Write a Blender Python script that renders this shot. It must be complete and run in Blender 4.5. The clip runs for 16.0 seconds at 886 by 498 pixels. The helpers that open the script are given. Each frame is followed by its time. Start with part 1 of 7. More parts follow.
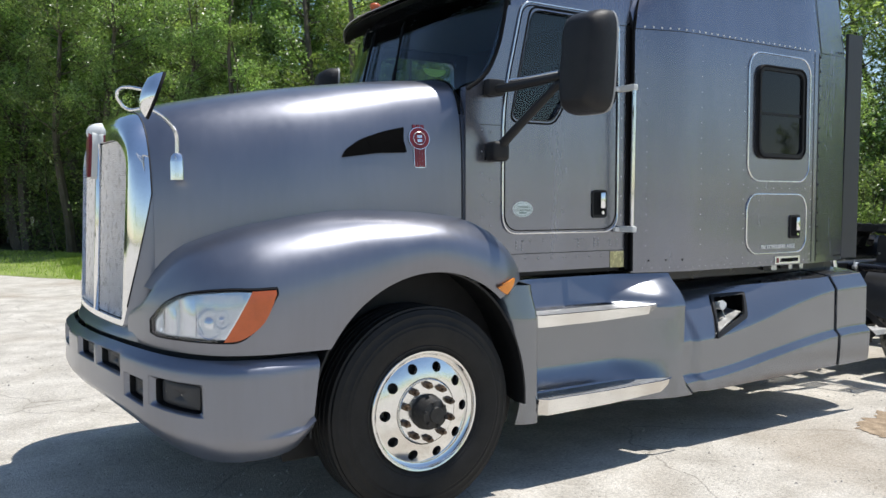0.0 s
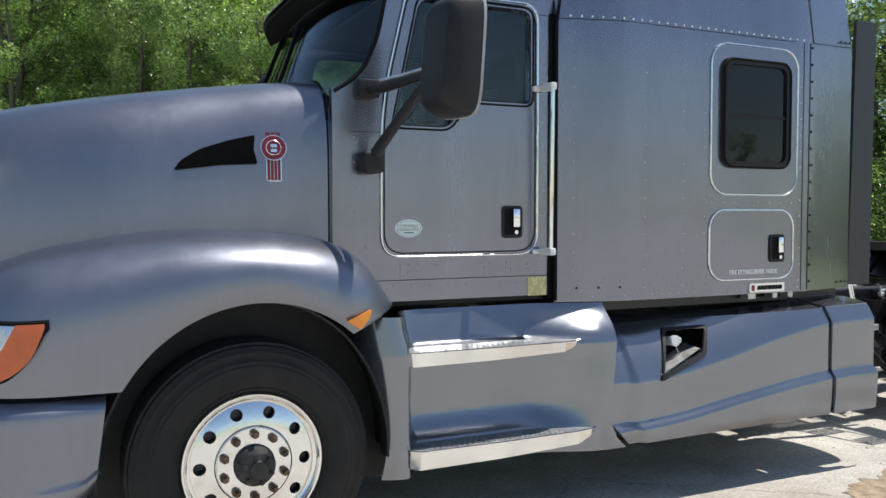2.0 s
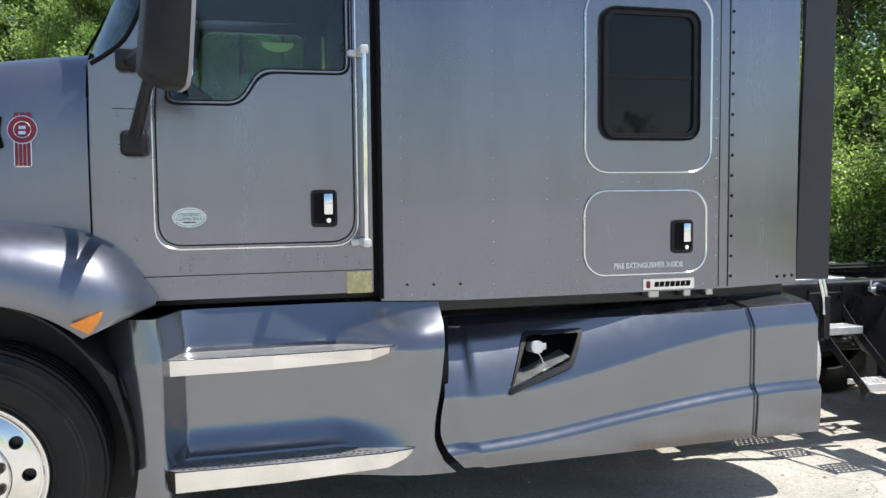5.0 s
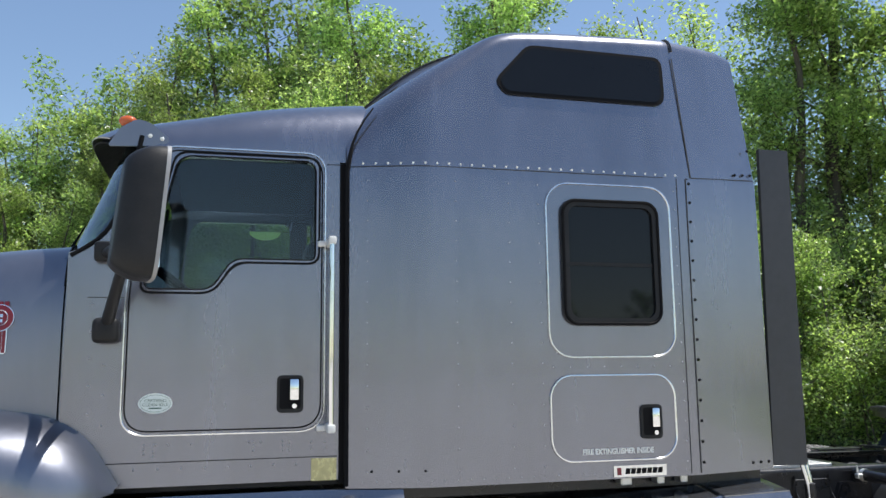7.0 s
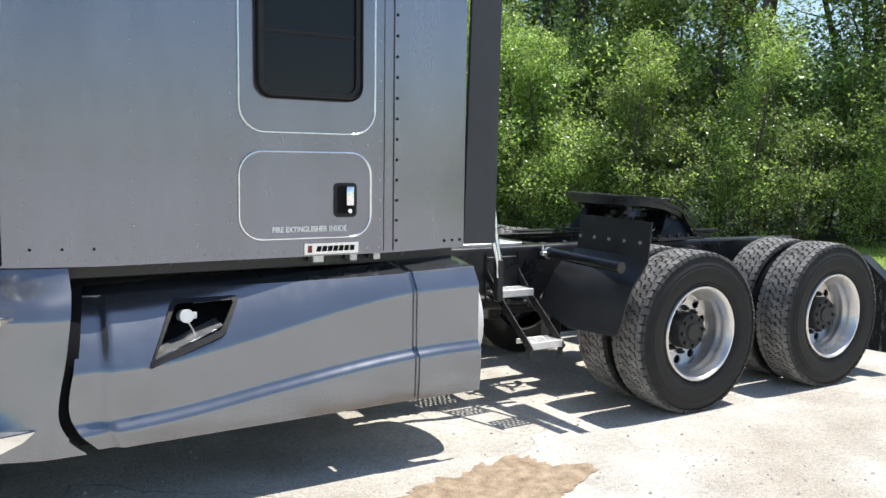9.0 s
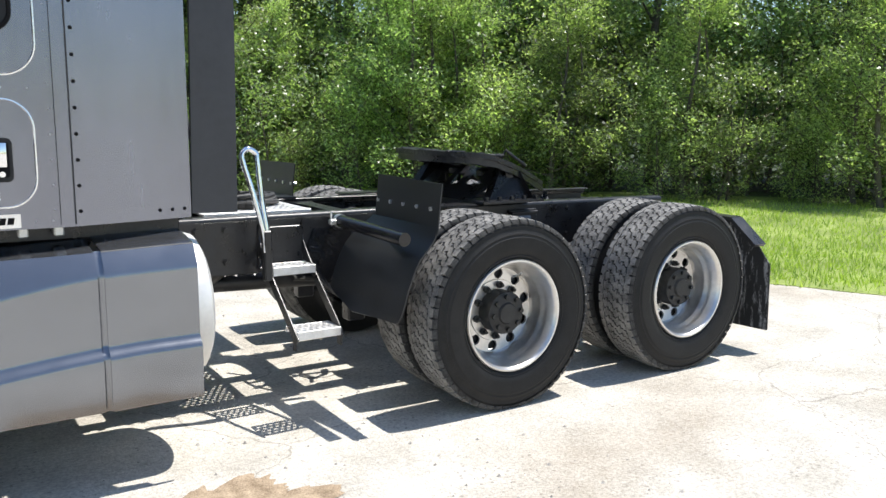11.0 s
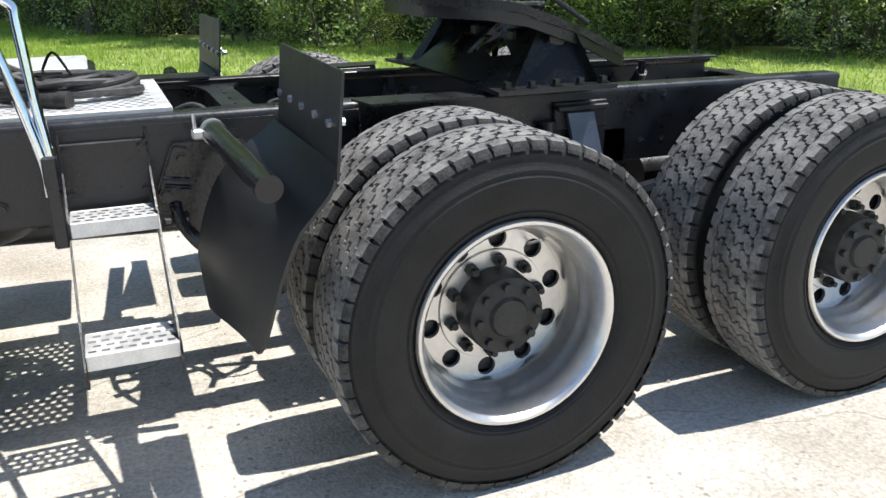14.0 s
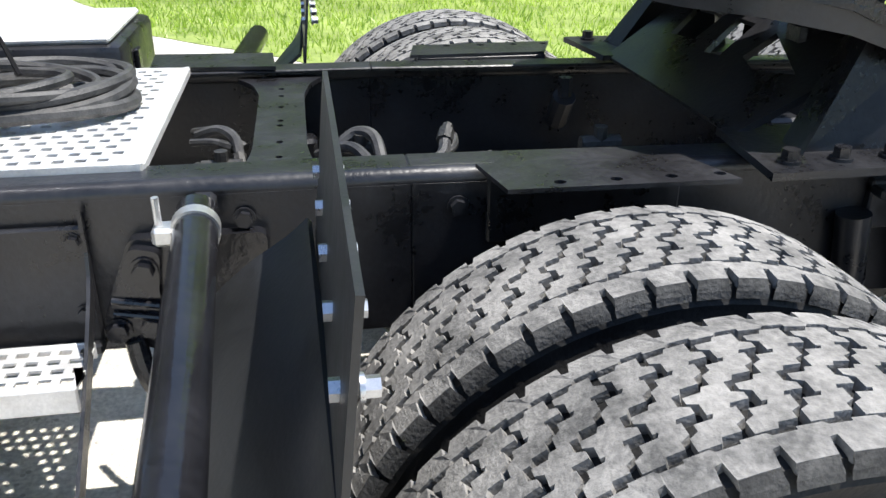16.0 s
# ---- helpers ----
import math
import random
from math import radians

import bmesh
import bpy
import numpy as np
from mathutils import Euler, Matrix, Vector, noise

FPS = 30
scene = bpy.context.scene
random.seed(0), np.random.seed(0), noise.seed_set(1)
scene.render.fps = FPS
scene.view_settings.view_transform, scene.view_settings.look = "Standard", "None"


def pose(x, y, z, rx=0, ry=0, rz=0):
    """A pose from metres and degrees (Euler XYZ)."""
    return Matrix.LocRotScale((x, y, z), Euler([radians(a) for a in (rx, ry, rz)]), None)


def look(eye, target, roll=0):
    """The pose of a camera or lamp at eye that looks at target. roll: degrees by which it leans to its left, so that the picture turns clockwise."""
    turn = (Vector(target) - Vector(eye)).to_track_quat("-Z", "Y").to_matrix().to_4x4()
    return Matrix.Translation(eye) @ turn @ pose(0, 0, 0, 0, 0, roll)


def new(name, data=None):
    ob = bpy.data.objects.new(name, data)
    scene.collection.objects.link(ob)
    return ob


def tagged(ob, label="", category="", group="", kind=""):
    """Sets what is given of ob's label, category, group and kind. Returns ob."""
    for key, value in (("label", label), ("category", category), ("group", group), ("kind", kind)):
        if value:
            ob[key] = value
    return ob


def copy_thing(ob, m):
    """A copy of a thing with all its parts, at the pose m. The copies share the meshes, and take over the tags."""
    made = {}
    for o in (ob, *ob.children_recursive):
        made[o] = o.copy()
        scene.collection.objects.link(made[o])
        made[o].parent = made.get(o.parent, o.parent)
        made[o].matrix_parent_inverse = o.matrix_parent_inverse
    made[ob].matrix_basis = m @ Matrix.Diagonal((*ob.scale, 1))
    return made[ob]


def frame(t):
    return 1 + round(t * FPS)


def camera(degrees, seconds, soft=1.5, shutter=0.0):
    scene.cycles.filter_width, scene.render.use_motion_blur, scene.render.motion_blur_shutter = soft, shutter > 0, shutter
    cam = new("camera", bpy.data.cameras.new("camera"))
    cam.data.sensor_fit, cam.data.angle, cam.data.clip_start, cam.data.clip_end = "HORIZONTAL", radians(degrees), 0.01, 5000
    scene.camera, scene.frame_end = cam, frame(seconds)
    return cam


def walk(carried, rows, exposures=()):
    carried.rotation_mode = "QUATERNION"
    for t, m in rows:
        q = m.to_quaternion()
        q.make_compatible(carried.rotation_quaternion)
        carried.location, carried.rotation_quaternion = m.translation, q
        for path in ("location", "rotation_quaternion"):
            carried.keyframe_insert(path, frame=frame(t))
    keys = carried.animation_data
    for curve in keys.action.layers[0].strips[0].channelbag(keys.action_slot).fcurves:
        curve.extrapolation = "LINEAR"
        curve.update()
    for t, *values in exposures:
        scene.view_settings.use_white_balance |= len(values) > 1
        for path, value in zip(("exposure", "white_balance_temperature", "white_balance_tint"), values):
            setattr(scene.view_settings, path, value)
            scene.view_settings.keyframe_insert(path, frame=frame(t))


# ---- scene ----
cam = camera(56.2, 16.0)

PATH = [
    (0, (-2.106, -3.438, 1.514), (-1.027, -1.758, 1.409), -0.1),
    (0.5, (-1.787, -3.402, 1.513), (-0.77, -1.683, 1.418), -0.1),
    (1, (-1.412, -3.486, 1.522), (-0.474, -1.723, 1.409), -0.7),
    (1.5, (-1.089, -3.512, 1.53), (-0.203, -1.722, 1.435), -0.6),
    (2, (-0.755, -3.482, 1.556), (0.096, -1.675, 1.475), 0.0),
    (2.5, (-0.401, -3.525, 1.563), (0.386, -1.689, 1.46), -0.1),
    (3, (-0.061, -3.577, 1.534), (0.635, -1.71, 1.367), 0.6),
    (3.2, (0.055, -3.567, 1.507), (0.72, -1.69, 1.319), 1.0),
    (5.3, (1.049, -3.483, 1.598), (1.564, -1.553, 1.496), -1.0),
    (5.5, (1.096, -3.515, 1.603), (1.613, -1.584, 1.547), -1.4),
    (6, (1.143, -3.574, 1.635), (1.671, -1.646, 1.705), -1.3),
    (6.5, (1.135, -3.59, 1.635), (1.666, -1.673, 1.846), -1.0),
    (7, (1.148, -3.624, 1.616), (1.644, -1.708, 1.908), -0.7),
    (7.5, (1.174, -3.653, 1.609), (1.642, -1.726, 1.867), -0.7),
    (8, (1.189, -3.647, 1.602), (1.708, -1.715, 1.65), -0.7),
    (8.5, (1.273, -3.618, 1.523), (2.001, -1.76, 1.392), -0.5),
    (9, (1.522, -3.55, 1.553), (2.541, -1.842, 1.343), 0.8),
    (9.5, (1.842, -3.568, 1.547), (3.012, -1.96, 1.326), -0.1),
    (9.7, (1.992, -3.556, 1.584), (3.181, -1.967, 1.336), 0.3),
    (11.8, (3.461, -3.01, 1.48), (4.419, -1.292, 1.115), 0.4),
    (12, (3.594, -2.88, 1.471), (4.533, -1.159, 1.08), 0.5),
    (12.5, (3.861, -2.659, 1.464), (4.763, -0.925, 1.041), 0.3),
    (13, (4.154, -2.434, 1.466), (4.946, -0.665, 0.975), 0.3),
    (13.5, (4.332, -2.107, 1.443), (5.076, -0.344, 0.862), -0.1),
    (14, (4.546, -1.827, 1.446), (5.268, -0.081, 0.789), -0.6),
    (14.5, (4.775, -1.546, 1.474), (5.398, 0.216, 0.763), 0.7),
    (15, (4.891, -1.191, 1.475), (5.348, 0.612, 0.741), 1.7),
    (15.5, (5.012, -0.851, 1.47), (5.315, 0.963, 0.683), 1.1),
    (16, (5.033, -0.52, 1.49), (5.336, 1.265, 0.64), 0.4),
]
walk(cam, [(t, look(eye, target, roll)) for t, eye, target, roll in PATH], [(0, 0.15), (2, 0.18), (3.2, 0.28), (6, 0.40), (8, 0.33), (9.3, 0.55), (12, 0.57), (14, 0.62), (15, 0.78), (16, 1.02)])

# ---- light ----
SUN_DIR = Vector((0.38, -0.04, 1.0)).normalized()
sun = new("sun", bpy.data.lights.new("sun", "SUN"))
sun.data.energy, sun.data.angle, sun.data.color = 4.4, radians(0.55), (1.0, 0.965, 0.91)
sun.matrix_world = look((0, 0, 30), Vector((0, 0, 30)) - SUN_DIR)
world = bpy.data.worlds.new("world")
scene.world = world
world.use_nodes = True
wn = world.node_tree
sky = wn.nodes.new("ShaderNodeTexSky")
sky.sky_type, sky.sun_disc = "NISHITA", False
sky.sun_elevation = math.asin(SUN_DIR.z)
sky.sun_rotation = math.atan2(SUN_DIR.x, SUN_DIR.y)
sky.air_density, sky.dust_density, sky.ozone_density = 1.05, 0.25, 1.6
wn.links.new(sky.outputs[0], wn.nodes["Background"].inputs[0])
wn.nodes["Background"].inputs[1].default_value = 0.122


# ---- materials ----
def material(name, color, rough=0.6, metal=0.0, var=0.12, scale=6.0, bump=0.0, bump_scale=60.0, coat=0.0,
             rough_var=0.08, color2=None, stretch=(1, 1, 1), spec=0.5, transmit=0.0, random_var=0.0, lo=0.35, hi=0.65, coat_rough=0.16):
    """Principled surface with two scales of colour variation, roughness variation and fine relief."""
    m = bpy.data.materials.new(name)
    m.use_nodes = True
    t = m.node_tree
    p = t.nodes["Principled BSDF"]
    link, node = t.links.new, t.nodes.new
    geo = node("ShaderNodeNewGeometry")
    mp = node("ShaderNodeMapping")
    mp.inputs["Scale"].default_value = stretch
    link(geo.outputs["Position"], mp.inputs[0])
    n1, n2 = node("ShaderNodeTexNoise"), node("ShaderNodeTexNoise")
    for n, s, d in ((n1, scale, 6), (n2, scale * 9, 4)):
        n.inputs["Scale"].default_value, n.inputs["Detail"].default_value = s, d
        link(mp.outputs[0], n.inputs["Vector"])
    add = node("ShaderNodeMath")
    add.operation = "MULTIPLY_ADD"
    add.inputs[1].default_value = 0.35
    link(n2.outputs[0], add.inputs[0])
    sc = node("ShaderNodeMath")
    sc.operation = "MULTIPLY"
    sc.inputs[1].default_value = 0.65
    link(n1.outputs[0], sc.inputs[0])
    link(sc.outputs[0], add.inputs[2])
    ramp = node("ShaderNodeValToRGB")
    c = Vector(color)
    a = c * (1 - var)
    b = Vector(color2) if color2 else c * (1 + var)
    ramp.color_ramp.elements[0].position, ramp.color_ramp.elements[1].position = lo, hi
    ramp.color_ramp.elements[0].color = (*a, 1)
    ramp.color_ramp.elements[1].color = (*b, 1)
    link(add.outputs[0], ramp.inputs[0])
    out = ramp.outputs[0]
    if random_var:
        info = node("ShaderNodeObjectInfo")
        hsv = node("ShaderNodeHueSaturation")
        mr = node("ShaderNodeMapRange")
        mr.inputs[3].default_value, mr.inputs[4].default_value = 1 - random_var, 1 + random_var
        link(info.outputs["Random"], mr.inputs[0])
        link(mr.outputs[0], hsv.inputs["Value"])
        link(out, hsv.inputs["Color"])
        out = hsv.outputs[0]
    link(out, p.inputs["Base Color"])
    mr = node("ShaderNodeMapRange")
    mr.inputs[1].default_value, mr.inputs[2].default_value = 0.3, 0.7
    mr.inputs[3].default_value, mr.inputs[4].default_value = max(0.02, rough - rough_var), min(1, rough + rough_var)
    link(add.outputs[0], mr.inputs[0])
    link(mr.outputs[0], p.inputs["Roughness"])
    p.inputs["Metallic"].default_value = metal
    p.inputs["Coat Weight"].default_value = coat
    p.inputs["Coat Roughness"].default_value = coat_rough
    p.inputs["Specular IOR Level"].default_value = spec
    p.inputs["Transmission Weight"].default_value = transmit
    if bump:
        n3 = node("ShaderNodeTexNoise")
        n3.inputs["Scale"].default_value, n3.inputs["Detail"].default_value = bump_scale, 5
        link(mp.outputs[0], n3.inputs["Vector"])
        bp = node("ShaderNodeBump")
        bp.inputs["Strength"].default_value, bp.inputs["Distance"].default_value = min(1, bump), 0.01
        link(n3.outputs[0], bp.inputs["Height"])
        link(bp.outputs[0], p.inputs["Normal"])
    return m


def leaf_material(name, dark, light, glow=1.5, thin=0.5):
    m = bpy.data.materials.new(name)
    m.use_nodes = True
    t = m.node_tree
    node, link = t.nodes.new, t.links.new
    p = t.nodes["Principled BSDF"]
    geo, info = node("ShaderNodeNewGeometry"), node("ShaderNodeObjectInfo")
    ramp = node("ShaderNodeValToRGB")
    ramp.color_ramp.elements[0].color, ramp.color_ramp.elements[1].color = (*dark, 1), (*light, 1)
    link(geo.outputs["Random Per Island"], ramp.inputs[0])
    hsv = node("ShaderNodeHueSaturation")
    for lo, hi, name_in in ((0.485, 0.515, "Hue"), (0.75, 1.3, "Value")):
        mr = node("ShaderNodeMapRange")
        mr.inputs[3].default_value, mr.inputs[4].default_value = lo, hi
        link(info.outputs["Random"], mr.inputs[0])
        link(mr.outputs[0], hsv.inputs[name_in])
    link(ramp.outputs[0], hsv.inputs["Color"])
    link(hsv.outputs[0], p.inputs["Base Color"])
    p.inputs["Roughness"].default_value = 0.33
    tr = node("ShaderNodeBsdfTranslucent")
    tint = node("ShaderNodeMixRGB")
    tint.blend_type = "MULTIPLY"
    tint.inputs[0].default_value = 1.0
    tint.inputs[2].default_value = (glow * 0.88, glow * 1.02, glow * 0.50, 1)
    link(hsv.outputs[0], tint.inputs[1])
    link(tint.outputs[0], tr.inputs[0])
    mix = node("ShaderNodeMixShader")
    mix.inputs[0].default_value = thin
    link(p.outputs[0], mix.inputs[1])
    link(tr.outputs[0], mix.inputs[2])
    link(mix.outputs[0], t.nodes["Material Output"].inputs[0])
    return m


def glass_material(name, color, rough=0.02, clear=0.6, gloss=0.05):
    """Tinted glass: part see-through, part mirror by its Fresnel."""
    m = bpy.data.materials.new(name)
    m.use_nodes = True
    t = m.node_tree
    node, link = t.nodes.new, t.links.new
    tr, gl, lw, mix = node("ShaderNodeBsdfTransparent"), node("ShaderNodeBsdfGlossy"), node("ShaderNodeLayerWeight"), node("ShaderNodeMixShader")
    tr.inputs[0].default_value = (*[c * clear for c in color], 1)
    gl.inputs["Roughness"].default_value = rough
    lw.inputs[0].default_value = 0.5
    pw, mr = node("ShaderNodeMath"), node("ShaderNodeMapRange")
    pw.operation = "POWER"
    pw.inputs[1].default_value = 5.0
    link(lw.outputs["Facing"], pw.inputs[0])
    link(pw.outputs[0], mr.inputs[0])
    mr.inputs[3].default_value, mr.inputs[4].default_value = gloss, 0.9
    link(mr.outputs[0], mix.inputs[0])
    link(tr.outputs[0], mix.inputs[1])
    link(gl.outputs[0], mix.inputs[2])
    link(mix.outputs[0], t.nodes["Material Output"].inputs[0])
    return m


# Upright tone streaks in these two paint colours stand in for blotchy reflections.
PAINT = material("grey_metallic_paint", (0.212, 0.221, 0.258), 0.38, 0.90, 0.05, 1.5, 0.0, coat=0.6, rough_var=0.05, stretch=(2.2, 2.2, 0.35), coat_rough=0.06)
CABPAINT = material("grey_cab_panel_paint", (0.222, 0.229, 0.270), 0.25, 0.83, 0.09, 1.3, 0.05, 1.2, coat=0.6, rough_var=0.045, stretch=(2.4, 2.4, 0.45), coat_rough=0.07)
PAINT2 = material("grey_fairing_paint", (0.235, 0.246, 0.270), 0.20, 0.85, 0.05, 2.0, 0.08, 1.4, coat=0.5, rough_var=0.04, coat_rough=0.04)
CHROME = material("chrome", (0.83, 0.84, 0.86), 0.07, 1.0, 0.04, 8, rough_var=0.03)
RIM = material("satin_aluminium_rim", (0.70, 0.685, 0.665), 0.33, 0.92, 0.12, 5, 0.0, 160, rough_var=0.05)
ALU = material("polished_aluminium", (0.82, 0.82, 0.81), 0.14, 1.0, 0.05, 5, 0.0, 180, rough_var=0.06)
BRUSHED = material("dull_aluminium", (0.66, 0.66, 0.65), 0.42, 0.9, 0.12, 20, 0.08, 220)
PLATE = material("aluminium_tread_plate", (0.74, 0.73, 0.71), 0.5, 0.6, 0.15, 18, 0.1, 200)
BLACK = material("black_chassis_paint", (0.016, 0.016, 0.018), 0.34, 0.0, 0.5, 9, 0.10, 90, rough_var=0.14)
PLASTIC = material("black_plastic", (0.014, 0.014, 0.015), 0.5, 0.0, 0.3, 12, 0.15, 400, spec=0.3)
DARKGREY = material("dark_grey_panel", (0.035, 0.036, 0.04), 0.48, 0.0, 0.2, 3, 0.05, 120)
RUBBER = material("tyre_rubber", (0.009, 0.009, 0.0095), 0.6, 0.0, 0.35, 10, 0.2, 150, color2=(0.018, 0.0175, 0.017), spec=0.3)
TREAD = material("dusty_tyre_tread", (0.135, 0.131, 0.125), 0.9, 0.0, 0.45, 11, 0.3, 200, color2=(0.30, 0.288, 0.27))
SHOULDER = material("scuffed_tyre_shoulder", (0.035, 0.034, 0.033), 0.85, 0.0, 0.4, 14, 0.3, 160, color2=(0.10, 0.097, 0.092), lo=0.42, hi=0.70)
FLAP = material("rubber_mud_flap", (0.018, 0.019, 0.020), 0.45, 0.0, 0.3, 6, 0.06, 120)
TRIM = material("black_rubber_seal", (0.006, 0.006, 0.007), 0.7, 0.0, 0.2, 20, spec=0.12)
HUB = material("dusty_black_hub", (0.018, 0.0175, 0.017), 0.55, 0.1, 0.4, 20, 0.3, 120, color2=(0.040, 0.038, 0.035))
LUG = material("rusty_lug_nut", (0.06, 0.045, 0.035), 0.5, 0.5, 0.4, 30, 0.2, 90, color2=(0.20, 0.13, 0.08))
AMBER = material("amber_lens", (0.56, 0.115, 0.03), 0.15, 0.0, 0.1, 20, spec=0.6)
CREAM = material("aluminium_tank_end", (0.72, 0.71, 0.68), 0.45, 0.35, 0.08, 5)
# Leaf tones carry light: C and D lightened for sun, B darkened for shade.
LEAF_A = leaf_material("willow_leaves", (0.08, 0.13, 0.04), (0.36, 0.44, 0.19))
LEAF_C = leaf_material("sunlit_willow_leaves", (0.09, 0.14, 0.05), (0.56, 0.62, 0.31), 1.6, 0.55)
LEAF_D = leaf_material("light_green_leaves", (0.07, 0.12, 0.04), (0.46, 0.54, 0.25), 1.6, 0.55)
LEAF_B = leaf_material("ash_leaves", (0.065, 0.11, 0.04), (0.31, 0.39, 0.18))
BARK = material("grey_brown_bark", (0.10, 0.085, 0.065), 0.9, 0.0, 0.4, 8, 0.6, 40, stretch=(1, 1, 0.25))
GLOSSBLACK = material("gloss_black_casting", (0.012, 0.012, 0.014), 0.18, 0.0, 0.4, 9, 0.08, 60, rough_var=0.1)
SCUFFED = material("scuffed_rubber", (0.024, 0.025, 0.027), 0.5, 0.0, 0.3, 7, 0.1, 120, color2=(0.30, 0.30, 0.30), stretch=(1, 4.0, 0.7), lo=0.545, hi=0.60)
GLASS = glass_material("tinted_cab_glass", (0.72, 0.80, 0.83), clear=1.0, gloss=0.045)
DARKGLASS = material("dark_tinted_window", (0.008, 0.009, 0.011), 0.03, 0.0, 0.1, 4, rough_var=0.01, spec=0.28)
INTERIOR = material("dark_grey_interior", (0.012, 0.012, 0.014), 0.7, 0.0, 0.3, 8, 0.2, 120)
RED = material("dark_red_enamel", (0.17, 0.012, 0.022), 0.35, 0.0, 0.1, 20)
WHITE = material("white_vinyl", (0.75, 0.76, 0.74), 0.5, 0.0, 0.05, 20)


# ---- mesh helpers ----
def part(name, bm, mat, parent=None, label="", smooth=True, autosmooth=35, me=None):
    """Links a bmesh as one mesh object under a thing or under a part."""
    bmesh.ops.recalc_face_normals(bm, faces=bm.faces)
    if smooth:
        lim = radians(autosmooth)
        for f in bm.faces:
            f.smooth = True
        for e in bm.edges:
            e.smooth = not (len(e.link_faces) == 2 and e.calc_face_angle(0) > lim)
    me = me or bpy.data.meshes.new(name)
    bm.to_mesh(me)
    bm.free()
    me.materials.append(mat)
    ob = new(name, me)
    if parent:
        ob.parent = parent
    if label:
        tagged(ob, label)
    return ob


def thing(name, label, category, group="", at=(0, 0, 0), kind=""):
    ob = new(name)
    ob.location = at
    ob.empty_display_size = 0.1
    return tagged(ob, label, category, group, kind)


def box(bm, lo, hi, bevel=0.0, seg=2, m=None):
    r = bmesh.ops.create_cube(bm, size=1)
    vs = r["verts"]
    for v in vs:
        v.co = Vector([lo[i] + (v.co[i] + 0.5) * (hi[i] - lo[i]) for i in range(3)])
    if bevel:
        es = list({e for v in vs for e in v.link_edges})
        r = bmesh.ops.bevel(bm, geom=es, offset=bevel, segments=seg, affect="EDGES", profile=0.5)
        vs = list({v for f in r["faces"] for v in f.verts} | {v for v in vs if v.is_valid})
    if m is not None:
        bmesh.ops.transform(bm, matrix=m, verts=vs)
    return bm


def boxes(*specs, bevel=0.004, seg=1):
    bm = bmesh.new()
    for lo, hi in specs:
        box(bm, lo, hi, bevel, seg)
    return bm


def tube(bm, pts, r, n=10, caps=True):
    """A round bar along a path of points."""
    pts = [Vector(p) for p in pts]
    rings = []
    up = Vector((0, 0, 1))
    for i, p in enumerate(pts):
        d = (pts[min(i + 1, len(pts) - 1)] - pts[max(i - 1, 0)]).normalized()
        if i == 0:
            up = d.orthogonal().normalized()
        up = (up - d * up.dot(d)).normalized()
        side = d.cross(up)
        rr = r[i] if isinstance(r, (list, tuple)) else r
        rings.append([bm.verts.new(p + rr * (math.cos(a) * up + math.sin(a) * side)) for a in [2 * math.pi * k / n for k in range(n)]])
    for a, b in zip(rings, rings[1:]):
        for k in range(n):
            bm.faces.new((a[k], a[(k + 1) % n], b[(k + 1) % n], b[k]))
    if caps:
        bm.faces.new(rings[0][::-1])
        bm.faces.new(rings[-1])
    return bm


def smooth_path(pts, n=6):
    """A Catmull-Rom curve through points."""
    pts = [Vector(p) for p in pts]
    q = [pts[0] * 2 - pts[1], *pts, pts[-1] * 2 - pts[-2]]
    out = []
    for i in range(1, len(q) - 2):
        for k in range(n):
            t = k / n
            a, b, c, d = q[i - 1 : i + 3]
            out.append(0.5 * (2 * b + (c - a) * t + (2 * a - 5 * b + 4 * c - d) * t * t + (3 * b - a - 3 * c + d) * t ** 3))
    return out + [pts[-1]]


def cyl(bm, a, b, r, n=16, r2=None):
    return tube(bm, [a, b], [r, r if r2 is None else r2], n)


def lathe(profile, n=64, axis="y", center=(0, 0, 0), closed=False):
    """Turns (radius, along) points round the axis y through center."""
    bm = bmesh.new()
    rings = []
    for r, y in profile:
        rings.append([bm.verts.new((center[0] + r * math.cos(2 * math.pi * k / n), center[1] + y, center[2] + r * math.sin(2 * math.pi * k / n))) for k in range(n)])
    pairs = list(zip(rings, rings[1:])) + ([(rings[-1], rings[0])] if closed else [])
    for a, b in pairs:
        for k in range(n):
            bm.faces.new((a[k], a[(k + 1) % n], b[(k + 1) % n], b[k]))
    return bm


def sheet(fn, us, vs, thick=0.0, skip=None):
    """A grid surface fn(u, v) with thickness along its normals; skip(u, v) leaves cells out."""
    bm = bmesh.new()
    g = [[Vector(fn(u, v)) for v in vs] for u in us]
    nu, nv = len(us), len(vs)
    front = [[bm.verts.new(p) for p in row] for row in g]
    cells = [(i, j) for i in range(nu - 1) for j in range(nv - 1) if not (skip and skip((us[i] + us[i + 1]) / 2, (vs[j] + vs[j + 1]) / 2))]
    for i, j in cells:
        try:
            bm.faces.new((front[i][j], front[i + 1][j], front[i + 1][j + 1], front[i][j + 1]))
        except ValueError:
            pass
    if thick:
        bmesh.ops.recalc_face_normals(bm, faces=bm.faces)
        bmesh.ops.solidify(bm, geom=list(bm.faces), thickness=thick)
    loose = [v for v in bm.verts if not v.link_faces]
    bmesh.ops.delete(bm, geom=loose, context="VERTS")
    return bm


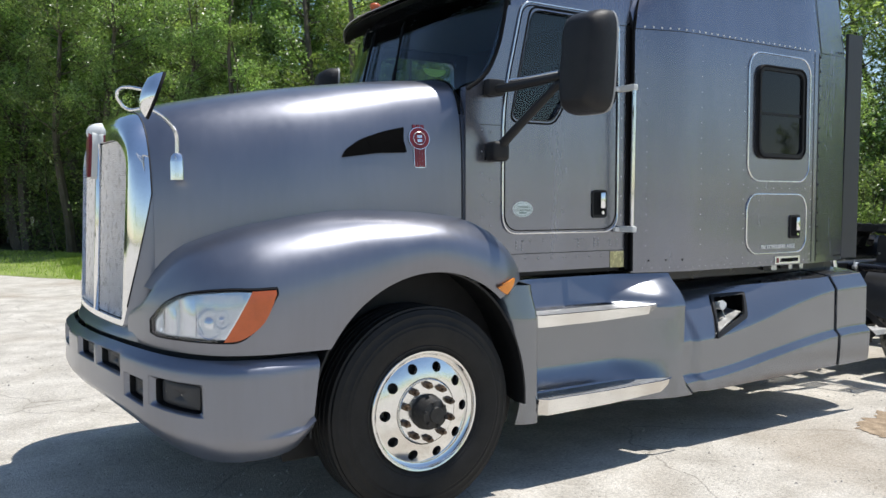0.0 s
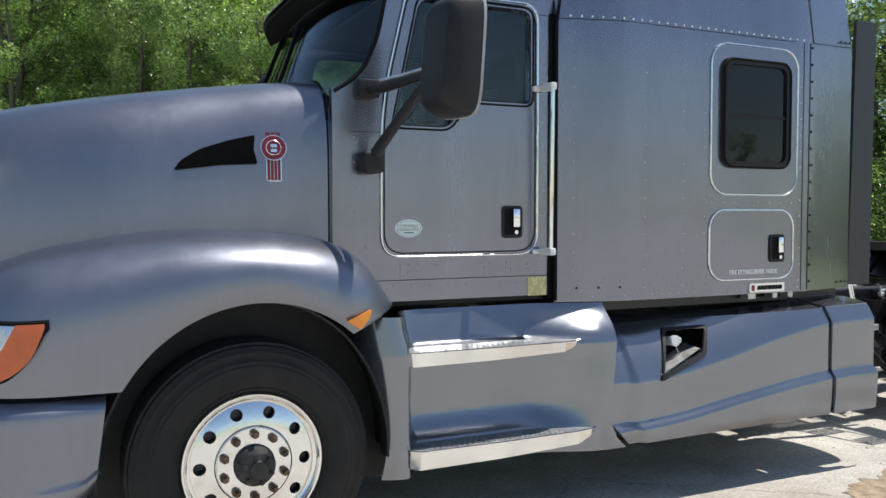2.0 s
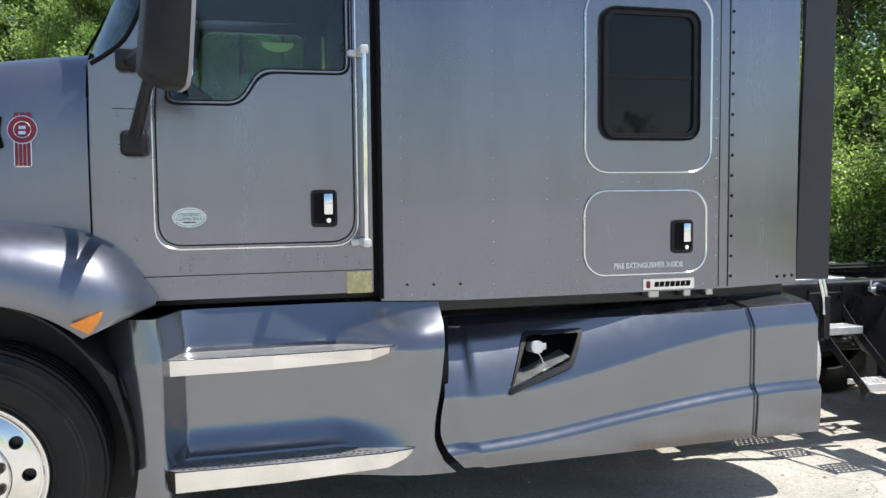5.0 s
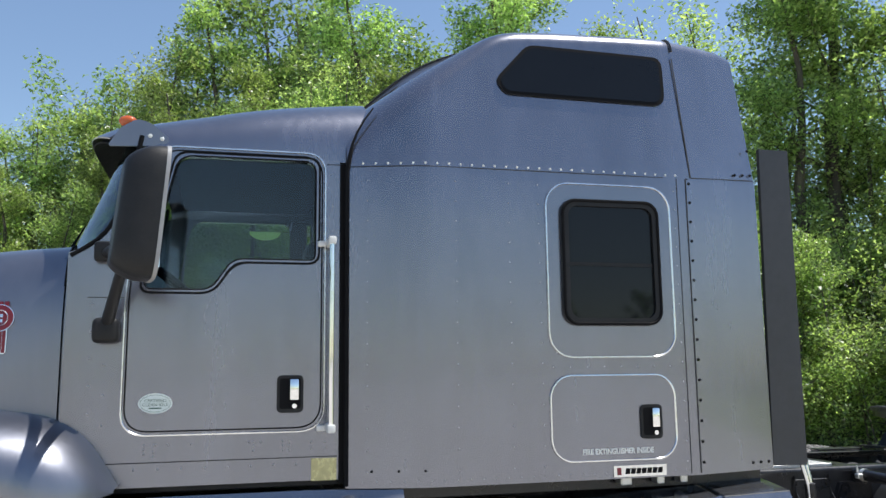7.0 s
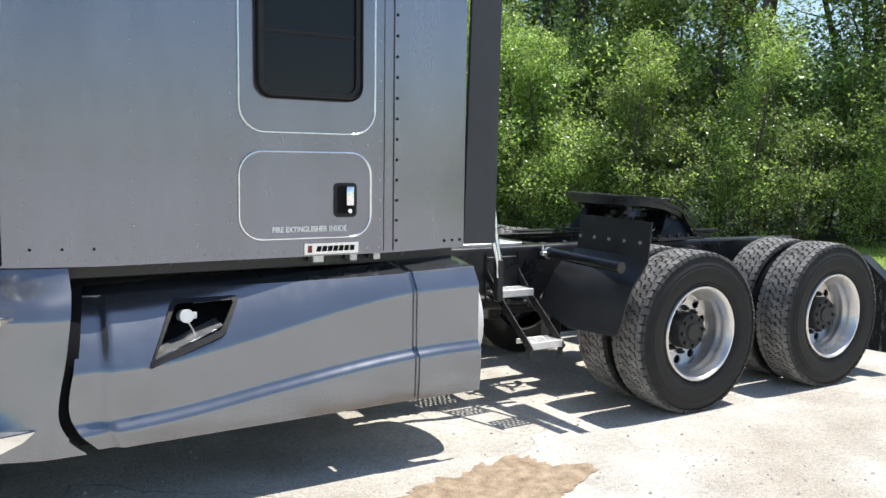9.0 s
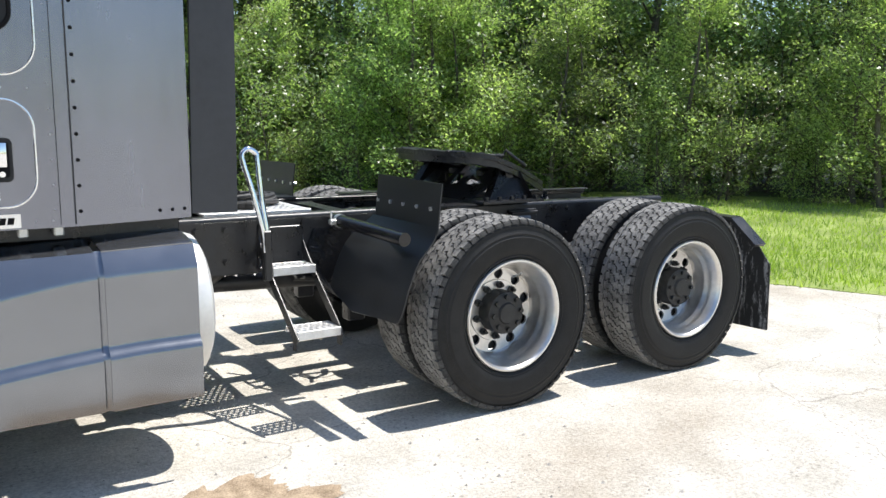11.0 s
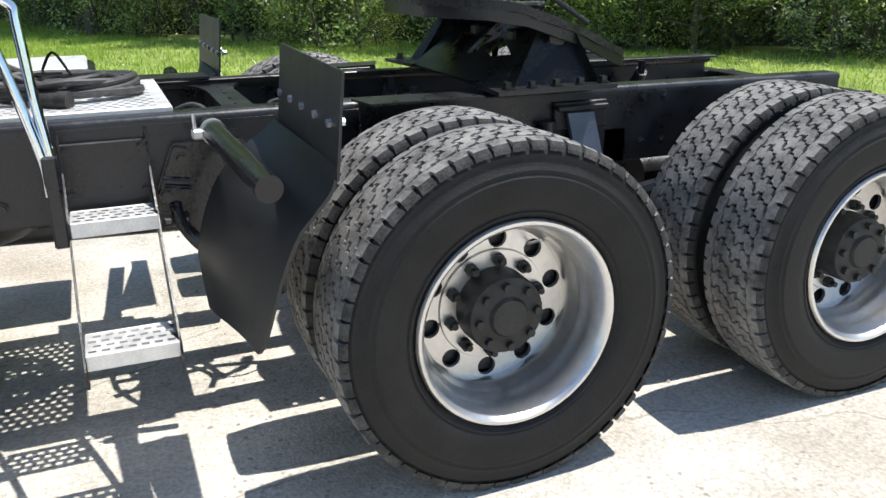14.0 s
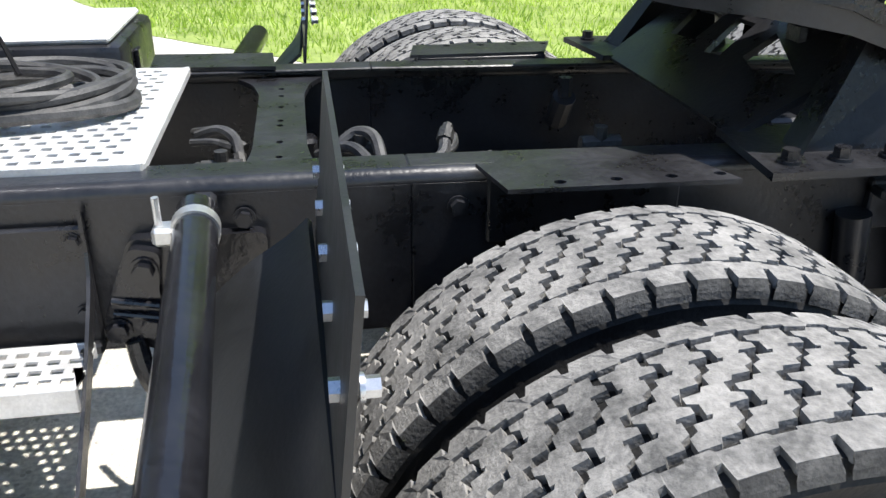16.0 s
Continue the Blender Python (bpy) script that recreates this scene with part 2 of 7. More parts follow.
def plate(outline, y0, y1, holes=(), bevel=0.0, axis="y"):
    """A flat plate in x and z, from y0 to y1 (or in other axes), with holes."""
    bm = bmesh.new()

    def put(p, d):
        return {"y": (p[0], d, p[1]), "x": (d, p[0], p[1]), "z": (p[0], p[1], d)}[axis]

    edges = []
    for loop in (outline, *holes):
        vs = [bm.verts.new(put(p, y0)) for p in loop]
        edges += [bm.edges.new((vs[i], vs[(i + 1) % len(vs)])) for i in range(len(vs))]
    r = bmesh.ops.triangle_fill(bm, use_beauty=True, use_dissolve=False, edges=edges)
    faces = [f for f in bm.faces]
    e = bmesh.ops.extrude_face_region(bm, geom=faces)
    d = Vector(put((0, 0), y1 - y0))
    bmesh.ops.translate(bm, vec=d, verts=[v for v in e["geom"] if isinstance(v, bmesh.types.BMVert)])
    bmesh.ops.recalc_face_normals(bm, faces=bm.faces)
    return bm


def rrect(x0, z0, x1, z1, r, n=6):
    """A rounded rectangle's outline."""
    out = []
    for cx, cz, a0 in ((x1 - r, z0 + r, -90), (x1 - r, z1 - r, 0), (x0 + r, z1 - r, 90), (x0 + r, z0 + r, 180)):
        out += [(cx + r * math.cos(radians(a0 + 90 * k / n)), cz + r * math.sin(radians(a0 + 90 * k / n))) for k in range(n + 1)]
    return out


def rounded(poly, r, n=5):
    """A polygon with its corners rounded."""
    out = []
    for i, p in enumerate(poly):
        p = Vector(p)
        a, b = Vector(poly[i - 1]), Vector(poly[(i + 1) % len(poly)])
        rr = r[i] if isinstance(r, (list, tuple)) else r
        da, db = (a - p), (b - p)
        rr = min(rr, da.length * 0.45, db.length * 0.45)
        s, e = p + da.normalized() * rr, p + db.normalized() * rr
        for k in range(n + 1):
            t = k / n
            out.append(tuple((1 - t) ** 2 * s + 2 * t * (1 - t) * p + t * t * e))
    return out


def lerp(x, table):
    """Piecewise-linear look-up with smoothed steps."""
    xs, ys = zip(*table)
    return float(np.interp(x, xs, ys))


def curve(x, table):
    """Smooth interpolation through a table of (x, y)."""
    if x <= table[0][0]:
        return table[0][1]
    if x >= table[-1][0]:
        return table[-1][1]
    for i in range(len(table) - 1):
        if table[i][0] <= x <= table[i + 1][0]:
            x0, y0 = table[i]
            x1, y1 = table[i + 1]
            m0 = (y1 - (table[i - 1][1] if i else y0)) / (x1 - (table[i - 1][0] if i else x0))
            m1 = ((table[i + 2][1] if i + 2 < len(table) else y1) - y0) / ((table[i + 2][0] if i + 2 < len(table) else x1) - x0)
            h = x1 - x0
            t = (x - x0) / h
            return (2 * t**3 - 3 * t**2 + 1) * y0 + (t**3 - 2 * t**2 + t) * h * m0 + (-2 * t**3 + 3 * t**2) * y1 + (t**3 - t**2) * h * m1


def ease(a, b, x):
    q = min(1, max(0, (x - a) / (b - a)))
    return q * q * (3 - 2 * q)


def span(a, b, n):
    return [a + (b - a) * k / n for k in range(n + 1)]


def mirror_y(ob, name=None):
    """The same part on the truck's other side."""
    bm = bmesh.new()
    bm.from_mesh(ob.data)
    for v in bm.verts:
        v.co.y = 2 * YC - v.co.y
    bmesh.ops.reverse_faces(bm, faces=bm.faces)
    me = bpy.data.meshes.new(ob.data.name)
    bm.to_mesh(me)
    bm.free()
    for mt in ob.data.materials:
        me.materials.append(mt)
    o = new(name or ob.name.split(".")[0], me)
    o.parent = ob.parent
    if "label" in ob:
        tagged(o, ob["label"])
    return o


YC = 1.22  # the truck's middle line

# ---- ground ----
def ground_material():
    """Pale worn concrete with dust, grit, stains and fine cracks."""
    m = material("pale_worn_concrete", (0.50, 0.46, 0.395), 0.9, 0.0, 0.16, 2.6, 0.8, 90, color2=(0.68, 0.64, 0.57))
    t = m.node_tree
    node, link = t.nodes.new, t.links.new
    p = t.nodes["Principled BSDF"]
    src = p.inputs["Base Color"].links[0].from_socket
    geo = node("ShaderNodeNewGeometry")
    # grit
    v = node("ShaderNodeTexVoronoi")
    v.inputs["Scale"].default_value = 26
    link(geo.outputs["Position"], v.inputs["Vector"])
    lt = node("ShaderNodeMath")
    lt.operation = "LESS_THAN"
    lt.inputs[1].default_value = 0.2
    link(v.outputs["Distance"], lt.inputs[0])
    n = node("ShaderNodeTexNoise")
    n.inputs["Scale"].default_value = 1.7
    link(geo.outputs["Position"], n.inputs["Vector"])
    gt = node("ShaderNodeMath")
    gt.operation = "GREATER_THAN"
    gt.inputs[1].default_value = 0.54
    link(n.outputs[0], gt.inputs[0])
    mul = node("ShaderNodeMath")
    mul.operation = "MULTIPLY"
    link(lt.outputs[0], mul.inputs[0])
    link(gt.outputs[0], mul.inputs[1])
    mul2 = node("ShaderNodeMath")
    mul2.operation = "MULTIPLY"
    mul2.inputs[1].default_value = 0.55
    link(mul.outputs[0], mul2.inputs[0])
    mx = node("ShaderNodeMixRGB")
    mx.inputs[2].default_value = (0.2, 0.185, 0.16, 1)
    link(mul2.outputs[0], mx.inputs[0])
    link(src, mx.inputs[1])
    # cracks
    warp = node("ShaderNodeTexNoise")
    warp.inputs["Scale"].default_value, warp.inputs["Detail"].default_value = 2.5, 6
    link(geo.outputs["Position"], warp.inputs["Vector"])
    vm = node("ShaderNodeVectorMath")
    vm.operation = "MULTIPLY_ADD"
    vm.inputs[1].default_value = (0.45, 0.45, 0)
    link(warp.outputs["Color"], vm.inputs[0])
    link(geo.outputs["Position"], vm.inputs[2])
    cr = node("ShaderNodeTexVoronoi")
    cr.feature = "DISTANCE_TO_EDGE"
    cr.inputs["Scale"].default_value = 0.42
    link(vm.outputs[0], cr.inputs["Vector"])
    cl = node("ShaderNodeMapRange")
    cl.inputs[1].default_value, cl.inputs[2].default_value, cl.inputs[3].default_value, cl.inputs[4].default_value = 0.0006, 0.0032, 0.5, 0.0
    link(cr.outputs["Distance"], cl.inputs[0])
    mx2 = node("ShaderNodeMixRGB")
    mx2.inputs[2].default_value = (0.16, 0.145, 0.12, 1)
    link(cl.outputs[0], mx2.inputs[0])
    link(mx.outputs[0], mx2.inputs[1])
    # damp brown sand patches
    n4 = node("ShaderNodeTexNoise")
    n4.inputs["Scale"].default_value, n4.inputs["Detail"].default_value = 0.55, 8
    link(geo.outputs["Position"], n4.inputs["Vector"])
    st = node("ShaderNodeMapRange")
    st.inputs[1].default_value, st.inputs[2].default_value, st.inputs[4].default_value = 0.53, 0.68, 0.45
    link(n4.outputs[0], st.inputs[0])
    mx3 = node("ShaderNodeMixRGB")
    mx3.inputs[2].default_value = (0.33, 0.26, 0.18, 1)
    link(st.outputs[0], mx3.inputs[0])
    link(mx2.outputs[0], mx3.inputs[1])
    # fine aggregate
    ag = node("ShaderNodeTexNoise")
    ag.inputs["Scale"].default_value, ag.inputs["Detail"].default_value = 60, 5
    link(geo.outputs["Position"], ag.inputs["Vector"])
    am = node("ShaderNodeMapRange")
    am.inputs[1].default_value, am.inputs[2].default_value, am.inputs[3].default_value, am.inputs[4].default_value = 0.36, 0.62, 0.80, 1.10
    link(ag.outputs[0], am.inputs[0])
    mg = node("ShaderNodeMixRGB")
    mg.blend_type = "MULTIPLY"
    mg.inputs[0].default_value = 1.0
    link(mx3.outputs[0], mg.inputs[1])
    link(am.outputs[0], mg.inputs[2])
    link(mg.outputs[0], p.inputs["Base Color"])
    return m


CONCRETE = ground_material()
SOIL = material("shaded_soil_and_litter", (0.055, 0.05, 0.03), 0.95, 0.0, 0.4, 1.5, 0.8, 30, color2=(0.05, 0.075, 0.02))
TURF = material("bright_lawn_turf", (0.19, 0.26, 0.05), 0.9, 0.0, 0.3, 1.2, 0.9, 60, color2=(0.31, 0.38, 0.10))
SAND = material("damp_brown_sand", (0.33, 0.235, 0.145), 0.95, 0.0, 0.35, 14, 0.9, 90, color2=(0.50, 0.385, 0.265))

# the lot's edge and the tree line run aslant behind the truck
LOT_EDGE = [(60, -60), (30, -22), (14, -4.2), (10.2, 0.5), (9.5, 1.6), (7.2, 4.3), (5.2, 6.2), (3.6, 7.6), (2.2, 10.5), (0.6, 15.0), (-4, 24), (-14, 34), (-40, 46), (-90, 60)]
TREE_LINE = [(70, -60), (36, -18), (22, 0.5), (17.6, 5.0), (14.0, 9.2), (11.8, 10.6), (8.6, 13.2), (5.6, 16.4), (4.0, 20), (1.8, 26), (-2.5, 32), (-10, 37), (-30, 46), (-80, 75)]


def wobble(pts, step, amp, seed):
    out = []
    for a, b in zip(pts, pts[1:]):
        a, b = Vector(a), Vector(b)
        n = max(2, int((b - a).length / step))
        for k in range(n):
            p = a.lerp(b, k / n)
            d = (b - a).normalized()
            out.append(p + Vector((-d.y, d.x)) * amp * noise.noise((p.x * 0.9, p.y * 0.9, seed)))
    return out + [Vector(pts[-1])]


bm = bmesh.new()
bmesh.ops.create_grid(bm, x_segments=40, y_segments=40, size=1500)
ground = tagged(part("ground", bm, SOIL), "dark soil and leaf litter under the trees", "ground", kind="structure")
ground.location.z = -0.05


def strip_between(name, a, b, z, mat, label):
    """A sheet between two lines, thick enough to show its edge."""
    bm = bmesh.new()
    poly = [(p.x, p.y) for p in a] + [(p.x, p.y) for p in reversed(b)]
    vs = [bm.verts.new((x, y, z)) for x, y in poly]
    es = [bm.edges.new((vs[i], vs[(i + 1) % len(vs)])) for i in range(len(vs))]
    bmesh.ops.triangle_fill(bm, use_beauty=True, edges=es)
    for f in bm.faces:
        if f.normal.z < 0:
            f.normal_flip()
    r = bmesh.ops.extrude_face_region(bm, geom=list(bm.faces))
    bmesh.ops.translate(bm, vec=(0, 0, -0.045), verts=[v for v in r["geom"] if isinstance(v, bmesh.types.BMVert)])
    return tagged(part(name, bm, mat, smooth=False), label, name.split("_")[0], kind="structure")


lot_line = wobble(LOT_EDGE, 0.35, 0.22, 3.0)
strip_between("pavement", lot_line, [Vector((200, -60)), Vector((200, -260)), Vector((-260, -260)), Vector((-260, 60))], 0.0, CONCRETE,
              "pale worn concrete lot with grit, cracks and dust")
wood_line = [p + (p - Vector((0, 0))).normalized() * 1.2 for p in wobble(TREE_LINE, 1.0, 0.5, 9.0)]
strip_between("lawn", lot_line, wood_line, 0.005, TURF, "bright green mown lawn strip beside the lot")

# damp sand washed over the concrete
bm = bmesh.new()
ring = []
for k in range(180):
    a = 2 * math.pi * k / 180
    r = 1 + 0.45 * noise.noise((math.cos(a) * 1.6, math.sin(a) * 1.6, 4.0)) + 0.2 * noise.noise((math.cos(a) * 6, math.sin(a) * 6, 1.0)) + 0.08 * noise.noise((math.cos(a) * 17, math.sin(a) * 17, 2.0)) + 0.025 * noise.noise((math.cos(a) * 47, math.sin(a) * 47, 5.0))
    ring.append(bm.verts.new((3.66 + 0.50 * r * math.cos(a) + 0.20 * r * math.sin(a), -0.42 + 0.34 * r * math.sin(a), 0.004)))
bm.faces.new(ring)
tagged(part("sand_patch", bm, SAND, smooth=False), "patch of damp brown sand washed over the concrete", "sand", kind="structure")


# ---- trees ----
def leaf_cloud(bm, centres, count, size, rng, droop=0.2):
    """Small folded leaves strewn round the tips of the limbs."""
    for _ in range(count):
        c, rad = centres[rng.randrange(len(centres))]
        d = Vector((rng.gauss(0, 1), rng.gauss(0, 1), rng.gauss(0, 0.8))).normalized()
        p = c + d * rad * rng.random() ** 0.45
        s = size * rng.uniform(0.6, 1.35)
        up = Vector((rng.gauss(0, 0.75), rng.gauss(0, 0.75), 1)).normalized()
        along = up.cross(Vector((rng.gauss(0, 1), rng.gauss(0, 1), 0.2))).normalized()
        along = (along - Vector((0, 0, droop * rng.random()))).normalized()
        side = along.cross(up).normalized()
        a = p - along * s * 0.6
        v = [bm.verts.new(q) for q in (a + side * s * 0.40, a - side * s * 0.36, p + along * s * 0.6)]
        bm.faces.new(v)


def make_tree(seed, height, spread, leaves, size, mat, stems=1, low=0.15, cone=False):
    """Tapered trunk with limbs and a crown of many small leaves."""
    rng = random.Random(seed)
    tree = thing("tree", "leafy green deciduous tree at the wood's edge", "tree", "trees of the wood")
    wood, tips = bmesh.new(), []
    for s in range(stems):
        lean = Vector((rng.gauss(0, 0.09), rng.gauss(0, 0.09), 1))
        base = Vector((rng.gauss(0, 0.25) * (stems > 1), rng.gauss(0, 0.25) * (stems > 1), -0.1))
        pts = [base + Vector((lean.x * h + 0.15 * math.sin(h + s), lean.y * h + 0.15 * math.cos(h * 0.8 + s), h)) for h in span(0, height * rng.uniform(0.85, 0.97), 8)]
        r0 = 0.018 * height * rng.uniform(0.7, 1.1) / (stems ** 0.4)
        tube(wood, pts, [r0 * (1 - 0.9 * k / 8) for k in range(9)], 7, False)
        for b in range(24):
            h = rng.uniform(low, 0.97)
            i = min(7, int(h * 8))
            p = pts[i].lerp(pts[i + 1], h * 8 - i)
            a = rng.uniform(0, 2 * math.pi)
            wide = 1.25 - 0.95 * h if cone else 0.45 + 0.75 * math.sin(math.pi * min(1, 0.18 + 0.8 * h))
            reach = spread * wide * rng.uniform(0.5, 1.1)
            end = p + Vector((math.cos(a) * reach, math.sin(a) * reach, reach * rng.uniform(0.25, 0.8)))
            mid = p.lerp(end, 0.5) + Vector((0, 0, -0.08 * reach))
            tube(wood, [p, mid, end], [r0 * 0.35 * (1.1 - h), r0 * 0.2 * (1.1 - h), 0.006], 4, False)
            tips += [(end, 0.23 * spread), (mid, 0.22 * spread), (p.lerp(end, 0.78), 0.26 * spread)]
        tips.append((pts[-1], 0.3 * spread))
    part("trunk", wood, BARK, tree)
    crown = bmesh.new()
    leaf_cloud(crown, tips, leaves, size, rng)
    me = bpy.data.meshes.new("crown")
    crown.to_mesh(me)
    crown.free()
    me.materials.append(mat)
    ob = new("crown", me)
    ob.parent = tree
    return tree


rng = random.Random(11)
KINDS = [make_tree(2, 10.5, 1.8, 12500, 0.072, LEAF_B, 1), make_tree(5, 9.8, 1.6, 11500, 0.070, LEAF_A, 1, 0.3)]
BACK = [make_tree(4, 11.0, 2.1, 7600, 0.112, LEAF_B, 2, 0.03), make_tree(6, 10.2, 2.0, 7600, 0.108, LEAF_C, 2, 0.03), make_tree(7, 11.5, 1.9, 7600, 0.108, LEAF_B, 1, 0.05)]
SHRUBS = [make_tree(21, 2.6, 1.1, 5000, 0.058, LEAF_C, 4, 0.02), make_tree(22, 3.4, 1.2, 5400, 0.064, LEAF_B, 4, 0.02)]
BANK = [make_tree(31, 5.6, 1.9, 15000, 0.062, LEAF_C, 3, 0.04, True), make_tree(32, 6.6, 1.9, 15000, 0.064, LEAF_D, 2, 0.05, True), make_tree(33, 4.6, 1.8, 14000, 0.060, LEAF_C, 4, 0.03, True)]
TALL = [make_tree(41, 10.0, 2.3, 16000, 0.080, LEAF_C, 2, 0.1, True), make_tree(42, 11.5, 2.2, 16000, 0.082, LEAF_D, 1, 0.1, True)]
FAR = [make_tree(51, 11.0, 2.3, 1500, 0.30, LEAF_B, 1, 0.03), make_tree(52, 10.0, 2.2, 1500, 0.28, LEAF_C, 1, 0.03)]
for sh in SHRUBS:
    sh.name = "shrub"
    tagged(sh, "bushy green undergrowth at the foot of the wood", "shrub", "shrubs at the wood's edge")

placed = {}


def stand(kind, x, y, s=1.0):
    turn = rng.uniform(0, 360)
    m = pose(x, y, -0.05, rng.gauss(0, 2), rng.gauss(0, 2), turn)
    if kind not in placed:
        placed[kind] = True
        kind.matrix_basis = m @ Matrix.Diagonal((s, s, s, 1))
        return kind
    o = copy_thing(kind, m)
    o.scale = (s, s, s)
    return o


edge = wobble(TREE_LINE, 1.9, 0.5, 5.0)
for p in edge:
    if not (-24 < p.x < 31):
        continue
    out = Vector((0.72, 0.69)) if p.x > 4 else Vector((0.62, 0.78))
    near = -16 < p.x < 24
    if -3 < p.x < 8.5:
        # tall front rows in the darker leaves, toned as in shade
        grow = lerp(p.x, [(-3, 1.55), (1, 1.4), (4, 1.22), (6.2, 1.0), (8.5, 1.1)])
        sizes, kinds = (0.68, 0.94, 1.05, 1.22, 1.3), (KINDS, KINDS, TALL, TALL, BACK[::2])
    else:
        # sun-lightened leaves: a bank of foliage climbing from low growth to tall trees
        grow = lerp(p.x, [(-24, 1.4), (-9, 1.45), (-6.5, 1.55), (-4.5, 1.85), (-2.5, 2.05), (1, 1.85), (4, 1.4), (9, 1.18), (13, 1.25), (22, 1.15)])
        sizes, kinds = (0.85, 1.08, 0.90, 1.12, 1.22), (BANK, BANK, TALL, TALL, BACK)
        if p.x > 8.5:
            # front row takes the duller D leaves, painting shade at the wood's foot
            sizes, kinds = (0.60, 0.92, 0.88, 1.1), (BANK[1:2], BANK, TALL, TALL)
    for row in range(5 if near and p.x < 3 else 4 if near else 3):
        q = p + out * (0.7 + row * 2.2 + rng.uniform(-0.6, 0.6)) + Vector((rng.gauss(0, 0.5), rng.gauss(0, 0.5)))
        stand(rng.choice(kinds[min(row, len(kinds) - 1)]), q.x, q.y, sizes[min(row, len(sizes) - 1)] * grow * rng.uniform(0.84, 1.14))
    q = p + out * rng.uniform(-0.2, 0.5)
    if p.x > 3:
        stand(rng.choice(SHRUBS), q.x, q.y, rng.uniform(0.6, 1.05))
    if p.x > 8:
        stand(SHRUBS[0], q.x + rng.uniform(-0.9, -0.5), q.y + rng.uniform(0.5, 0.9), rng.uniform(0.5, 0.95))
    q = p + out * rng.uniform(4.5, 8.5) + Vector((rng.gauss(0, 0.7), rng.gauss(0, 0.7)))
    stand(SHRUBS[1], q.x, q.y, rng.uniform(1.1, 1.7))
    if near:
        q = p + out * rng.uniform(2.2, 3.6) + Vector((rng.gauss(0, 0.7), rng.gauss(0, 0.7)))
        stand(SHRUBS[1], q.x, q.y, rng.uniform(1.0, 1.5))
# the wood goes on round the lot, behind the camera
for k in range(30):
    a = radians(-172 + k * 5.6)
    r = 88 + 6 * math.sin(k * 2.1)
    stand(FAR[k % 2], 2 + r * math.cos(a), -3 + r * math.sin(a), rng.uniform(0.85, 1.1))
for k in range(22):
    a = radians(-172 + k * 7.6)
    stand(FAR[k % 2], 2 + 84 * math.cos(a), -3 + 84 * math.sin(a), rng.uniform(0.4, 0.6))

# ---- grass ----
BLADE = leaf_material("grass_blades", (0.17, 0.25, 0.04), (0.42, 0.48, 0.13))
gv, gf = [], []
grng = random.Random(5)
lot = [tuple(p) for p in LOT_EDGE]
wood = [tuple(p) for p in TREE_LINE]
for i in range(2, 11):
    a0, a1 = Vector(lot[i]), Vector(lot[i + 1])
    b0, b1 = Vector(wood[min(i, 12)]), Vector(wood[min(i + 1, 13)])
    area = ((a1 - a0).length + (b1 - b0).length) / 2 * ((a0 - b0).length + (a1 - b1).length) / 2
    dens = 260 if (a0.x > 1 and a0.x < 12) else 70
    for _ in range(min(26000, int(area * dens))):
        u, w = grng.random(), grng.random()
        p = a0.lerp(a1, u).lerp(b0.lerp(b1, u), w)
        if w < 0.03 and grng.random() < 0.6:
            continue
        h = grng.uniform(0.035, 0.10) * (1.0 + 1.1 * max(0, noise.noise((p.x * 1.3, p.y * 1.3, 2))))
        a = grng.uniform(0, 6.283)
        dx, dy = math.cos(a) * 0.008, math.sin(a) * 0.008
        lx, ly = grng.gauss(0, 0.4) * h, grng.gauss(0, 0.4) * h
        k = len(gv)
        gv += [(p.x - dx, p.y - dy, 0.0), (p.x + dx, p.y + dy, 0.0), (p.x + lx, p.y + ly, h)]
        gf.append((k, k + 1, k + 2))
gm = bpy.data.meshes.new("grass")
gm.from_pydata(gv, [], gf)
gm.materials.append(BLADE)
tagged(new("grass", gm), "short bright green grass blades of the lawn", "grass", kind="stuff")

# ---- loose grit on the concrete ----
GRIT = material("loose_grey_stones", (0.30, 0.28, 0.25), 0.95, 0.0, 0.5, 9, 0.3, 80, color2=(0.55, 0.52, 0.47))
pv, pf = [], []
prng = random.Random(17)
for _ in range(9000):
    x, y = prng.uniform(-3.5, 9.4), prng.uniform(-2.6, 6.5)
    if x + y > 9.6 or noise.noise((x * 0.55, y * 0.55, 7)) < -0.12 + 0.35 * prng.random():
        continue
    r = 0.0035 + 0.010 * prng.random() ** 3.5
    k, a = len(pv), prng.uniform(0, 6.28)
    for q in range(5):
        t = a + q * 1.2566
        rr = r * prng.uniform(0.7, 1.3)
        pv.append((x + rr * math.cos(t), y + rr * math.sin(t), 0.0))
    pv.append((x + 0.2 * r, y, r * prng.uniform(0.6, 1.1)))
    pf += [(k + q, k + (q + 1) % 5, k + 5) for q in range(5)]
pm = bpy.data.meshes.new("gravel")
pm.from_pydata(pv, [], pf)
pm.materials.append(GRIT)
tagged(new("gravel", pm), "loose grey stones and grit strewn on the concrete", "gravel", kind="stuff")

# ---- truck ----
truck = thing("semi_truck", "grey metallic conventional sleeper tractor truck parked on concrete", "truck")


def hood_half(x):
    return curve(x, [(-1.22, 0.630), (-1.15, 0.675), (-1.0, 0.745), (-0.8, 0.80), (-0.5, 0.846), (0.0, 0.862), (0.2, 0.872), (0.33, 0.880), (0.45, 0.888)])


def hood_top(x):
    return curve(x, [(-1.22, 1.93), (-1.15, 1.985), (-0.98, 2.045), (-0.6, 2.12), (-0.24, 2.175), (0.1, 2.215), (0.45, 2.235)])


